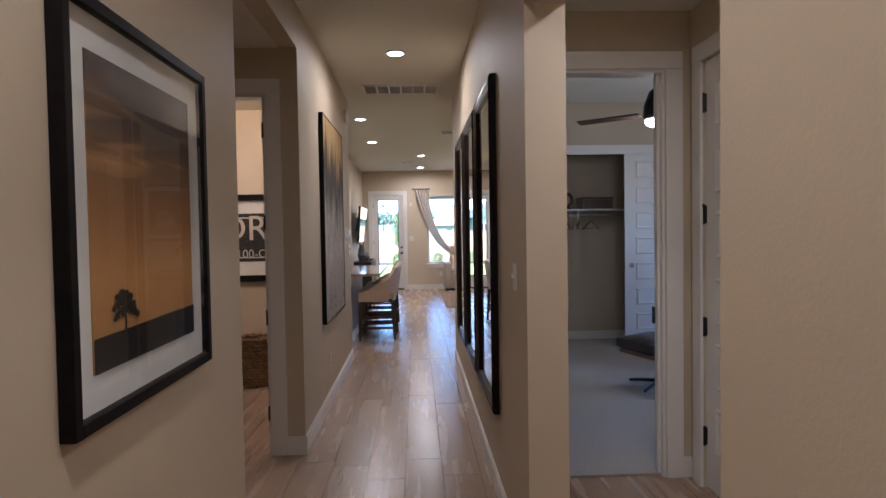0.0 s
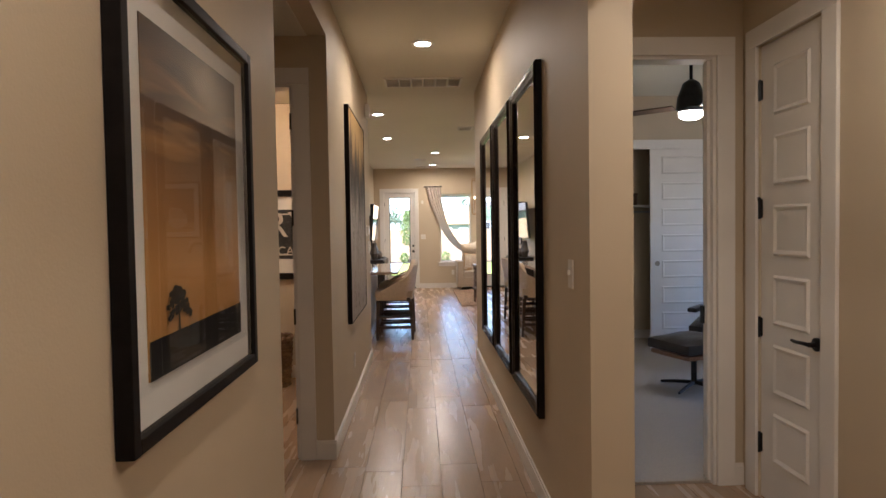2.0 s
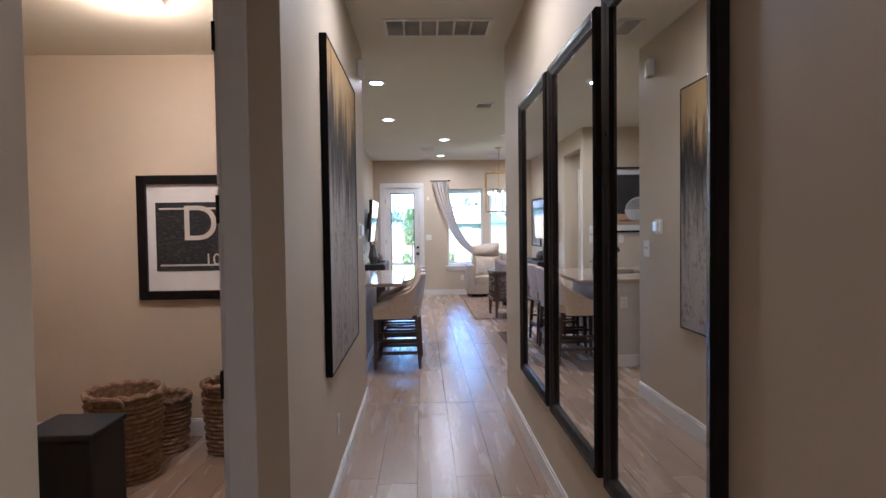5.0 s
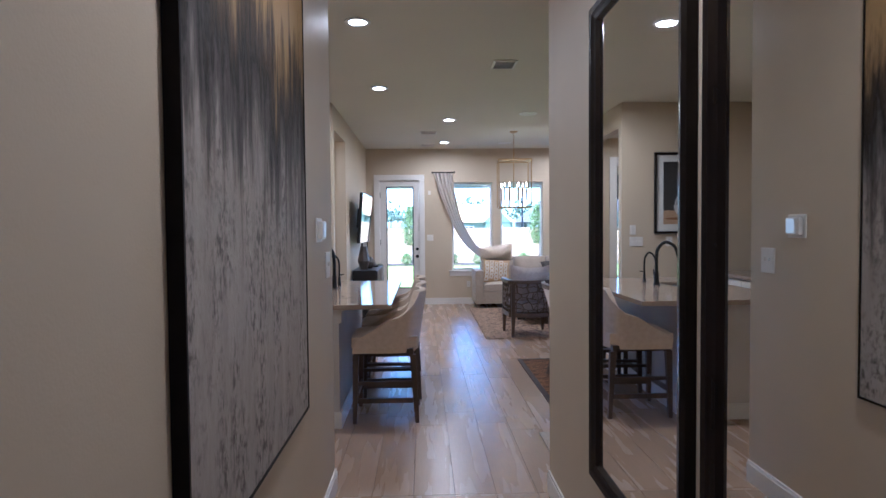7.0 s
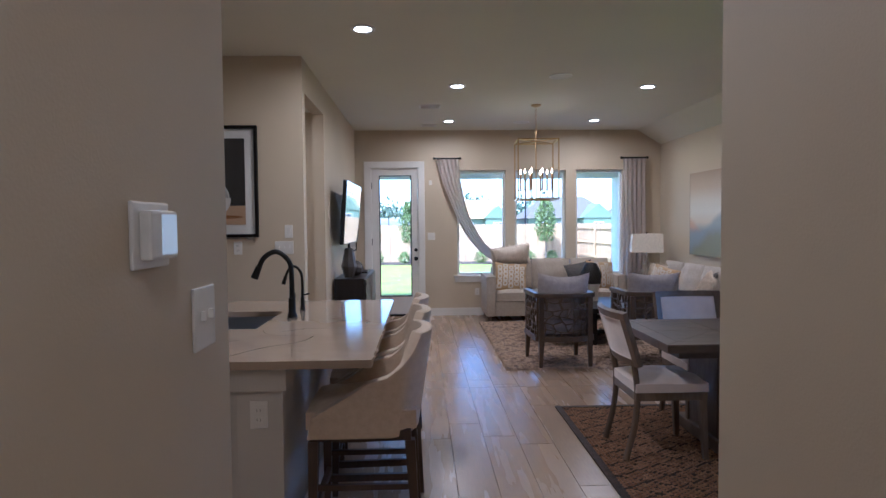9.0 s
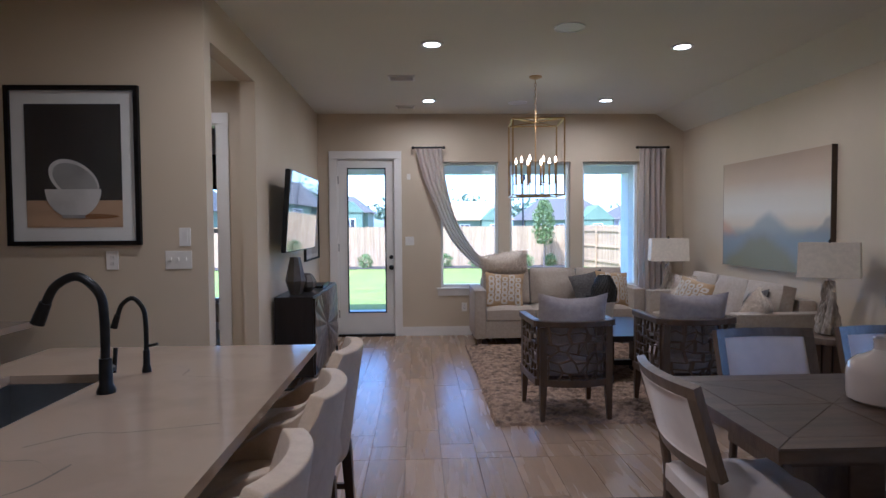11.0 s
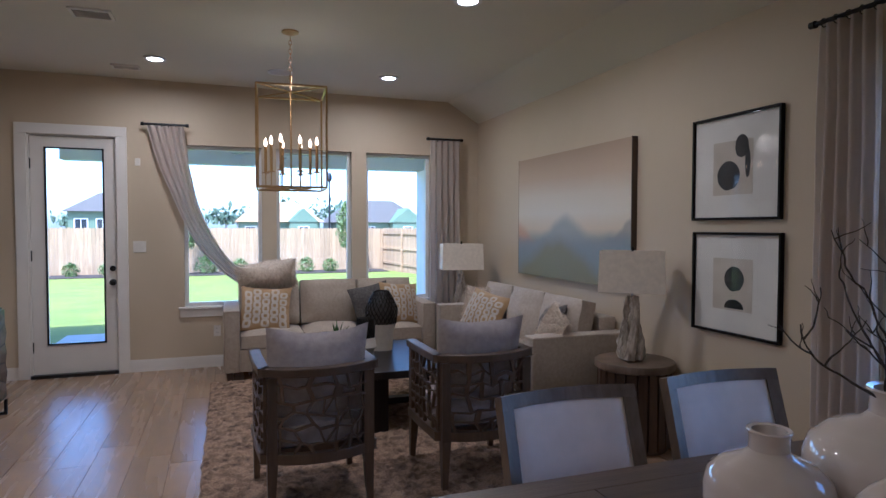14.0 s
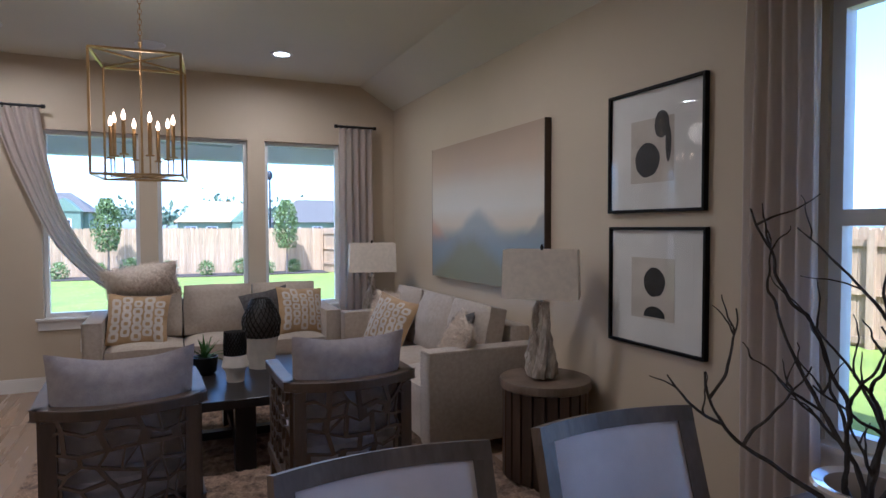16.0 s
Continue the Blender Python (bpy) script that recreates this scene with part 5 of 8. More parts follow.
lamp("bedroom_window_light", "AREA", (4.925, 4.85, 1.5), 0.38, (0.80, 0.89, 1.0), 1.4, aim=(0, 4.85, 1.2))
part("window_frame", boxes((4.93, 4.99, 4.05, 4.09, 0.7, 2.3), (4.93, 4.99, 5.61, 5.65, 0.7, 2.3), (4.93, 4.99, 4.09, 5.61, 0.7, 0.74), (4.93, 4.99, 4.09, 5.61, 2.26, 2.3), (4.93, 4.99, 4.09, 5.61, 1.48, 1.53)), M["vinyl"], bw)
sh = thing("closet_shelf", "white closet shelf with hanging rod", "shelf", pose(1.9, 7.20, 1.70))
part("board", boxes((-0.6, 2.9, -0.17, 0.248, 0, 0.02)), M["trim"], sh)
part("rod", tube(bmesh.new(), [(-0.6, -0.08, -0.06), (2.9, -0.08, -0.06)], 0.014, 10), M["steel"], sh, smooth=True)
part("bracket", boxes((0.22, 0.24, -0.12, 0.24, -0.10, 0.0)), M["trim"], sh)
hang = None
for i, x in enumerate((1.98, 2.10, 2.16, 2.30)):
    if hang is None:
        hang = thing("clothes_hanger", "bare wooden clothes hanger on the closet rod", "hanger", pose(x, 7.12, 1.64, 0, 0, 60), "clothes hangers")
        b = tube(bmesh.new(), smooth_line([(0.014, 0, 0.0), (0.0, 0, 0.02), (-0.016, 0, 0.0), (0, 0, -0.03), (0, 0, -0.07)], 5), 0.002, 6)
        part("hook", b, M["steel"], hang)
        b = tube(bmesh.new(), [(0, 0, -0.07), (0.10, 0, -0.11), (0.21, 0, -0.17)], 0.009, 7)
        tube(b, [(0, 0, -0.07), (-0.10, 0, -0.11), (-0.21, 0, -0.17)], 0.009, 7)
        tube(b, [(0.19, 0, -0.165), (-0.19, 0, -0.165)], 0.005, 6)
        part("shoulder_bar", b, M["wicker"], hang, smooth=True)
    else:
        copy_thing(hang, pose(x, 7.12, 1.64, 0, 0, 50 + 17 * i))
bx = thing("storage_box", "dark brown storage box on the closet shelf", "box", pose(2.38, 7.23, 1.72))
b = bmesh.new()
box(b, -0.2, 0.2, -0.13, 0.13, 0, 0.12, 0.008)
part("body", b, M["walnut"], bx)
b = bmesh.new()
box(b, -0.206, 0.206, -0.136, 0.136, 0.12, 0.15, 0.006)
part("lid", b, M["walnut"], bx)
sc = thing("shelf_ornament", "dark rounded ornament on the closet shelf", "ornament", pose(2.02, 7.20, 1.72))
part("base", lathe([(0.05, 0), (0.05, 0.02), (0.02, 0.03)], 20), M["black"], sc, smooth=True)
b = bmesh.new()
tube(b, smooth_line([(0.0, 0, 0.03), (0.06, 0, 0.09), (0.04, 0, 0.18), (-0.03, 0, 0.2), (-0.07, 0, 0.13), (-0.02, 0, 0.05)], 5), 0.02, 8)
part("loop", b, M["walnut"], sc, smooth=True)


def star_base(parent, h, r, arms=4):
    b = tube(bmesh.new(), [(0, 0, 0.05), (0, 0, h)], 0.025, 10)
    part("column", b, M["black"], parent, smooth=True)
    for i in range(arms):
        a = 2 * math.pi * i / arms + 0.4
        b = tube(bmesh.new(), [(0, 0, 0.07), (r * 0.6 * math.cos(a), r * 0.6 * math.sin(a), 0.05), (r * math.cos(a), r * math.sin(a), 0.03)], 0.018, 8, 0.012)
        part("foot", b, M["black"], parent, smooth=True)


ot = thing("lounge_ottoman", "black leather ottoman with a wood shell on a star base", "ottoman", pose(2.29, 4.93, 0.014, 0, 0, 20))
b = cushion(0.60, 0.5, 0.11, 0.03)
b.transform(Matrix.Translation((0, 0, 0.36)))
part("cushion", b, M["leather"], ot, smooth=True)
b = cushion(0.56, 0.46, 0.05, 0.0)
b.transform(Matrix.Translation((0, 0, 0.315)))
part("shell", b, M["plywood"], ot, smooth=True)
star_base(ot, 0.32, 0.3)
lc = thing("lounge_chair", "black leather lounge chair with wood shells and cream headrest", "armchair", pose(3.08, 5.82, 0.014, 0, 0, -42))
b = cushion(0.66, 0.58, 0.12, 0.03)
b.transform(pose(0, 0, 0.36, 8))
part("seat", b, M["leather"], lc, smooth=True)
for nm, z, hh, mt in (("lower_back", 0.66, 0.40, M["leather"]), ("headrest", 0.98, 0.30, M["creamcloth"])):
    b = pillow(0.62, hh, 0.16, 3)
    b.transform(pose(0, 0.32 + (z - 0.66) * 0.35, z, -20))
    part(nm, b, mt, lc, smooth=True)
b = cushion(0.64, 0.84, 0.03, 0.0)
b.transform(pose(0, 0.40, 0.40, 72))
part("back_shell", b, M["plywood"], lc, smooth=True)
for s in (-1, 1):
    b = bmesh.new()
    box(b, s * 0.33 - 0.05, s * 0.33 + 0.05, -0.18, 0.22, 0.54, 0.59, 0.02)
    part("armrest", b, M["leather"], lc, smooth=True)
star_base(lc, 0.37, 0.34, 5)
tp = thing("striped_pillow", "cream throw pillow with dark brown stripes on the lounge chair", "pillow", pose(3.07, 5.80, 0.67, -18, 0, -36))
part("cover", pillow(0.46, 0.42, 0.14, 5), M["creamcloth"], tp, smooth=True)
for i in range(5):
    x = -0.16 + i * 0.08
    b = bmesh.new()
    for k in range(14):
        z = -0.17 + k * 0.026
        wd = 0.006 + 0.009 * abs(math.sin(k * 0.55 + i))
        yy = -0.07 * max(0, 1 - (x / 0.23) ** 2) ** 0.5 * max(0, 1 - (z / 0.21) ** 2) ** 0.5 * 1.25 - 0.006
        box(b, x - wd, x + wd, yy - 0.001, yy + 0.003, z, z + 0.0255)
    part("stripe", b, M["walnut"], tp)

# ---- kitchen ----
isl = thing("kitchen_island", "painted kitchen island with panelled end and overhang", "kitchen island", pose(0, 0, 0))
IX0, IX1, IY0, IY1 = -1.58, -0.80, 7.68, 9.50
part("body", boxes((IX0, IX1, IY0 + 0.02, IY1, 0.0, 0.64), (-1.075, IX1, IY0 + 0.02, IY1, 0.64, 0.885), (IX0, -1.075, IY0 + 0.02, 8.36, 0.64, 0.885), (IX0, -1.075, 9.08, IY1, 0.64, 0.885), (IX0, -1.495, 8.36, 9.08, 0.64, 0.885)), M["islandpaint"], isl)
b = bmesh.new()
box(b, -0.985, IX1 + 0.012, IY0 - 0.02, IY0 + 0.019, 0.0, 0.885, 0.003)
part("corner_post", b, M["islandpaint"], isl)
b = bmesh.new()
box(b, -1.01, IX1 + 0.035, IY0 - 0.045, IY0 + 0.10, 0.78, 0.884, 0.004)
part("corner_cap", b, M["islandpaint"], isl)
part("base_trim", boxes((-1.0, IX1 + 0.027, IY0 - 0.035, IY0 - 0.0205, 0, 0.12), (IX1 + 0.0125, IX1 + 0.027, IY0 - 0.0205, IY1, 0, 0.12), (IX0, -1.005, IY0 + 0.005, IY0 + 0.019, 0, 0.12)), M["trim"], isl, "white base trim")
ct = thing("island_worktop", "pale veined quartz island worktop with undermount sink", "worktop", pose(0, 0, 0))
SX0, SX1, SY0, SY1 = -1.48, -1.09, 8.38, 9.06
b = bmesh.new()
for a in ((-1.64, SX0, 7.58, 9.60), (SX1, -0.40, 7.58, 9.60), (SX0, SX1, 7.58, SY0), (SX0, SX1, SY1, 9.60)):
    box(b, *a, 0.886, 0.92)
part("slab", b, M["quartz"], ct)
rng = random.Random(8)
for k, (x, y, dx, dy) in enumerate(((-1.0, 7.65, 0.25, 0.5), (-0.75, 8.1, -0.28, 0.2), (-0.92, 8.3, 0.45, 0.12), (-0.6, 8.9, -0.35, 0.3), (-1.45, 7.7, 0.4, 0.35))):
    pts = smooth_line([(x + dx * i / 4 + rng.uniform(-0.04, 0.04), y + dy * i / 4 + rng.uniform(-0.04, 0.04), 0) for i in range(5)], 5)
    v = bmesh.new()
    rows = []
    for i, p in enumerate(pts):
        wv = 0.0035 * (0.4 + abs(noise.noise(p * 5)))
        rows.append((v.verts.new((p.x - wv, p.y + wv, 0.9204)), v.verts.new((p.x + wv, p.y - wv, 0.9204))))
    for a, c in zip(rows, rows[1:]):
        v.faces.new((a[0], a[1], c[1], c[0]))
    part("vein", v, M["vein"], ct)
sk = thing("kitchen_sink", "steel undermount kitchen sink", "sink", pose((SX0 + SX1) / 2, (SY0 + SY1) / 2, 0.885))
w2, d2 = (SX1 - SX0) / 2, (SY1 - SY0) / 2
part("bowl", boxes((-w2, w2, -d2, d2, -0.22, -0.21), (-w2 - 0.01, -w2, -d2, d2, -0.21, 0), (w2, w2 + 0.01, -d2, d2, -0.21, 0), (-w2, w2, -d2 - 0.01, -d2, -0.21, 0), (-w2, w2, d2, d2 + 0.01, -0.21, 0)), M["steel"], sk)
part("drain", lathe([(0.045, -0.209), (0.045, -0.205), (0.02, -0.207)], 20), M["black"], sk)


def faucet(x, y, h, reach, r, label, lever=True):
    t = thing("faucet", label, "faucet", pose(x, y, 0.92))
    part("base", lathe([(r * 2.0, 0), (r * 2.0, 0.01), (r * 1.45, 0.03), (r * 1.35, 0.12 * h / 0.4)], 20), M["black"], t, smooth=True)
    pts = [(0, 0, 0.08), (0, 0, h * 0.65), (-reach * 0.08, 0, h * 0.86), (-reach * 0.42, 0, h), (-reach * 0.8, 0, h * 0.92), (-reach, 0, h * 0.74)]
    part("spout", tube(bmesh.new(), smooth_line(pts, 6), r, 12), M["black"], t, smooth=True)
    part("spray_head", tube(bmesh.new(), [(-reach * 0.97, 0, h * 0.78), (-reach * 1.12, 0, h * 0.60)], r * 1.25, 12, r * 1.5), M["black"], t, smooth=True)
    if lever:
        b = tube(bmesh.new(), [(0, 0, 0.07), (0, 0.05, 0.075)], r * 0.8, 10)
        tube(b, [(0, 0.055, 0.055), (0, 0.065, 0.10), (0, 0.072, 0.14)], r * 0.5, 8)
        part("lever", b, M["black"], t, smooth=True)
    else:
        part("lever", tube(bmesh.new(), [(0, 0, 0.10), (0.045, 0, 0.11)], r * 0.6, 8), M["black"], t, smooth=True)


faucet(-0.98, 8.79, 0.40, 0.20, 0.0155, "matte black gooseneck kitchen faucet")
faucet(-0.975, 9.09, 0.29, 0.11, 0.009, "slim matte black filtered water faucet", False)
plate("power_outlet", "white power outlet on the island end", pose(-0.887, IY0 - 0.021, 0.675), 0.075, 0.118, "socket", cat="power outlet")


def bowl_art(t, hw, hh):
    line = -hh * 0.56
    part("photograph", boxes((-hw, hw, -0.016, -0.013, line, hh)), M["photodark"], t, "still life photograph of stacked bowls")
    part("table_area", boxes((-hw, hw, -0.016, -0.0135, -hh, line - 0.0005)), M["photowarm"], t)

    def oval(cx, cz, rx, rz, tilt, a0, a1, y):
        c = [(rx * math.cos(radians(a0 + (a1 - a0) * i / 28)), rz * math.sin(radians(a0 + (a1 - a0) * i / 28))) for i in range(29)]
        s_, c_ = math.sin(radians(tilt)), math.cos(radians(tilt))
        return flat([(cx + x * c_ - z * s_, cz + x * s_ + z * c_) for x, z in c], y)

    part("bowl_shadow", oval(0.11, -0.315, 0.16, 0.016, 0, 0, 350, -0.0175), M["photoshade"], t)
    tb = part("tilted_bowl", oval(0.0, -0.085, 0.168, 0.108, -32, 0, 350, -0.0185), M["photobowl"], t)
    part("bowl_inside", oval(0.008, -0.092, 0.150, 0.092, -32, 0, 350, -0.0195), M["photogrey"], tb)
    lb = part("lower_bowl", oval(-0.005, -0.145, 0.172, 0.178, 0, 180, 360, -0.0205), M["photobowl"], t)
    part("bowl_foot", boxes((-0.075, 0.065, -0.0212, -0.0207, -0.326, -0.305)), M["photogrey"], lb)


M["photobowl"] = mat("photo_bowl", (0.60, 0.575, 0.54), 0.5, c2=(0.40, 0.38, 0.355), scale=5, spread=(0.3, 0.6))
M["photogrey"] = mat("photo_grey", (0.36, 0.345, 0.325), 0.5, c2=(0.26, 0.25, 0.235), scale=7)
M["photoshade"] = mat("photo_shade", (0.24, 0.11, 0.035), 0.5, scale=5)
M["photodark"] = mat("photo_dark", (0.018, 0.016, 0.015), 0.5, c2=(0.03, 0.027, 0.025), scale=3)
M["photowarm"] = mat("photo_warm", (0.46, 0.31, 0.18), 0.5, c2=(0.40, 0.27, 0.16), scale=3, stretch=(0.5, 1, 5))
framed("bowl_picture", "black-framed photograph of stacked white bowls", pose(-2.045, KY - 0.001, 1.872), 0.81, 0.99, 0.028, 0.035, 0.085, bowl_art)
plate("light_switch", "white triple light switch on the kitchen wall", pose(-1.42, KY - 0.001, 1.28), 0.165, 0.115, "toggle", 3)
plate("light_switch", "white single dimmer switch on the kitchen wall", pose(-1.378, KY - 0.001, 1.425), 0.072, 0.116, "rocker", 1)
plate("power_outlet", "white power outlet on the kitchen wall", pose(-1.83, KY - 0.001, 1.28), 0.075, 0.118, "socket", cat="power outlet")
# cabinets along the far kitchen wall
bc = thing("base_cabinet", "white shaker base cabinets under a pale worktop", "cabinet", pose(-2.9, 8.7, 0))
part("body", boxes((0.001, 0.58, -1.75, 1.55, 0.10, 0.88), (0.001, 0.52, -1.75, 1.55, 0.0, 0.10)), M["cabinet"], bc)
b = bmesh.new()
for i in range(7):
    y = -1.74 + i * 0.468
    d = boxes((0.581, 0.60, y, y + 0.455, 0.12, 0.68), (0.60, 0.606, y, y + 0.05, 0.12, 0.68), (0.60, 0.606, y + 0.405, y + 0.455, 0.12, 0.68), (0.60, 0.606, y + 0.05, y + 0.405, 0.12, 0.17), (0.60, 0.606, y + 0.05, y + 0.405, 0.63, 0.68))
    dd = part("door", d, M["cabinet"], bc)
    part("drawer_front", boxes((0.581, 0.60, y, y + 0.455, 0.70, 0.86)), M["cabinet"], bc)
kt = thing("kitchen_worktop", "pale quartz worktop along the kitchen wall", "worktop", pose(-2.9, 8.7, 0.881))
part("slab", boxes((0.001, 0.63, -1.78, 1.79, 0, 0.036)), M["quartz"], kt)
uc = thing("wall_cabinet", "white wall cabinets with crown moulding", "cabinet", pose(-2.9, 8.7, 1.42))
part("body", boxes((0.001, 0.33, -1.75, 0.75, 0, 0.95)), M["cabinet"], uc)
part("crown", boxes((0.001, 0.37, -1.79, 0.79, 0.95, 1.02)), M["cabinet"], uc)
for i in range(5):
    y = -1.74 + i * 0.4975
    part("door", boxes((0.331, 0.35, y, y + 0.485, 0.02, 0.94), (0.35, 0.356, y, y + 0.055, 0.02, 0.94), (0.35, 0.356, y + 0.43, y + 0.485, 0.02, 0.94), (0.35, 0.356, y + 0.055, y + 0.43, 0.02, 0.075), (0.35, 0.356, y + 0.055, y + 0.43, 0.885, 0.94)), M["cabinet"], uc)
bs = tagged(part("backsplash", boxes((-2.899, -2.893, 6.95, KY - 0.001, 0.918, 1.42)), M["jutedark"]), "black arabesque tile backsplash", "backsplash", kind="structure")
tl = bmesh.new()
v = [tl.verts.new((0.007, 0.062 * (1 + 0.28 * math.cos(4 * a)) * math.cos(a), 0.078 * (1 + 0.22 * math.cos(4 * a)) * math.sin(a))) for a in [2 * math.pi * i / 16 for i in range(16)]]
c0 = [tl.verts.new((0.0, q.co.y * 1.05, q.co.z * 1.05)) for q in v]
tl.faces.new(v)
for i in range(16):
    tl.faces.new((c0[i], c0[(i + 1) % 16], v[(i + 1) % 16], v[i]))
tile = mesh_of(quick(tl), "tile", M["tileblack"])
for j in range(5):
    for i in range(22):
        share("tile", tile, bs, pose(-2.892, 7.05 + i * 0.155 + (j % 2) * 0.0775, 1.0 + j * 0.088))
dsp = thing("drink_dispenser", "copper and glass drink dispenser with rope handle", "dispenser", pose(-2.58, 9.78, 0.917))
part("body", lathe([(0.09, 0.03), (0.10, 0.05), (0.10, 0.24), (0.07, 0.29), (0.05, 0.30)], 24), M["copper"], dsp, smooth=True)
part("stand", lathe([(0.12, 0), (0.12, 0.012), (0.06, 0.03)], 24), M["steel"], dsp, smooth=True)
part("lid", lathe([(0.055, 0.30), (0.05, 0.33), (0.02, 0.34), (0.018, 0.37)], 20), M["copper"], dsp, smooth=True)
part("handle", tube(bmesh.new(), smooth_line([(0.0, -0.05, 0.34), (0, -0.12, 0.36), (0, -0.17, 0.26), (0, -0.19, 0.16)], 5), 0.014, 8), M["wicker"], dsp, smooth=True)

# ---- counter stools ----
def curve_panel(f, nu, nv, thick):
    """A sheet f(u, v) -> point, thickened towards its normal."""
    b = bmesh.new()
    g = [[b.verts.new(f(i / nu, j / nv)) for j in range(nv + 1)] for i in range(nu + 1)]
    for i in range(nu):
        for j in range(nv):
            b.faces.new((g[i][j], g[i + 1][j], g[i + 1][j + 1], g[i][j + 1]))
    quick(b)
    bmesh.ops.solidify(b, geom=list(b.faces), thickness=thick)
    bmesh.ops.recalc_face_normals(b, faces=b.faces)
    return b


def soften(ob, w=0.012, seg=3):
    md = ob.modifiers.new("round", "BEVEL")
    md.width, md.segments, md.limit_method, md.angle_limit = w, seg, "ANGLE", radians(50)
    return ob


def stool(m):
    """Faces -x; its back is at +x."""
    t = thing("counter_stool", "cream linen barrel-back counter stool with dark legs at the island", "bar stool", m, "stools at the island")
    b = cushion(0.50, 0.47, 0.11, 0.02)
    b.transform(Matrix.Translation((-0.01, 0, 0.56)))
    part("seat", b, M["stoolcloth"], t, smooth=True)

    def shell(u, v):
        a = (u - 0.5) * 2                      # from one arm round the back to the other
        w = abs(a)
        if w > 0.45:
            k = (w - 0.45) / 0.55
            x, y = 0.10 - 0.35 * k, math.copysign(0.245, a)
        else:
            th_ = a / 0.45 * math.pi / 2
            x, y = 0.10 + 0.145 * math.cos(th_), 0.245 * math.sin(th_)
        top = 0.99 - 0.36 * (max(0, w - 0.26) / 0.74) ** 0.7 if w > 0.26 else 0.99
        z = 0.53 + (top - 0.53) * v
        return Vector((x + 0.07 * v * (1 if w < 0.6 else 0.3), y * (1 + 0.02 * v), z))
    soften(part("backrest", curve_panel(shell, 40, 8, 0.055), M["stoolcloth"], t, smooth=True), 0.02)
    part("seat_frame", boxes((-0.24, 0.21, -0.225, 0.225, 0.515, 0.56)), M["walnut"], t)
    for sx, sy in ((-1, -1), (-1, 1), (1, -1), (1, 1)):
        part("leg", taper(bmesh.new(), (sx * 0.215 - 0.01, sy * 0.205, 0.515), (sx * 0.235 + 0.0, sy * 0.225, 0.0), 0.046, 0.03), M["walnut"], t)
    for sy in (-1, 1):
        part("stretcher", boxes((-0.215, 0.205, sy * 0.215 - 0.011, sy * 0.215 + 0.011, 0.15, 0.185)), M["walnut"], t)
        part("stretcher", boxes((-0.215, 0.205, sy * 0.212 - 0.010, sy * 0.212 + 0.010, 0.29, 0.315)), M["walnut"], t)
    for sx in (-1, 1):
        part("stretcher", boxes((sx * 0.22 - 0.012, sx * 0.22 + 0.012, -0.2, 0.2, 0.20, 0.235)), M["walnut"], t)
    return t


st = stool(pose(-0.455, 7.985, 0))
copy_thing(st, pose(-0.45, 8.60, 0, 0, 0, 3))
copy_thing(st, pose(-0.455, 9.22, 0, 0, 0, -2))

# ---- television wall ----
tv = thing("television", "black flat television on a tilting wall arm", "television", pose(-1.07, 12.81, 1.625, 4, 0, 89))
b = bmesh.new()
box(b, -0.68, 0.68, -0.02, 0.025, -0.375, 0.375, 0.006)
part("case", b, M["black"], tv)
part("screen", boxes((-0.672, 0.672, -0.0225, -0.0205, -0.365, 0.367)), M["screen"], tv, "glossy black screen")
part("wall_arm", boxes((-0.12, 0.12, 0.026, 0.115, -0.15, 0.15)), M["black"], tv)
M["silverart"] = ramp_mat("silver_abstract", [(0.0, (0.35, 0.34, 0.34)), (0.4, (0.5, 0.49, 0.48)), (0.6, (0.18, 0.17, 0.17)), (1.0, (0.55, 0.54, 0.52))], warp=1.2, wscale=3, rough=0.5)


def silver(t, hw, hh):
    part("print", boxes((-hw, hw, -0.016, -0.013, -hh, hh)), M["silverart"], t, "grey abstract print")


framed("abstract_print", "black-framed grey abstract print beside the television", pose(TVX + 0.001, 14.25, 1.575, 0, 0, 90), 0.95, 1.0, 0.022, 0.03, 0.05, silver)
cons = thing("console_cabinet", "black media console with carved sunburst doors on metal legs", "cabinet", pose(-1.025, 12.91, 0))
CX, CY = 0.185, 0.74
b = bmesh.new()
box(b, -CX, CX - 0.022, -CY, CY, 0.12, 0.85, 0.004)
part("body", b, M["blackwood"], cons)
for q in (-1, 1):
    b = boxes((-CX, CX, q * (CY - 0.01) - 0.01, q * (CY - 0.01) + 0.01, 0.0, 0.02))
    for s in (-1, 1):
        box(b, s * (CX - 0.01) - 0.01, s * (CX - 0.01) + 0.01, q * (CY - 0.01) - 0.01, q * (CY - 0.01) + 0.01, 0.02, 0.12)
    part("leg_frame", b, M["black"], cons, "black metal leg frame")
M["ray"] = mat("carved_ray", (0.16, 0.12, 0.085), 0.45, c2=(0.06, 0.045, 0.033), scale=8, rnd=0.35, grain=0.2, bscale=60)
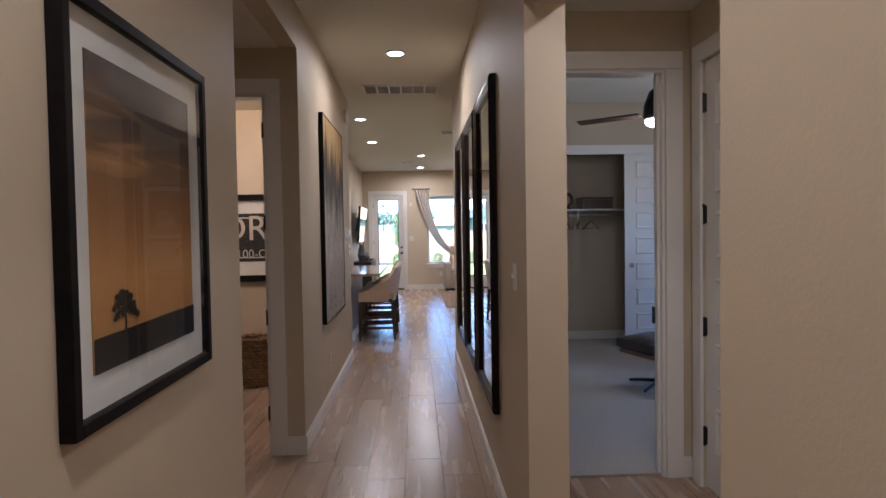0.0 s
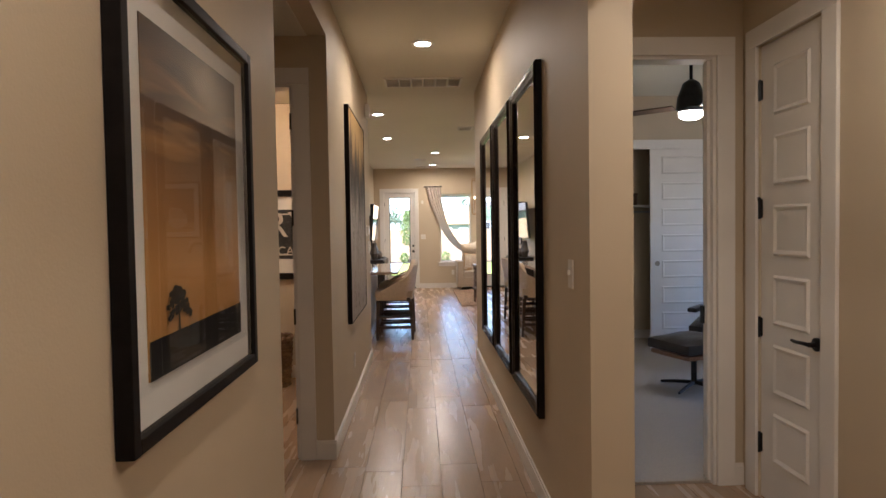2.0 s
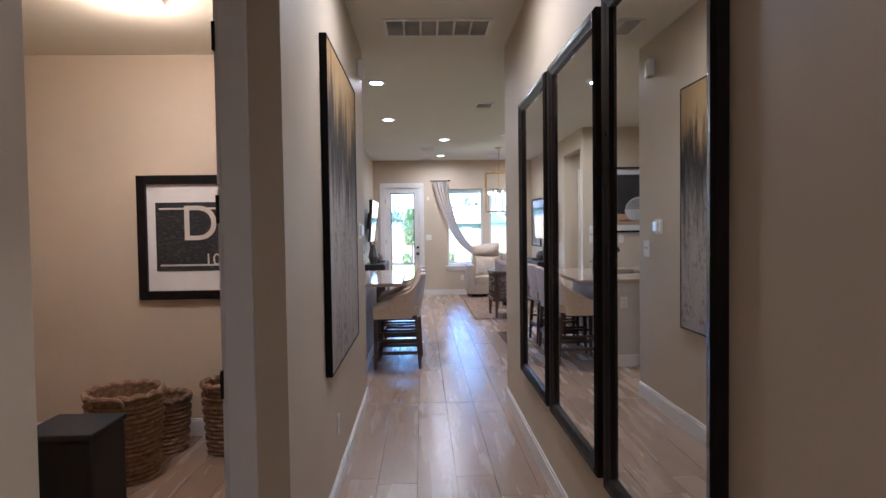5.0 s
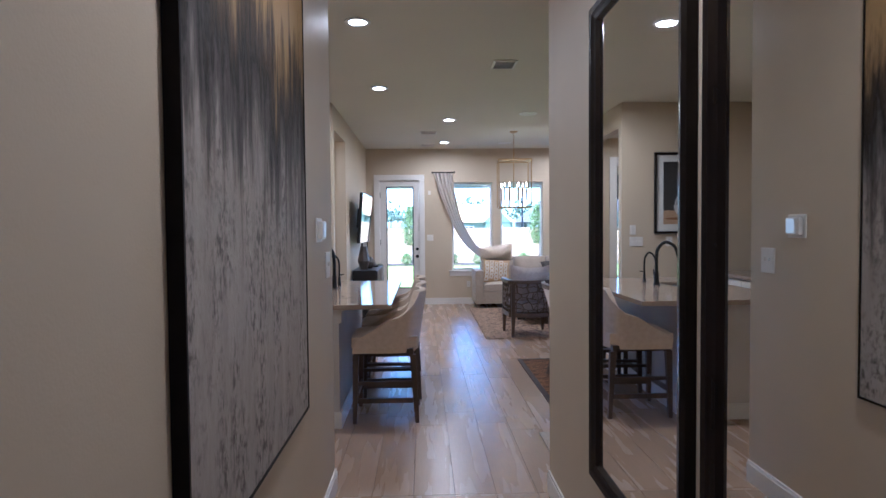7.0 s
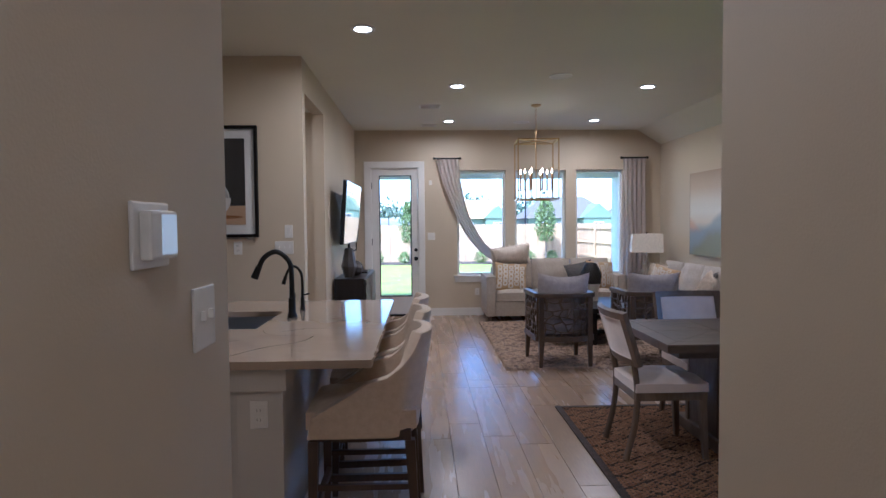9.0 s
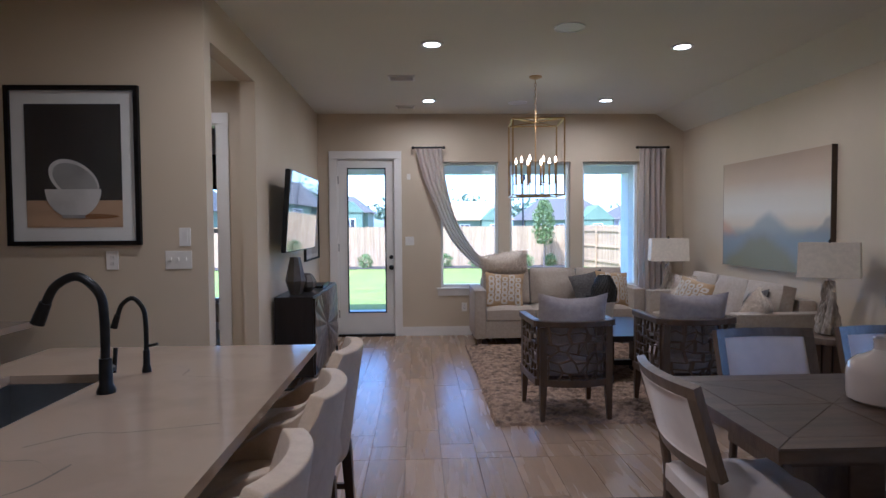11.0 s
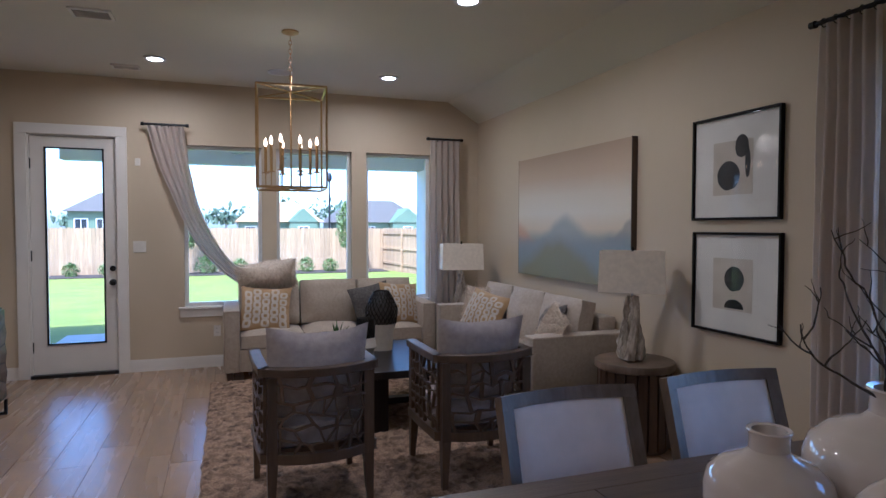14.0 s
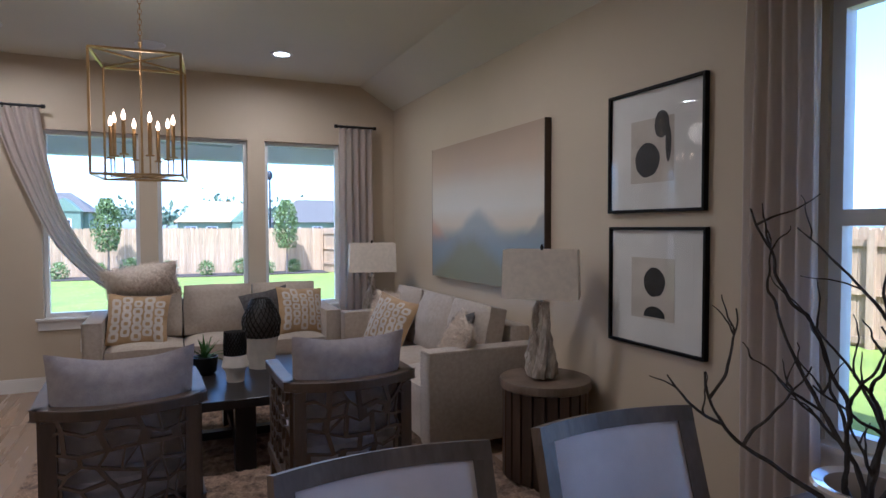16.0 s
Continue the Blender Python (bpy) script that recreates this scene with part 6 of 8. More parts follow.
for di, (ya, yb) in enumerate(((-CY + 0.01, -0.003), (0.003, CY - 0.01))):
    dr = part("door", boxes((CX - 0.021, CX - 0.004, ya, yb, 0.14, 0.835)), M["blackwood"], cons)
    cyc, czc = (0.0, 0.49)
    n = 15
    for i in range(n):
        a0, a1 = (90 + 180 * i / n, 90 + 180 * (i + 1) / n) if di == 0 else (-90 + 180 * i / n, -90 + 180 * (i + 1) / n)

        def edge(a):
            dy, dz = math.cos(radians(a)), math.sin(radians(a))
            k = min(((ya if dy < 0 else yb) - cyc) / dy if abs(dy) > 1e-3 else 9, ((0.14 if dz < 0 else 0.835) - czc) / dz if abs(dz) > 1e-3 else 9)
            return cyc + dy * k, czc + dz * k
        (y1, z1), (y2, z2) = edge(a0 + 0.6), edge(a1 - 0.6)
        s_ = -1 if di == 0 else 1
        rb = bmesh.new()
        p = [(CX - 0.003, cyc + s_ * 0.012, czc), (CX - 0.003, y1, z1), (CX - 0.003, y2, z2), (CX + 0.005, (cyc * 2 + y1 + y2) / 4, (2 * czc + z1 + z2) / 4), (CX + 0.006, (y1 + y2) / 2, (z1 + z2) / 2)]
        q = [rb.verts.new(v_) for v_ in p]
        for f in ((0, 1, 3), (0, 3, 2), (1, 4, 3), (3, 4, 2), (1, 2, 4)):
            rb.faces.new([q[k] for k in f])
        part("ray", quick(rb), M["ray"], dr)


def vase(name, x, y, z, profile, mt, label, n=32, cat="vase"):
    t = thing(name, label, cat, pose(x, y, z))
    part("body", lathe(profile + [(profile[-1][0] * 0.86, profile[-1][1]), (profile[-1][0] * 0.8, profile[-1][1] - 0.03), (profile[-1][0] * 0.75, profile[-1][1] - 0.06)], n), mt, t, smooth=n > 10)
    return t


vase("faceted_vase", -1.06, 12.40, 0.85, [(0.055, 0), (0.095, 0.13), (0.055, 0.32), (0.05, 0.35)], M["darkvase"], "tall dark faceted vase on the console", 8)
vase("ball_vase", -1.0, 12.66, 0.85, [(0.035, 0), (0.085, 0.05), (0.09, 0.10), (0.06, 0.16), (0.03, 0.18)], M["darkvase"], "small round dark vase on the console", 9)
vase("bud_vase", -1.10, 12.60, 0.85, [(0.03, 0), (0.045, 0.10), (0.03, 0.20)], M["darkvase"], "slim dark bud vase on the console", 8)
tr = thing("tray", "black tray on the console", "tray", pose(-1.02, 13.17, 0.85))
b = bmesh.new()
box(b, -0.12, 0.12, -0.2, 0.2, 0, 0.02, 0.006)
part("base", b, M["black"], tr)
for s in (-1, 1):
    part("rim", boxes((s * 0.1215 - 0.0035, s * 0.1215 + 0.0035, -0.2, 0.2, 0.0, 0.035)), M["black"], tr)
plate("light_switch", "white double light switch by the patio door", pose(-0.027, YB - 0.001, 1.282), 0.12, 0.116, "rocker", 2)
plate("door_sensor", "small white sensor by the patio door", pose(-0.034, YB - 0.001, 2.143), 0.05, 0.075, "rocker", 1, cat="sensor")
plate("power_outlet", "white power outlet beside the sofa", pose(0.705, YB - 0.001, 0.383), 0.072, 0.116, "socket", cat="power outlet")

# ---- curtains ----
def rod(name, a, b_, label):
    t = thing(name, label, "curtain rod")
    part("bar", tube(bmesh.new(), [a, b_], 0.012, 12), M["black"], t, smooth=True)
    for p, o in ((a, b_), (b_, a)):
        d = (Vector(p) - Vector(o)).normalized()
        part("finial", tube(bmesh.new(), [Vector(p), Vector(p) + d * 0.03], 0.02, 12, 0.017), M["black"], t, smooth=True)
    return t


rod("curtain_rod", (0.04, YB - 0.10, 2.52), (0.425, YB - 0.10, 2.52), "short dark curtain rod above the window")
rod("curtain_rod", (3.05, YB - 0.10, 2.52), (3.44, YB - 0.10, 2.52), "short dark curtain rod above the window")
rod("curtain_rod", (RX - 0.10, 9.84, 2.507), (RX - 0.10, 10.28, 2.507), "short dark curtain rod above the side window")


def drape(name, label, left, right, depth, folds, seed, parent_m=None, axis="y", k=14):
    """Cloth between two edge lines given from top to bottom; it folds in depth."""
    t = thing(name, label, "curtain")
    L_, R_ = smooth_line(left, k), smooth_line(right, k)
    nu = 96
    b = bmesh.new()
    rows = []
    n = min(len(L_), len(R_))
    for j in range(n):
        row = []
        v = j / (n - 1)
        for i in range(nu + 1):
            u = i / nu
            p = L_[j].lerp(R_[j], u)
            off = math.sin(u * folds * 2 * math.pi + 0.8 * math.sin(v * 3 + seed)) * depth * (0.75 + 0.3 * noise.noise(Vector((u * 4, v * 2, seed))))
            off += 0.4 * depth * noise.noise(Vector((u * 9 + seed, v * 3, 0)))
            p = p + (Vector((0, off, 0)) if axis == "y" else Vector((off, 0, 0)))
            row.append(b.verts.new(p))
        rows.append(row)
    for r0, r1 in zip(rows, rows[1:]):
        for i in range(nu):
            b.faces.new((r0[i], r0[i + 1], r1[i + 1], r1[i]))
    ob = part("cloth", quick(b), M["curtain"], t, smooth=True)
    md = ob.modifiers.new("thick", "SOLIDIFY")
    md.thickness = 0.003
    return t


yc = YB - 0.10
drape("curtain", "grey linen curtain swept aside over the sofa", [(0.06, yc, 2.505), (0.14, yc, 2.2), (0.25, yc - 0.02, 1.90), (0.515, yc - 0.06, 1.31), (0.85, yc - 0.12, 0.95), (1.06, yc - 0.16, 0.89)],
      [(0.405, yc, 2.505), (0.43, yc, 2.3), (0.465, yc - 0.02, 2.05), (0.585, yc - 0.06, 1.58), (0.85, yc - 0.12, 1.13), (1.14, yc - 0.16, 1.0)], 0.026, 5, 1.3)
drape("curtain", "grey linen curtain hanging straight beside the window", [(3.07, yc, 2.505), (3.05, yc, 1.4), (3.04, yc, 0.03)], [(3.43, yc, 2.505), (3.43, yc, 1.4), (3.44, yc, 0.03)], 0.03, 5, 2.1)
xc = RX - 0.10
drape("curtain", "grey linen curtain hanging straight by the side window", [(xc, 10.25, 2.49), (xc, 10.255, 1.4), (xc, 10.265, 0.03)], [(xc, 9.94, 2.49), (xc, 9.93, 1.4), (xc, 9.91, 0.03)], 0.032, 5, 3.7, axis="x")
for nm, pts in (("curtain_rings", [(0.08 + i * 0.062, yc, 2.52) for i in range(6)]), ("curtain_rings", [(3.09 + i * 0.063, yc, 2.52) for i in range(6)]), ("curtain_rings", [(xc, 9.91 + i * 0.065, 2.507) for i in range(6)])):
    t = thing(nm, "dark metal curtain rings on the rod", "curtain rings")
    for p in pts:
        ax = (1, 0) if nm and p[0] != xc else (0, 1)
        b = bmesh.new()
        tube(b, [(p[0] + (0 if ax[0] else 0.021 * math.cos(a)), p[1] + (0.021 * math.cos(a) if ax[0] else 0), p[2] - 0.006 + 0.021 * math.sin(a)) for a in [2 * math.pi * i / 16 for i in range(17)]], 0.003, 6, cap=False)
        part("ring", b, M["black"], t, smooth=True)

# ---- sofas ----
def nails(parent, pts, r=0.008):
    b = bmesh.new()
    for p, nrm in pts:
        m_ = Matrix.Translation(p) @ Vector(nrm).to_track_quat("Z", "Y").to_matrix().to_4x4()
        rows = []
        for rr, zz in ((r, 0), (r * 0.75, 0.0025)):
            rows.append([b.verts.new(m_ @ Vector((rr * math.cos(k * math.pi / 3), rr * math.sin(k * math.pi / 3), zz))) for k in range(6)])
        for k in range(6):
            b.faces.new((rows[0][k], rows[0][(k + 1) % 6], rows[1][(k + 1) % 6], rows[1][k]))
        b.faces.new(rows[1])
    return part("nailhead_trim", b, M["nail"], parent, "row of small brass nailheads")


def sofa(m, w, d, seats, label):
    """Faces -y, its back at y +d/2, its middle at the origin."""
    t = thing("sofa", label, "sofa", m)
    aw, ah = 0.15, 0.69
    b = bmesh.new()
    box(b, -w / 2 + aw, w / 2 - aw, -d / 2 + 0.03, d / 2 - 0.02, 0.09, 0.31, 0.012)
    part("base", b, M["linen"], t)
    b = bmesh.new()
    box(b, -w / 2 + aw, w / 2 - aw, d / 2 - 0.16, d / 2, 0.10, 0.79, 0.03)
    part("back_frame", b, M["linen"], t, smooth=True)
    for s in (-1, 1):
        b = bmesh.new()
        x0, x1 = sorted((s * w / 2, s * (w / 2 - aw)))
        box(b, x0, x1, -d / 2, d / 2, 0.09, ah, 0.02)
        arm = part("arm", b, M["linen"], t, smooth=True)
        pts = []
        for z in np.arange(0.12, ah - 0.012, 0.022):
            pts += [((x0 + 0.016, -d / 2 - 0.001, z), (0, -1, 0)), ((x1 - 0.016, -d / 2 - 0.001, z), (0, -1, 0))]
        for x in np.arange(x0 + 0.03, x1 - 0.02, 0.022):
            pts.append(((x, -d / 2 - 0.001, ah - 0.016), (0, -1, 0)))
        for y in np.arange(-d / 2 + 0.02, d / 2 - 0.02, 0.026):
            pts.append(((s * w / 2 + s * 0.001, y, ah - 0.02), (s, 0, 0)))
        nails(arm, pts)
        for q in (-1, 1):
            part("foot", taper(bmesh.new(), (s * (w / 2 - 0.06), q * (d / 2 - 0.06), 0.09), (s * (w / 2 - 0.06), q * (d / 2 - 0.06), 0.0), 0.06, 0.045), M["walnut"], t)
    cw = (w - 2 * aw) / seats
    for i in range(seats):
        x = -w / 2 + aw + cw * (i + 0.5)
        b = cushion(cw - 0.008, d - 0.19, 0.17, 0.025, seed=i + w)
        b.transform(Matrix.Translation((x, -0.085, 0.30)))
        part("seat_cushion", b, M["linen"], t, smooth=True)
        b = cushion(cw - 0.012, 0.46, 0.17, 0.045, seed=i * 3 + w, bumpy=0.01)
        b.transform(pose(x, d / 2 - 0.21, 0.45 + 0.225, 78))
        part("back_cushion", b, M["linen"], t, smooth=True)
    return t


sofa(pose(1.835, 14.46, 0), 2.13, 0.78, 3, "beige linen sofa with nailhead trim under the windows")
sofa(pose(3.28, 12.93, 0, 0, 0, -90), 2.13, 0.82, 3, "beige linen sofa with nailhead trim along the side wall")


def throw(name, label, m, w, h, d, mt, seed, pattern=None, crush=0.0):
    t = thing(name, label, "pillow", m)
    part("cover", pillow(w, h, d, seed, crush=crush), mt, t, smooth=True)
    if pattern == "gold":
        rng = random.Random(seed)
        b = bmesh.new()
        for i in range(5):
            for j in range(5):
                x, z = (-0.5 + (i + 0.5) / 5) * w * 0.9, (-0.5 + (j + 0.5 + 0.5 * (i % 2)) / 5.5) * h * 0.9
                if abs(z) > h * 0.44:
                    continue
                rx, rz = w / 5 * rng.uniform(0.36, 0.44), h / 5 * rng.uniform(0.34, 0.52)
                ring_ = []
                for k in range(12):
                    a = 2 * math.pi * k / 12
                    for f_ in (1.0, 0.42):
                        px, pz = x + rx * f_ * math.copysign(abs(math.cos(a)) ** 0.6, math.cos(a)), z + rz * f_ * math.copysign(abs(math.sin(a)) ** 0.6, math.sin(a))
                        tt = max(0, 1 - (2 * px / w) ** 2) ** 0.5 * max(0, 1 - (2 * pz / h) ** 2) ** 0.5
                        nz = noise.noise(Vector((2 * px / w * 1.6 + seed, 2 * pz / h * 1.6, seed * 3.1)))
                        ring_.append(b.verts.new((px * (1 - 0.08 * (1 - (2 * pz / h) ** 2)), -d / 2 * tt * (1 + 0.25 * nz) - 0.008, pz * (1 - 0.08 * (1 - (2 * px / w) ** 2)))))
                for k in range(12):
                    o0, i0, o1, i1 = ring_[2 * k], ring_[2 * k + 1], ring_[(2 * k + 2) % 24], ring_[(2 * k + 3) % 24]
                    b.faces.new((o0, o1, i1, i0))
        part("raised_pattern", quick(b), M["creamcloth"], t, "cream raised link pattern")
    if pattern == "fur":
        rng = random.Random(seed)
        vs, fs = [], []
        for _ in range(5200):
            x, z = rng.uniform(-1, 1), rng.uniform(-1, 1)
            s = rng.choice((-1, 1))
            tt = max(0, 1 - x * x) ** 0.5 * max(0, 1 - z * z) ** 0.5
            nz = noise.noise(Vector((x * 1.6 + seed, z * 1.6, seed * 3.1)))
            p = Vector((x * w / 2 * (1 - 0.08 * (1 - z * z)), s * d / 2 * tt * (1 + 0.25 * nz), z * h / 2 * (1 - 0.08 * (1 - x * x)) - crush * h * max(0, z) * (1 - x * x)))
            out = Vector((x * 0.6, s * (0.3 + tt), z * 0.6 - 0.3)).normalized()
            e = p + (out + Vector((rng.uniform(-0.6, 0.6), rng.uniform(-0.6, 0.6), rng.uniform(-0.6, 0.4)))).normalized() * rng.uniform(0.025, 0.05)
            sd = Vector((rng.uniform(-1, 1), rng.uniform(-1, 1), rng.uniform(-1, 1))).normalized() * 0.0035
            k = len(vs)
            vs += [p - sd, p + sd, e]
            fs.append((k, k + 1, k + 2))
        me = bpy.data.meshes.new("fur")
        me.from_pydata(vs, [], fs)
        me.materials.append(M["fur"])
        o = new("fur", me)
        o.parent = t
    return t


# on the window sofa
throw("fur_pillow", "fluffy cream fur pillow draped over the sofa back", pose(1.20, 14.52, 0.965, 34, -7, -4), 0.62, 0.38, 0.27, M["fur"], 4, "fur", 0.05)
throw("patterned_pillow", "gold and cream link-patterned pillow on the sofa", pose(1.17, 14.31, 0.665, -22, 4, -3), 0.50, 0.46, 0.15, M["goldcloth"], 6, "gold")
throw("charcoal_pillow", "dark textured throw pillow on the sofa", pose(2.27, 14.34, 0.67, -22, -10, 8), 0.46, 0.44, 0.15, M["charcoal"], 8)
throw("patterned_pillow", "gold and cream link-patterned pillow on the sofa", pose(2.56, 14.30, 0.67, -20, 6, 16), 0.48, 0.46, 0.15, M["goldcloth"], 9, "gold")
# on the side sofa
throw("fur_pillow", "shaggy cream fur pillow on the side sofa", pose(3.25, 13.65, 0.66, -18, 0, -60), 0.48, 0.46, 0.16, M["fur"], 12, "fur")
throw("patterned_pillow", "gold and cream link-patterned pillow on the side sofa", pose(3.14, 13.36, 0.65, -24, 10, -66), 0.48, 0.46, 0.15, M["goldcloth"], 14, "gold")
throw("charcoal_pillow", "dark knitted throw pillow on the side sofa", pose(3.27, 12.33, 0.65, -20, -8, -98), 0.46, 0.44, 0.15, M["charcoal"], 16)
throw("fur_pillow", "pale fur-trimmed pillow on the side sofa", pose(3.18, 12.14, 0.64, -22, 12, -110), 0.46, 0.42, 0.15, M["fur"], 18, "fur")

# ---- fretwork lounge chairs ----
def fret(f, nu, nv, seed, bar, thick):
    """An open web of irregular cells over the sheet f(u, v)."""
    rng = random.Random(seed)
    pts = {}
    for i in range(nu + 1):
        for j in range(nv + 1):
            u, v = i / nu, j / nv
            if 0 < i < nu:
                u += rng.uniform(-0.34, 0.34) / nu
            if 0 < j < nv:
                v += rng.uniform(-0.36, 0.36) / nv
            pts[i, j] = (u, v)
    cells = []
    done = set()
    for i in range(nu):
        for j in range(nv):
            if (i, j) in done:
                continue
            r = rng.random()
            if r < 0.30 and i + 1 < nu and (i + 1, j) not in done:
                cells.append([pts[i, j], pts[i + 1, j], pts[i + 2, j], pts[i + 2, j + 1], pts[i + 1, j + 1], pts[i, j + 1]])
                done |= {(i, j), (i + 1, j)}
            elif r < 0.60:
                cells.append([pts[i, j], pts[i + 1, j], pts[i + 1, j + 1]])
                cells.append([pts[i, j], pts[i + 1, j + 1], pts[i, j + 1]])
                done.add((i, j))
                if rng.random() < 0.4:
                    cells[-2:] = [[pts[i, j], pts[i + 1, j], pts[i + 1, j + 1], pts[i, j + 1]]]
            else:
                cells.append([pts[i, j], pts[i + 1, j], pts[i + 1, j + 1], pts[i, j + 1]])
                done.add((i, j))
    b = bmesh.new()
    vert = {}
    for c in cells:
        n = len(c)
        cx, cy = sum(p[0] for p in c) / n, sum(p[1] for p in c) / n
        size = min(math.dist((p[0], p[1] * 0.7), (cx, cy * 0.7)) for p in c)
        k = max(0.35, 1 - bar / max(size, 0.01))
        inner = [(cx + (p[0] - cx) * k, cy + (p[1] - cy) * k) for p in c]
        for p in c:
            if p not in vert:
                vert[p] = b.verts.new(f(*p))
        o = [vert[p] for p in c]
        q = [b.verts.new(f(*p)) for p in inner]
        for a in range(n):
            b.faces.new((o[a], o[(a + 1) % n], q[(a + 1) % n], q[a]))
    first = list(b.verts)
    twin = {v: b.verts.new(v.co + thick) for v in first}
    rim = [e for e in b.edges if len(e.link_faces) == 1]
    for fc in list(b.faces):
        b.faces.new([twin[v] for v in reversed(fc.verts)])
    for e in rim:
        p, q = e.verts
        b.faces.new((p, q, twin[q], twin[p]))
    return quick(b)


def lounge(m, seed):
    """A barrel chair that faces +y; its back is at -y."""
    t = thing("lounge_armchair", "grey-brown wood barrel armchair with cut fretwork and grey cushions", "armchair", m, "fretwork armchairs")
    W, D, Z0, Z1 = 0.605, 0.66, 0.27, 0.76

    def back(u, v, zz=None):
        x = (u - 0.5) * (W - 0.05)
        y = -D / 2 + 0.03 + 0.30 * (x / W) ** 2 * 1.3
        return Vector((x * (0.95 + 0.05 * v), y - 0.015 * v, Z0 + 0.045 + (Z1 - Z0 - 0.08) * v))

    def flank(s):
        return lambda u, v: Vector((s * (W / 2 - 0.03 + 0.012 * math.sin(u * math.pi)), -D / 2 + 0.10 + (D - 0.14) * u, Z0 + 0.045 + (Z1 - Z0 - 0.08 - 0.02 * u) * v))
    part("back_fretwork", fret(back, 8, 6, seed, 0.0095, Vector((0, -0.02, 0))), M["fretwood"], t)
    for s in (-1, 1):
        part("side_fretwork", fret(flank(s), 7, 6, seed + 7 + s, 0.0105, Vector((s * 0.018, 0, 0))), M["fretwood"], t)

    def rail(z0, z1, th_):
        rb = bmesh.new()
        pth = [(-W / 2 + 0.02, D / 2 - 0.04), (-W / 2 + 0.015, 0.0), (-W / 2 + 0.02, -D / 2 + 0.11)]
        pth += [((u - 0.5) * (W - 0.04), -D / 2 + 0.025 + 0.30 * ((u - 0.5)) ** 2 * 1.25) for u in [i / 10 for i in range(11)]]
        pth += [(W / 2 - 0.02, -D / 2 + 0.11), (W / 2 - 0.015, 0.0), (W / 2 - 0.02, D / 2 - 0.04)]
        rows = []
        for i, p in enumerate(pth):
            a, c = Vector(pth[max(0, i - 1)]), Vector(pth[min(len(pth) - 1, i + 1)])
            n = Vector(((c - a).y, -(c - a).x)).normalized() * th_ / 2
            rows.append([rb.verts.new((p[0] + s_ * n.x, p[1] + s_ * n.y, z)) for s_, z in ((-1, z0), (1, z0), (1, z1), (-1, z1))])
        for a, c in zip(rows, rows[1:]):
            for k in range(4):
                rb.faces.new((a[k], a[(k + 1) % 4], c[(k + 1) % 4], c[k]))
        rb.faces.new(rows[0]), rb.faces.new(rows[-1])
        return quick(rb)
    soften(part("top_rail", rail(Z1 - 0.045, Z1, 0.062), M["fretwood"], t), 0.006, 2)
    soften(part("bottom_rail", rail(Z0, Z0 + 0.055, 0.045), M["fretwood"], t), 0.005, 2)
    for x, y in ((-0.25, -D / 2 + 0.085), (0.25, -D / 2 + 0.085), (-W / 2 + 0.035, D / 2 - 0.06), (W / 2 - 0.035, D / 2 - 0.06)):
        part("post", boxes((x - 0.026, x + 0.026, y - 0.026, y + 0.026, Z0, Z1 - 0.045)), M["fretwood"], t)
        part("leg", taper(bmesh.new(), (x, y, Z0), (x * 1.03, y * 1.04, 0.0), 0.052, 0.03), M["fretwood"], t)
    part("seat_deck", boxes((-W / 2 + 0.06, W / 2 - 0.06, -D / 2 + 0.14, D / 2 - 0.05, Z0 + 0.02, Z0 + 0.05)), M["fretwood"], t)
    b = cushion(W - 0.13, D - 0.16, 0.15, 0.025, seed=seed)
    b.transform(Matrix.Translation((0, 0.04, Z0 + 0.05)))
    part("seat_cushion", b, M["greylinen"], t, smooth=True)
    b = pillow(0.54, 0.54, 0.22, seed, crush=0.045, ears=0.04)
    b.transform(pose(0.0, -D / 2 + 0.20, 0.69, 12))
    part("back_pillow", b, M["greylinen"], t, smooth=True)
    return t


lounge(pose(1.25, 11.40, 0.012, 0, 0, 3), 31)
lounge(pose(2.20, 11.42, 0.012, 0, 0, 1), 47)

# ---- coffee table and what stands on it ----
tb = thing("coffee_table", "low glossy black square coffee table", "coffee table", pose(1.83, 12.70, 0.012))
b = bmesh.new()
box(b, -0.60, 0.60, -0.58, 0.58, 0.40, 0.455, 0.006)
part("tabletop", b, M["blackwood"], tb)
for x, y in ((0, -0.46), (0, 0.46), (-0.46, 0), (0.46, 0)):
    b = bmesh.new()
    box(b, x - 0.06, x + 0.06, y - 0.06, y + 0.06, 0, 0.40, 0.006)
    part("leg", b, M["blackwood"], tb)
part("stretcher", boxes((-0.40, 0.40, -0.035, 0.035, 0.06, 0.11), (-0.035, 0.035, -0.40, -0.036, 0.06, 0.11), (-0.035, 0.035, 0.036, 0.40, 0.06, 0.11)), M["blackwood"], tb)
TZ = 0.467
pl = thing("potted_succulent", "spiky green succulent in a black pot", "plant", pose(1.64, 12.86, TZ))
part("pot", lathe([(0.055, 0), (0.075, 0.02), (0.085, 0.12), (0.075, 0.12), (0.07, 0.10)], 24), M["black"], pl, smooth=True)
rng = random.Random(4)
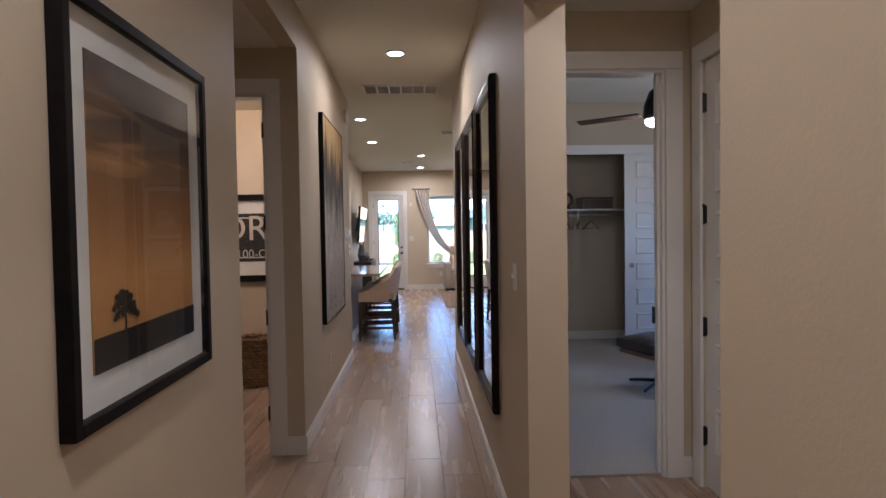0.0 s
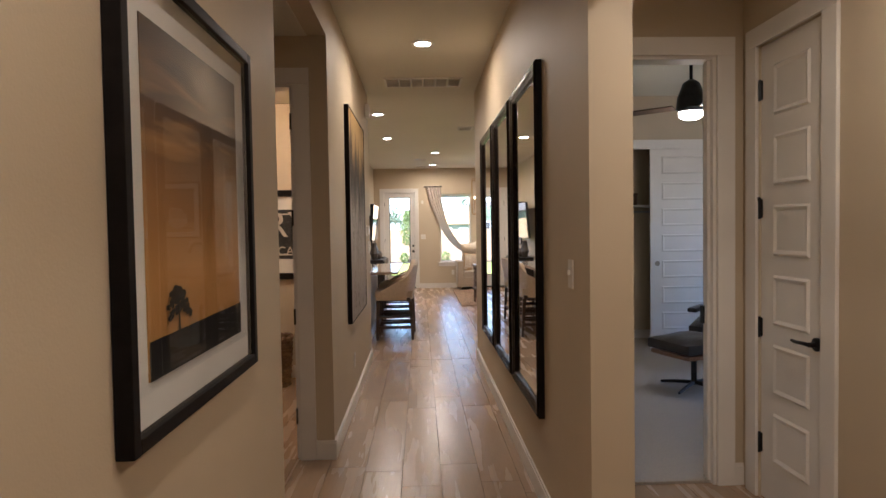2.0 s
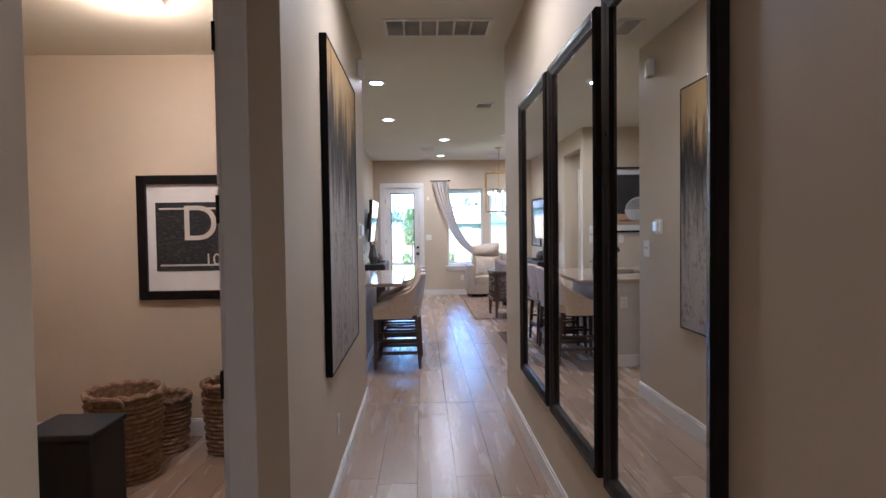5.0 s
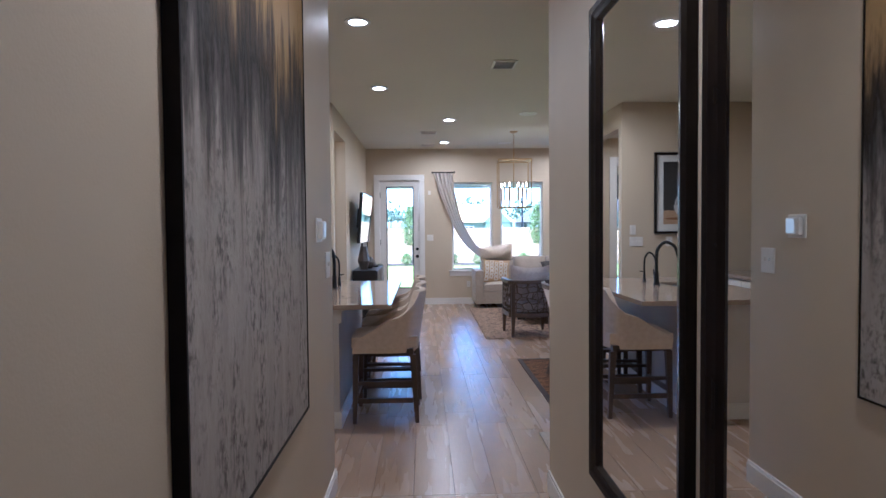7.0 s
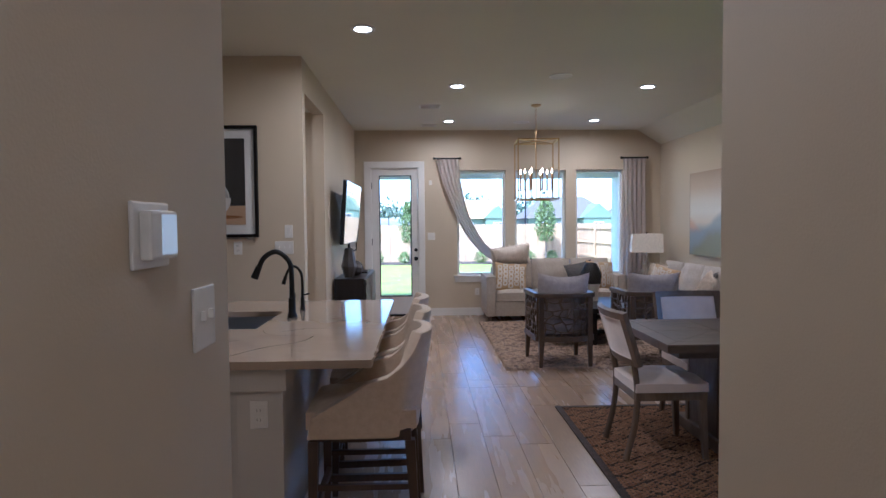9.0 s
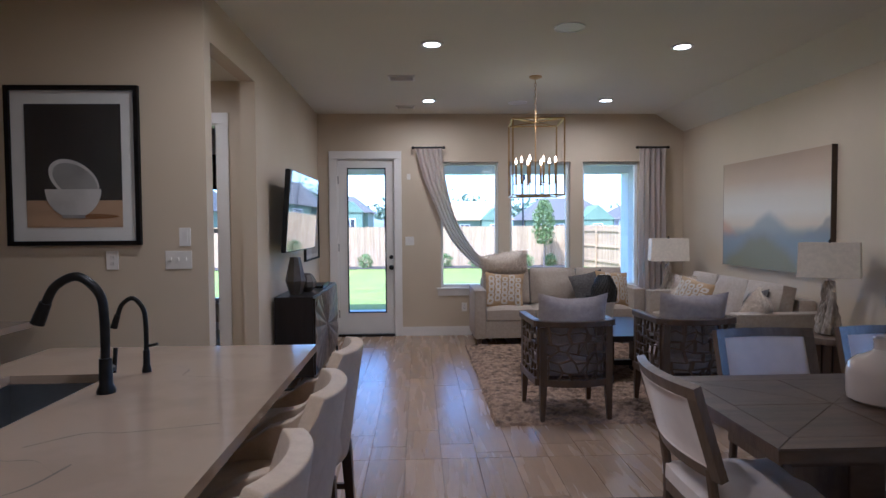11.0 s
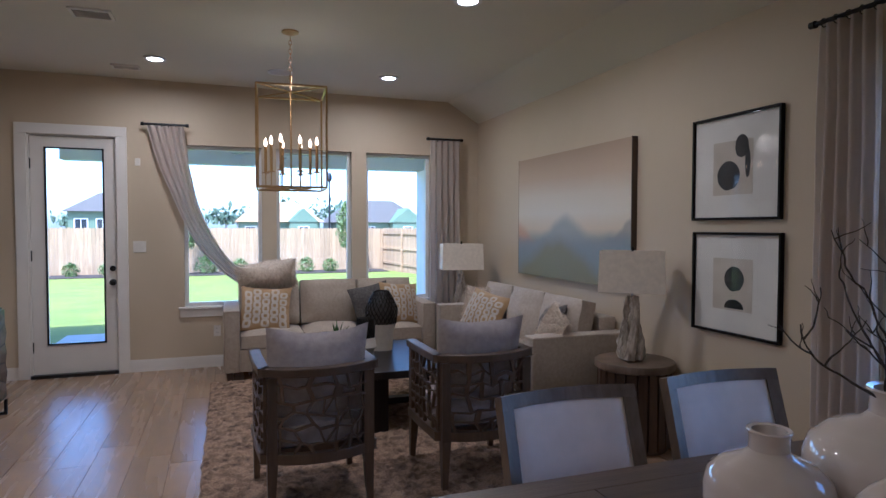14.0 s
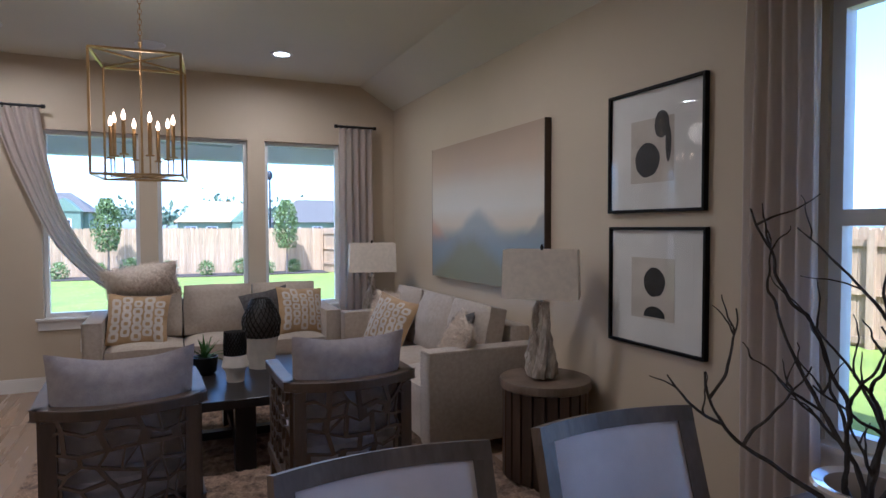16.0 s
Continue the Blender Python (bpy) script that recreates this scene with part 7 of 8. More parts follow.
for i in range(26):
    a, up_ = rng.uniform(0, 6.28), rng.uniform(0.15, 1.0)
    l = rng.uniform(0.12, 0.18)
    lb = bmesh.new()
    d = Vector((math.cos(a) * (1.1 - up_), math.sin(a) * (1.1 - up_), up_)).normalized()
    sd = d.cross(Vector((0, 0, 1))).normalized()
    rows = []
    for k in range(5):
        s_ = k / 4
        c = Vector((0, 0, 0.11)) + d * l * s_ + Vector((0, 0, -0.05 * s_ * s_ * (1 - up_)))
        wv = 0.013 * (1 - s_ ** 1.5) + 0.0008
        rows.append((lb.verts.new(c - sd * wv), lb.verts.new(c + Vector((0, 0, -0.004))), lb.verts.new(c + sd * wv)))
    for p, q in zip(rows, rows[1:]):
        lb.faces.new((p[0], p[1], q[1], q[0]))
        lb.faces.new((p[1], p[2], q[2], q[1]))
    part("leaf", lb, M["leaf"], pl)


def lattice_vase(x, y, body, top_profile, label):
    t = thing("lattice_vase", label, "vase", pose(x, y, TZ))
    if body:
        part("body", lathe(body, 28), M["creamcloth"], t, "pale matt lower body", True)
    b = bmesh.new()
    zs = [p[1] for p in top_profile]

    def rad(z):
        for (r0, z0), (r1, z1) in zip(top_profile, top_profile[1:]):
            if z0 <= z <= z1:
                return r0 + (r1 - r0) * (z - z0) / max(1e-6, z1 - z0)
        return top_profile[-1][0]
    for s in (-1, 1):
        for i in range(22):
            a0 = 2 * math.pi * i / 22
            pts = []
            for k in range(11):
                z = zs[0] + (zs[-1] - zs[0]) * k / 10
                a = a0 + s * k / 10 * 1.2
                pts.append((rad(z) * math.cos(a), rad(z) * math.sin(a), z))
            tube(b, pts, 0.0042, 4)
    part("lattice", b, M["black"], t, "black woven lattice")
    part("liner", lathe([(r * 0.93, z) for r, z in top_profile], 24, False), M["darkvase"], t, smooth=True)
    return t


lattice_vase(1.81, 12.58, [(0.055, 0), (0.06, 0.06), (0.085, 0.10), (0.07, 0.17)], [(0.066, 0.17), (0.07, 0.24), (0.066, 0.32)], "small black lattice vase with a pale base")
lattice_vase(2.02, 12.92, [(0.09, 0), (0.10, 0.15), (0.12, 0.22)], [(0.12, 0.22), (0.135, 0.34), (0.09, 0.44), (0.06, 0.49)], "large black woven lantern vase")

# ---- side tables and lamps ----
def side_table(x, y, r, h, label):
    t = thing("side_table", label, "side table", pose(x, y, 0))
    part("tabletop", lathe([(r * 0.97, h - 0.05), (r, h - 0.045), (r, h - 0.006), (r * 0.985, h)], 40), M["greywood"], t, smooth=True)
    n = 22
    me = mesh_of(boxes((-0.028, 0.028, -0.012, 0.012, 0.03, h - 0.05)), "stave", M["walnut"])
    for i in range(n):
        a = 360 * i / n
        share("stave", me, t, pose(r * 0.88 * math.cos(radians(a)), r * 0.88 * math.sin(radians(a)), 0, 0, 0, a + 90))
    part("core", lathe([(r * 0.84, 0.0), (r * 0.84, h - 0.052)], 28), M["walnut"], t)
    return t


def table_lamp(x, y, z, h0, w, d, sh, turn, seed, label):
    t = thing("table_lamp", label, "table lamp", pose(x, y, z))
    rng = random.Random(seed)
    for i in range(11):
        a = rng.uniform(0, 6.28)
        r0, r1 = rng.uniform(0.045, 0.085), rng.uniform(0.005, 0.03)
        top = h0 * rng.uniform(0.55, 0.96)
        pts = [Vector((r0 * math.cos(a), r0 * math.sin(a), 0.012)), Vector((r0 * 0.8 * math.cos(a + 0.4), r0 * 0.8 * math.sin(a + 0.4), top * 0.4)),
               Vector((r1 * 1.6 * math.cos(a + 0.9), r1 * 1.6 * math.sin(a + 0.9), top * 0.75)), Vector((r1 * math.cos(a + 1.3), r1 * math.sin(a + 1.3), top))]
        b = tube(bmesh.new(), smooth_line(pts, 6), rng.uniform(0.026, 0.042), 9, rng.uniform(0.014, 0.022))
        for v_ in b.verts:
            v_.co += Vector((noise.noise(v_.co * 26 + Vector((i, 0, 0))), noise.noise(v_.co * 26 + Vector((0, i, 0))), 0)) * 0.016
            v_.co.z = max(0.0, v_.co.z)
        part("driftwood", b, M["drift"], t, "bleached driftwood piece", True)
    part("stem", tube(bmesh.new(), [(0, 0, h0 * 0.7), (0, 0, h0 + sh * 0.6)], 0.008, 8), M["steel"], t)
    b = bmesh.new()
    loops = [[b.verts.new((sx * (w / 2 - o), sy * (d / 2 - o), z_)) for sx, sy in ((-1, -1), (1, -1), (1, 1), (-1, 1))] for o, z_ in ((0, h0), (0.008, h0 + sh), (0.012, h0 + sh), (0.004, h0))]
    for i in range(4):
        for k in range(4):
            b.faces.new((loops[i][k], loops[i][(k + 1) % 4], loops[(i + 1) % 4][(k + 1) % 4], loops[(i + 1) % 4][k]))
    quick(b).transform(pose(0, 0, 0, 0, 0, turn))
    part("shade", b, M["shade"], t, "box-shaped cream linen shade")
    part("finial", lathe([(0.008, h0 + sh * 0.6), (0.008, h0 + sh + 0.005), (0.012, h0 + sh + 0.012), (0.004, h0 + sh + 0.03)], 12), M["black"], t, smooth=True)
    return t


side_table(3.42, 11.43, 0.265, 0.585, "round drum side table with grooved dark wood sides")
table_lamp(3.40, 11.44, 0.585, 0.465, 0.43, 0.24, 0.278, -40, 5, "driftwood table lamp with a box shade on the side table")
side_table(3.31, 14.33, 0.20, 0.60, "small round drum side table in the corner")
table_lamp(3.265, 14.28, 0.60, 0.42, 0.46, 0.26, 0.285, -12, 9, "driftwood table lamp with a box shade in the corner")

# ---- pictures on the side wall ----
def landscape_paint():
    """Soft dusk sky over blurred blue mounds and a green slope, with a warm glow low on one side."""
    m = ramp_mat("landscape_paint", [(0.0, (0.155, 0.15, 0.075)), (0.2, (0.21, 0.20, 0.115)), (0.33, (0.36, 0.33, 0.27)), (0.40, (0.60, 0.50, 0.36)), (0.52, (0.64, 0.585, 0.49)), (0.66, (0.60, 0.53, 0.43)), (0.80, (0.49, 0.375, 0.265)), (1.0, (0.37, 0.27, 0.18))],
                 span=(-0.575, 0.575), warp=0.10, wscale=1.3, rough=0.45)
    nt = m.node_tree
    p = nt.nodes["Principled BSDF"]
    sky_c = p.inputs["Base Color"].links[0].from_socket
    tc, sep, no = nt.nodes.new("ShaderNodeTexCoord"), nt.nodes.new("ShaderNodeSeparateXYZ"), nt.nodes.new("ShaderNodeTexNoise")
    nt.links.new(tc.outputs["Object"], sep.inputs[0])
    nt.links.new(tc.outputs["Object"], no.inputs["Vector"])
    no.inputs["Scale"].default_value = 5

    def calc(op, u, v=0.0, w=0.0):
        n = nt.nodes.new("ShaderNodeMath")
        n.operation = op
        for s_, k in zip(n.inputs, (u, v, w)):
            if isinstance(k, (int, float)):
                s_.default_value = k
            else:
                nt.links.new(k, s_)
        return n.outputs[0]

    def mound(x0, z0, wide, high):
        q = calc("MULTIPLY", calc("SUBTRACT", sep.outputs[0], x0), 1 / wide)
        return calc("ADD", calc("MULTIPLY", calc("EXPONENT", calc("MULTIPLY", calc("MULTIPLY", q, q), -1)), high), z0)

    def soft(edge, blur):
        n = nt.nodes.new("ShaderNodeMapRange")
        n.interpolation_type = "SMOOTHSTEP"
        n.inputs[1].default_value, n.inputs[2].default_value = -blur, blur
        wob = calc("MULTIPLY", calc("SUBTRACT", no.outputs[0], 0.5), 0.10)
        nt.links.new(calc("ADD", calc("SUBTRACT", edge, sep.outputs[2]), wob), n.inputs[0])
        return n.outputs[0]

    def over(f, col, under):
        n = nt.nodes.new("ShaderNodeMix")
        n.data_type = "RGBA"
        nt.links.new(f, n.inputs["Factor"])
        nt.links.new(under, n.inputs["A"])
        n.inputs["B"].default_value = (*col, 1)
        return n.outputs["Result"]

    c = over(calc("MULTIPLY", soft(mound(-0.95, -0.34, 0.35, 0.26), 0.07), 0.75), (0.50, 0.27, 0.15), sky_c)
    c = over(calc("MULTIPLY", soft(mound(0.98, -0.22, 0.22, 0.20), 0.03), 0.7), (0.23, 0.215, 0.215), c)
    c = over(calc("MULTIPLY", soft(mound(-0.02, -0.24, 0.34, 0.22), 0.07), 0.8), (0.25, 0.275, 0.30), c)
    c = over(calc("MULTIPLY", soft(mound(0.75, -0.26, 0.4, 0.10), 0.06), 0.8), (0.21, 0.25, 0.285), c)
    c = over(calc("MULTIPLY", soft(mound(-0.15, -0.62, 0.62, 0.40), 0.10), 0.85), (0.215, 0.20, 0.105), c)
    nt.links.new(c, p.inputs["Base Color"])
    return m


M["haze"] = landscape_paint()
ls = thing("landscape_painting", "wide hazy landscape canvas above the sofa", "painting", pose(RX - 0.001, 12.735, 1.59, 0, 0, -90))
part("canvas", boxes((-0.925, 0.925, -0.05, -0.004, -0.575, 0.575)), M["haze"], ls)
for s in (-1, 1):
    part("edge", boxes((s * 0.929 - 0.003, s * 0.929 + 0.003, -0.05, 0, -0.578, 0.578)), M["walnut"], ls, "dark edge strip")


def ink_art(shapes):
    def art(t, hw, hh):
        part("paper", boxes((-hw * 0.62, hw * 0.50, -0.0135, -0.0125, -hh * 0.66, hh * 0.62)), M["paper"], t, "off-white paper sheet")
        for i, (cx, cz, rx, rz, cut) in enumerate(shapes):
            n = 40
            c = []
            for k in range(n):
                a = 2 * math.pi * k / n
                w_ = 1 + 0.05 * noise.noise(Vector((math.cos(a) * 2, math.sin(a) * 2, i * 5)))
                c.append((cx + rx * w_ * math.cos(a), max(cz - cut, cz + rz * w_ * math.sin(a))))
            part("ink_shape", flat(c, -0.015), M["ink"], t, "brushed black ink shape")
    return art


framed("ink_print", "black-framed ink print with two black circles", pose(RX - 0.001, 10.868, 1.852, 0, 0, -90), 0.675, 0.64, 0.016, 0.03, 0.05, ink_art([(-0.045, -0.05, 0.088, 0.088, 1), (0.055, 0.12, 0.05, 0.068, 1), (0.10, 0.02, 0.02, 0.09, 1)]))
framed("ink_print", "black-framed ink print with stacked black shapes", pose(RX - 0.001, 10.855, 1.145, 0, 0, -90), 0.675, 0.625, 0.016, 0.03, 0.05, ink_art([(0.0, 0.03, 0.075, 0.075, 1), (0.0, -0.15, 0.075, 0.055, 0.0)]))

# ---- chandelier ----
ch = thing("lantern_chandelier", "brass open-cage lantern chandelier with eight lit candle bulbs", "chandelier", pose(1.283, 12.82, 0, 0, 0, -4))
S, ZT, ZB = 0.25, 2.52, 1.78
part("canopy", lathe([(0.065, H), (0.065, H - 0.012), (0.02, H - 0.03)], 28), M["brass"], ch, smooth=True)
b = bmesh.new()
z = H - 0.03
k = 0
while z > ZT + 0.10:
    pts = []
    for i in range(13):
        a = 2 * math.pi * i / 12
        u, v_ = 0.011 * math.cos(a), 0.021 * math.sin(a)
        pts.append((u if k % 2 else 0, 0 if k % 2 else u, z - 0.021 + v_))
    tube(b, pts, 0.0025, 5, cap=False)
    z -= 0.033
    k += 1
part("chain", b, M["brass"], ch)
part("stem", tube(bmesh.new(), [(0, 0, ZT + 0.12), (0, 0, ZB)], 0.007, 8), M["brass"], ch, smooth=True)
r = 0.007
for zz, nm in ((ZT, "top_frame"), (ZB, "bottom_frame")):
    b = boxes((-S, S, -S - r, -S + r, zz - r, zz + r), (-S, S, S - r, S + r, zz - r, zz + r), (-S - r, -S + r, -S + r, S - r, zz - r, zz + r), (S - r, S + r, -S + r, S - r, zz - r, zz + r))
    tube(b, [(-S, -S, zz), (S, S, zz)], 0.006, 6)
    tube(b, [(-S, S, zz), (S, -S, zz)], 0.006, 6)
    part(nm, b, M["brass"], ch)
for sx in (-1, 1):
    for sy in (-1, 1):
        part("upright", boxes((sx * S - r, sx * S + r, sy * S - r, sy * S + r, ZB + r, ZT - r)), M["brass"], ch)
for i in range(8):
    a = 2 * math.pi * (i + 0.5) / 8
    rr = 0.205 if i % 2 else 0.16
    x, y = rr * math.cos(a), rr * math.sin(a)
    b = tube(bmesh.new(), [(x * 0.2, y * 0.2, ZB + 0.005), (x, y, ZB + 0.005), (x, y, ZB + 0.13)], 0.005, 6)
    b2 = lathe([(0.026, 0), (0.026, 0.008), (0.012, 0.010)], 16)
    b2.transform(Matrix.Translation((x, y, ZB + 0.12)))
    arm = part("arm", b, M["brass"], ch)
    part("drip_pan", b2, M["brass"], arm)
    b = tube(bmesh.new(), [(x, y, ZB + 0.13), (x, y, ZB + 0.33)], 0.0115, 10)
    part("candle_sleeve", b, M["brass"], arm, smooth=True)
    b = lathe([(0.007, 0), (0.013, 0.020), (0.010, 0.040), (0.001, 0.066)], 12)
    b.transform(Matrix.Translation((x, y, ZB + 0.33)))
    part("bulb", b, M["flame"], arm, "glowing flame bulb", True)
lamp("chandelier_lamp", "POINT", (1.283, 12.82, ZT - 0.16), 0.6, (1.0, 0.72, 0.42), 0.10)

# ---- dining ----
RT = 0.012
dt = thing("dining_table", "dark wood dining table with inlaid diagonal planks", "dining table", pose(0, 0, RT))
DX0, DX1, DY0, DY1, DZ = 1.25, 3.10, 8.57, 9.52, 0.745
part("top_core", boxes((DX0, DX1, DY0, DY1, DZ - 0.05, DZ - 0.006)), M["tablewood"], dt)
bw_ = 0.10
bdr = [((DX0, DY0), (DX0 + bw_, DY0 + bw_), (DX0 + bw_, DY1 - bw_), (DX0, DY1)), ((DX1, DY0), (DX1, DY1), (DX1 - bw_, DY1 - bw_), (DX1 - bw_, DY0 + bw_)),
       ((DX0, DY0), (DX1, DY0), (DX1 - bw_, DY0 + bw_), (DX0 + bw_, DY0 + bw_)), ((DX0 + bw_, DY1 - bw_), (DX1 - bw_, DY1 - bw_), (DX1, DY1), (DX0, DY1))]
xa, xb, ya, yb = DX0 + bw_, DX1 - bw_, DY0 + bw_, DY1 - bw_
ym_ = (ya + yb) / 2
k3 = [xa + (xb - xa) * i / 4 for i in range(5)]
for i in range(4):
    l, r_ = k3[i], k3[i + 1]
    if i % 2 == 0:
        bdr += [((l, ya), (r_, ym_), (l, ym_)), ((l, ya), (r_, ya), (r_, ym_)), ((l, ym_), (r_, ym_), (l, yb)), ((r_, ym_), (r_, yb), (l, yb))]
    else:
        bdr += [((l, ym_), (l, ya), (r_, ya)), ((l, ym_), (r_, ya), (r_, ym_)), ((l, ym_), (r_, yb), (l, yb)), ((l, ym_), (r_, ym_), (r_, yb))]
for poly in bdr:
    c = Vector((sum(p[0] for p in poly) / len(poly), sum(p[1] for p in poly) / len(poly)))
    b = bmesh.new()
    lo = [b.verts.new((*(Vector(p) + (c - Vector(p)).normalized() * 0.0012), DZ - 0.0055)) for p in poly]
    hi = [b.verts.new((*(Vector(p) + (c - Vector(p)).normalized() * 0.0035), DZ)) for p in poly]
    b.faces.new(hi)
    for i in range(len(poly)):
        b.faces.new((lo[i], lo[(i + 1) % len(poly)], hi[(i + 1) % len(poly)], hi[i]))
    part("plank", quick(b), M["tablewood"], dt)
part("apron", boxes((DX0 + 0.12, DX1 - 0.12, DY0 + 0.12, DY1 - 0.12, DZ - 0.11, DZ - 0.051)), M["tablewood"], dt)
for x in (DX0 + 0.5, DX1 - 0.5):
    b = bmesh.new()
    box(b, x - 0.07, x + 0.07, 8.83, 9.26, 0.08, DZ - 0.11, 0.01)
    part("pedestal", b, M["tablewood"], dt)
    b = bmesh.new()
    box(b, x - 0.09, x + 0.09, 8.67, 9.42, 0.0, 0.08, 0.012)
    part("foot", b, M["tablewood"], dt)
part("stretcher", boxes((DX0 + 0.571, DX1 - 0.571, 9.0, 9.08, 0.18, 0.28)), M["tablewood"], dt)


def dining_chair(m, seed=0):
    """Faces -y; its back is at +y."""
    t = thing("dining_chair", "grey-wood dining chair with padded pale seat and back panel", "chair", m, "chairs round the dining table")
    b = cushion(0.47, 0.46, 0.075, 0.03, seed=seed)
    b.transform(Matrix.Translation((0, -0.01, 0.415)))
    part("seat", b, M["velvet"], t, smooth=True)
    part("seat_frame", boxes((-0.225, 0.225, -0.23, 0.215, 0.37, 0.42)), M["greywood"], t)

    def bk(u, v):
        x = (u - 0.5) * 0.535
        return Vector((x, 0.215 + 0.10 * v + 0.045 * (1 - (2 * (u - 0.5)) ** 2), 0.585 + 0.33 * v))

    def edge(u0, u1, v0, v1, th_):
        return curve_panel(lambda u, v: bk(u0 + (u1 - u0) * u, v0 + (v1 - v0) * v), 10, 3, th_)
    for u0, u1, v0, v1 in ((0, 1, 0, 0.13), (0, 1, 0.87, 1), (0, 0.085, 0.13, 0.87), (0.915, 1, 0.13, 0.87)):
        part("back_frame", edge(u0, u1, v0, v1, 0.034), M["greywood"], t)

    def pad(u, v):
        uu, vv = 0.085 + 0.83 * u, 0.13 + 0.74 * v
        p = bk(uu, vv)
        k = (max(0, 1 - (2 * u - 1) ** 4) * max(0, 1 - (2 * v - 1) ** 4)) ** 0.5
        return p + Vector((0, -0.016 * k, 0.004 * k))
    part("back_pad", curve_panel(pad, 14, 10, 0.025), M["velvet"], t, "padded pale velvet panel", True)
    bb = bmesh.new()
    for uv in ([(0.09, 0.14), (0.91, 0.14)], [(0.91, 0.14), (0.91, 0.86)], [(0.91, 0.86), (0.09, 0.86)], [(0.09, 0.86), (0.09, 0.14)]):
        tube(bb, [bk(uv[0][0] + (uv[1][0] - uv[0][0]) * i / 10, uv[0][1] + (uv[1][1] - uv[0][1]) * i / 10) + Vector((0, -0.006, 0)) for i in range(11)], 0.0065, 6)
    part("piping", bb, M["velvet"], t, smooth=True)
    for s in (-1, 1):
        part("leg", taper(bmesh.new(), (s * 0.20, -0.205, 0.37), (s * 0.215, -0.225, 0.0), 0.045, 0.03), M["greywood"], t)
        b = bmesh.new()
        tube(b, smooth_line([(s * 0.205, 0.27, 0.0), (s * 0.205, 0.215, 0.22), (s * 0.205, 0.20, 0.42), (s * 0.21, 0.225, 0.62)], 5), 0.021, 8, 0.019)
        part("leg", b, M["greywood"], t, smooth=True)
    return t


dc = dining_chair(pose(1.895, 9.475, RT, 0, 0, 0.5))
copy_thing(dc, pose(2.565, 9.50, RT, 0, 0, -1))
copy_thing(dc, pose(1.33, 8.94, RT, 0, 0, 90))

def bottle(name, x, y, r, h, nr, label):
    t = thing(name, label, "vase", pose(x, y, RT + DZ))
    p = [(r * 0.86, 0.0), (r * 0.97, h * 0.05), (r, h * 0.15), (r, h * 0.48), (r * 0.93, h * 0.60), (r * 0.72, h * 0.70), (nr * 1.25, h * 0.77), (nr, h * 0.82), (nr * 0.98, h * 0.94), (nr * 1.12, h * 0.985), (nr * 1.08, h), (nr * 0.85, h * 0.99), (nr * 0.8, h * 0.8)]
    part("body", lathe(p[:8], 44, False), M["ceramic"], t, smooth=True)
    part("neck", lathe(p[7:], 44, False), M["ceramic"], t, smooth=True)
    return t


bottle("ceramic_vase", 2.315, 8.98, 0.20, 0.345, 0.062, "large glossy cream ceramic vase holding branches")
bottle("ceramic_vase", 1.985, 9.05, 0.14, 0.262, 0.044, "small glossy cream ceramic vase on the table")
bottle("ceramic_vase", 2.05, 8.765, 0.115, 0.30, 0.046, "small glossy cream ceramic vase on the table")
br = thing("branches", "bare dark twisted branches in the cream vase", "branches", pose(2.315, 8.98, RT + DZ + 0.05))
rng = random.Random(77)


def twig(start, d, length, r, depth):
    pts = [Vector(start)]
    n = 7
    dd = Vector(d).normalized()
    for i in range(n):
        dd = (dd + Vector((rng.uniform(-0.34, 0.34), rng.uniform(-0.34, 0.34), rng.uniform(-0.2, 0.26)))).normalized()
        pts.append(pts[-1] + dd * length / n)
    b = tube(bmesh.new(), smooth_line(pts, 4), r, 6, r * 0.42)
    for v_ in b.verts:
        v_.co += Vector((noise.noise(v_.co * 60), noise.noise(v_.co * 60 + Vector((9, 0, 0))), 0)) * r * 0.5
    part("twig", b, M["twig"], br, smooth=True)
    if depth:
        for i in range(2 if depth == 1 else 3):
            k = rng.randint(2, n)
            side = Vector((rng.uniform(-1, 1), rng.uniform(-1, 1), rng.uniform(-0.1, 0.8)))
            twig(pts[k], (dd + side * 1.1).normalized(), length * rng.uniform(0.34, 0.55), r * 0.6, depth - 1)


for d, l in (((-0.62, 0.12, 0.72), 0.72), ((-0.95, 0.15, 0.30), 0.62), ((-0.1, 0.0, 1.0), 0.85), ((0.35, -0.15, 0.9), 0.80), ((0.25, 0.3, 0.95), 0.7), ((-0.35, -0.25, 0.8), 0.5)):
    sx = Vector(d)
    b = tube(bmesh.new(), [(0, 0, 0.0), (sx.x * 0.03, sx.y * 0.03, 0.27)], 0.0046, 6)
    part("twig", b, M["twig"], br, smooth=True)
    twig((sx.x * 0.03, sx.y * 0.03, 0.26), d, l * 0.44, 0.0046, 2)

# ---- rugs ----
rg = thing("shag_rug", "cream and brown hand-knotted shag rug under the seating", "rug", pose(1.95, 12.585, 0.0))
RW, RD = 2.60, 2.98
b = bmesh.new()
nx, ny = 200, 220
g = []
for i in range(nx + 1):
    row = []
    for j in range(ny + 1):
        x, y = (i / nx - 0.5) * RW, (j / ny - 0.5) * RD
        e = min(i, nx - i, j, ny - j)
        p = Vector((x, y, 0))
        wob = 0.02 * noise.noise(p * 9) if e == 0 else 0
        z = 0.002 if e == 0 else 0.010 + 0.020 * max(0, 0.5 + noise.noise(p * 30)) + 0.008 * noise.noise(p * 11)
        row.append(b.verts.new((x + wob, y + wob, z)))
    g.append(row)
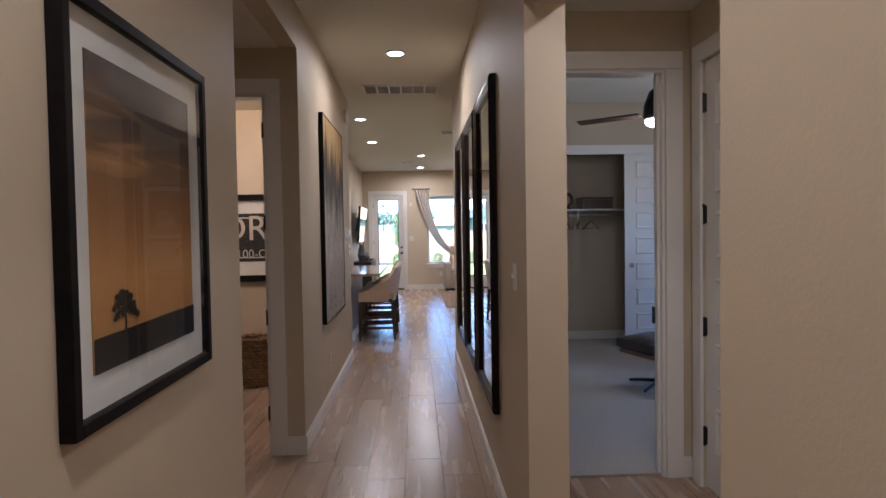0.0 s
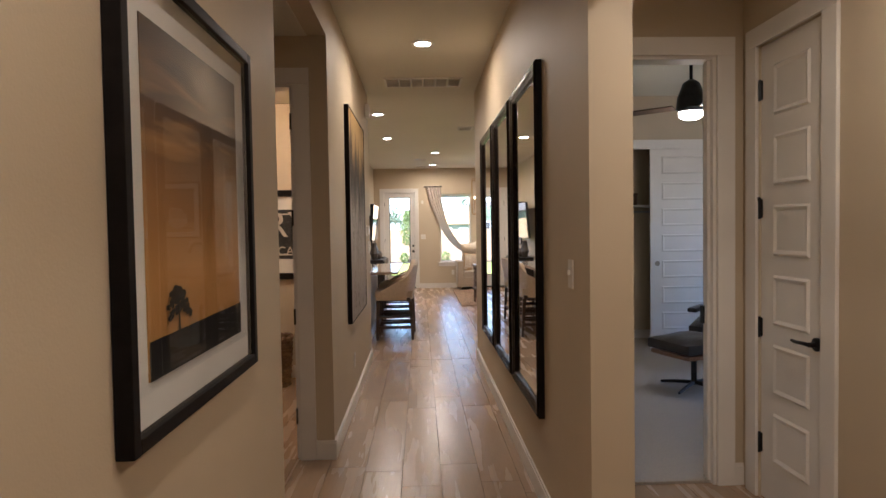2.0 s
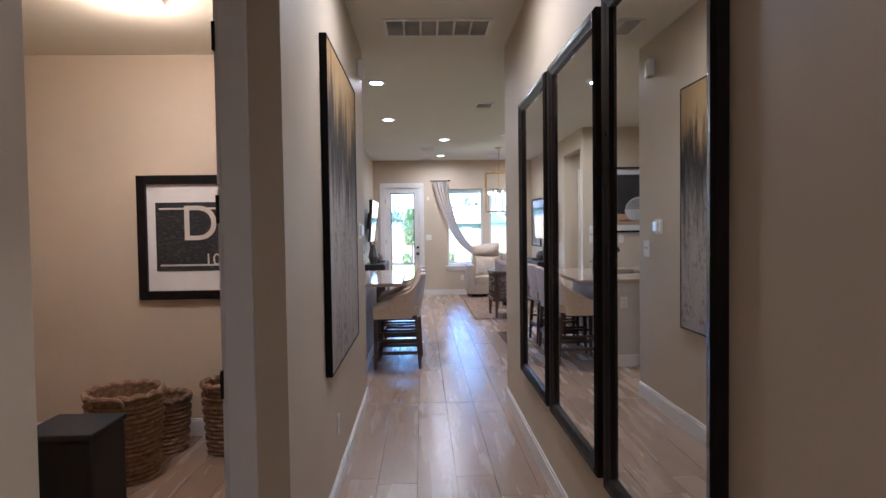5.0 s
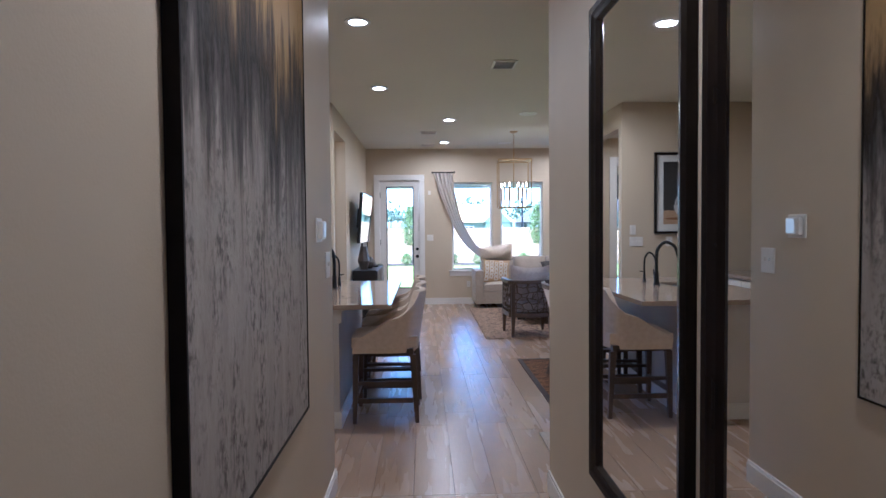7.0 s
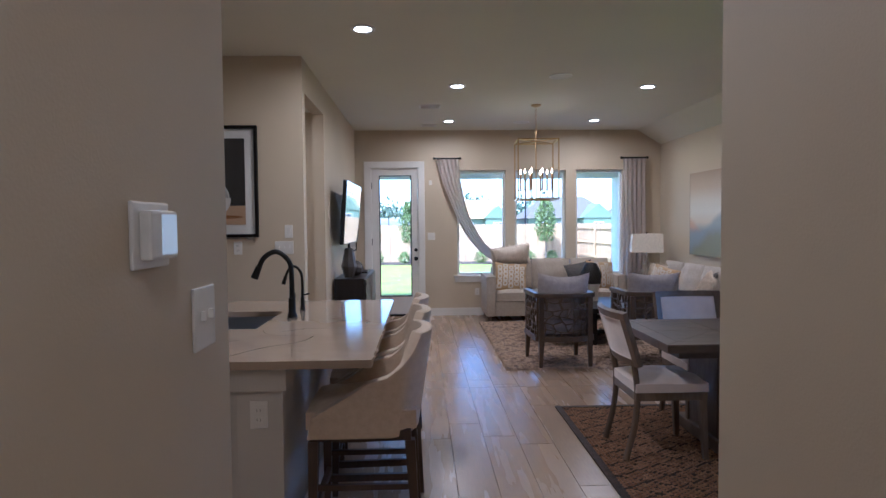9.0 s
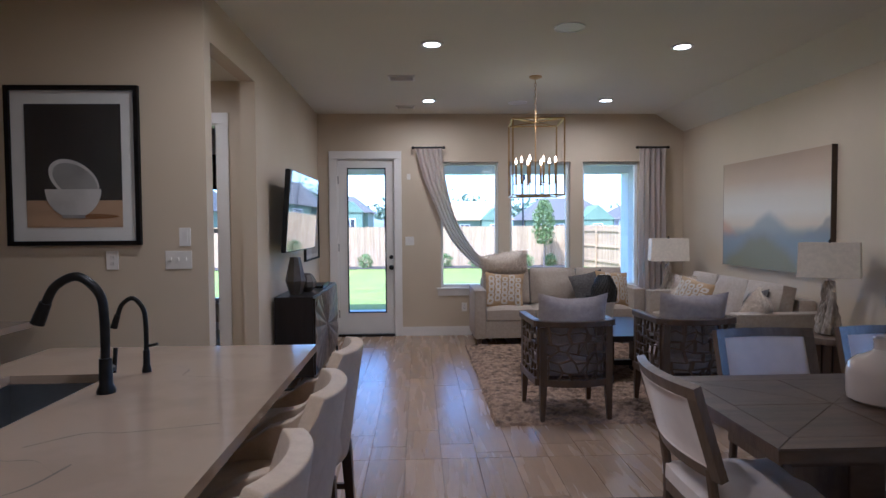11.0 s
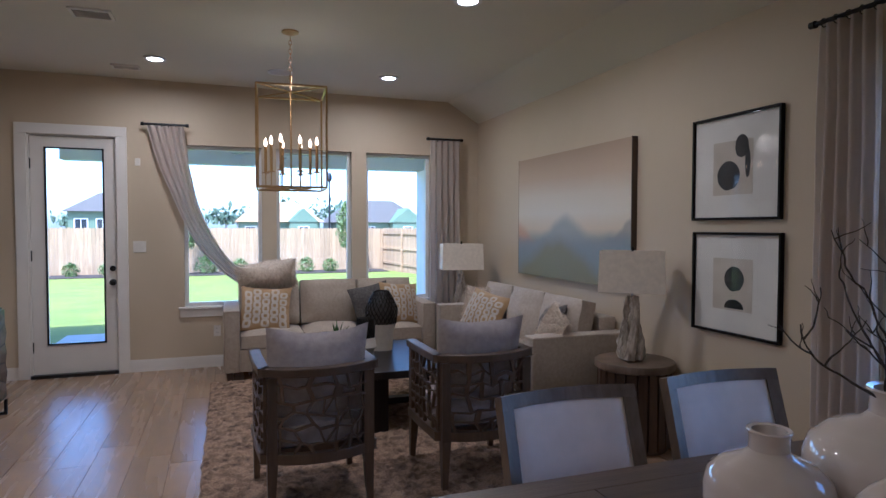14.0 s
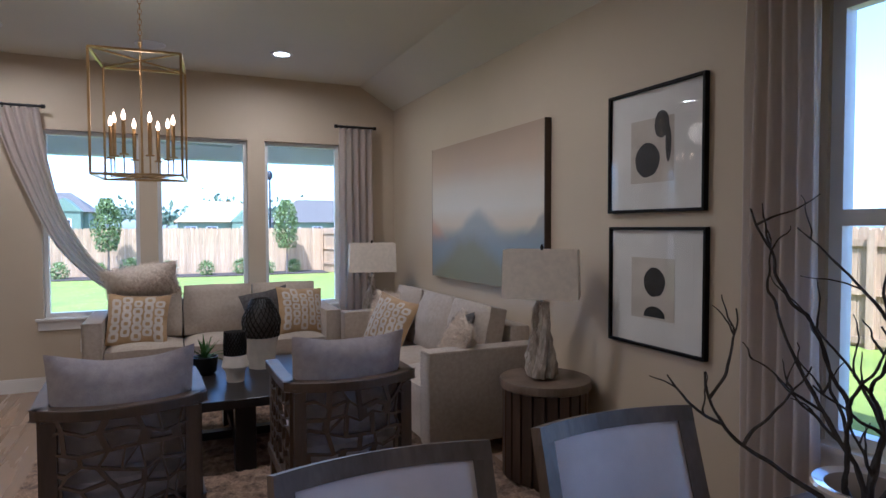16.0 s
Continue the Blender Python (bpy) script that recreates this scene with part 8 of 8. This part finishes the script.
for i in range(nx):
    for j in range(ny):
        b.faces.new((g[i][j], g[i + 1][j], g[i + 1][j + 1], g[i][j + 1]))
tagged(part("shag_surface", b, M["rugcream"], rg, smooth=True), kind="stuff")
jr = thing("braided_rug", "rust and black braided jute rug under the dining table", "rug", pose(2.13, 8.94, 0.0))
JW, JD = 2.52, 1.86
part("backing", boxes((-JW / 2, JW / 2, -JD / 2, JD / 2, 0.0005, 0.005)), M["jutedark"], jr)
part("border", boxes((-JW / 2, -JW / 2 + 0.045, -JD / 2, JD / 2, 0.0051, 0.011), (JW / 2 - 0.045, JW / 2, -JD / 2, JD / 2, 0.0051, 0.011), (-JW / 2 + 0.045, JW / 2 - 0.045, -JD / 2, -JD / 2 + 0.045, 0.0051, 0.011), (-JW / 2 + 0.045, JW / 2 - 0.045, JD / 2 - 0.045, JD / 2, 0.0051, 0.011)), M["jutedark"], jr, "black woven border")
vs, fs, vd, fd = [], [], [], []
step = 0.024
x = -JW / 2 + 0.05
ci = 0
while x < JW / 2 - 0.06:
    y = -JD / 2 + 0.05
    cj = 0
    while y < JD / 2 - 0.06:
        dia = (abs(((x + 9) % 0.30) - 0.15) + abs(((y + 9) % 0.16) - 0.08) * 1.87)
        dk = abs(dia - 0.15) < 0.013 or dia < 0.022
        s = 1 if (ci + cj) % 2 else -1
        V, F = (vd, fd) if dk else (vs, fs)
        k = len(V)
        c = Vector((x + step / 2, y + step / 2, 0))
        for px, py, pz in ((-0.017, -0.006 * s - 0.006, 0.005), (0.013, 0.006 * s - 0.006, 0.005), (0.017, 0.006 * s + 0.006, 0.005), (-0.013, -0.006 * s + 0.006, 0.005), (-0.004, -0.001 * s, 0.0125), (0.004, 0.001 * s, 0.0125)):
            V.append((c.x + px * 0.78, c.y + py, pz))
        F += [(k, k + 1, k + 5, k + 4), (k + 1, k + 2, k + 5), (k + 2, k + 3, k + 4, k + 5), (k + 3, k, k + 4)]
        y += step * 0.72
        cj += 1
    x += step
    ci += 1
for nm, V, F, mt in (("braid", vs, fs, M["jute"]), ("dark_braid", vd, fd, M["jutedark"])):
    me = bpy.data.meshes.new(nm)
    me.from_pydata(V, [], F)
    me.materials.append(mt)
    o = new(nm, me)
    o.parent = jr
    tagged(o, kind="stuff")

# ---- floor planks ----
PW, PL = 0.229, 1.52
plank_floor = bpy.data.objects["floor"]


def plank_mesh(w, l):
    bm = bmesh.new()
    v = [bm.verts.new(p) for p in ((0, 0, -0.003), (w, 0, -0.003), (w, l, -0.003), (0, l, -0.003),
                                   (0.0015, 0.0015, 0), (w - 0.0015, 0.0015, 0), (w - 0.0015, l - 0.0015, 0), (0.0015, l - 0.0015, 0))]
    for f in ((4, 5, 6, 7), (0, 1, 5, 4), (1, 2, 6, 5), (2, 3, 7, 6), (3, 0, 4, 7)):
        bm.faces.new([v[i] for i in f])
    return bm


full = mesh_of(plank_mesh(PW - 0.0012, PL - 0.0012), "plank", M["plank"])
rest = bmesh.new()
rng = random.Random(5)
near_planks = 0
starts = {}
for x0, x1, y0, y1 in ROOMS:
    i0, i1 = math.floor(x0 / PW), math.ceil(x1 / PW)
    for i in range(i0, i1):
        a0, a1 = max(x0, i * PW), min(x1, (i + 1) * PW)
        if a1 - a0 < 0.01:
            continue
        if i not in starts:
            starts[i] = rng.uniform(0, PL)
        y = y0 - (y0 + starts[i]) % PL
        while y < y1:
            b0, b1 = max(y, y0), min(y + PL, y1)
            if b1 - b0 > PL - 0.001 and a1 - a0 > PW - 0.001 and near_planks < 300 and -1.6 < a0 < 2.4:
                share("plank", full, plank_floor, Matrix.Translation((a0, b0, 0)))
                near_planks += 1
            elif b1 - b0 > 0.01:
                b = plank_mesh(a1 - a0 - 0.0012, b1 - b0 - 0.0012)
                me = bpy.data.meshes.new("tmp")
                b.transform(Matrix.Translation((a0, b0, 0)))
                b.to_mesh(me)
                b.free()
                rest.from_mesh(me)
                bpy.data.meshes.remove(me)
            y += PL
pm = M["plank"].copy()
far = part("plank_field", rest, pm, plank_floor)
tagged(far, kind="stuff")
for n in pm.node_tree.nodes:
    if n.bl_idname == "ShaderNodeObjectInfo":
        geo = pm.node_tree.nodes.new("ShaderNodeNewGeometry")
        for l in list(pm.node_tree.links):
            if l.from_node == n:
                pm.node_tree.links.new(geo.outputs["Random Per Island"], l.to_socket)
        break
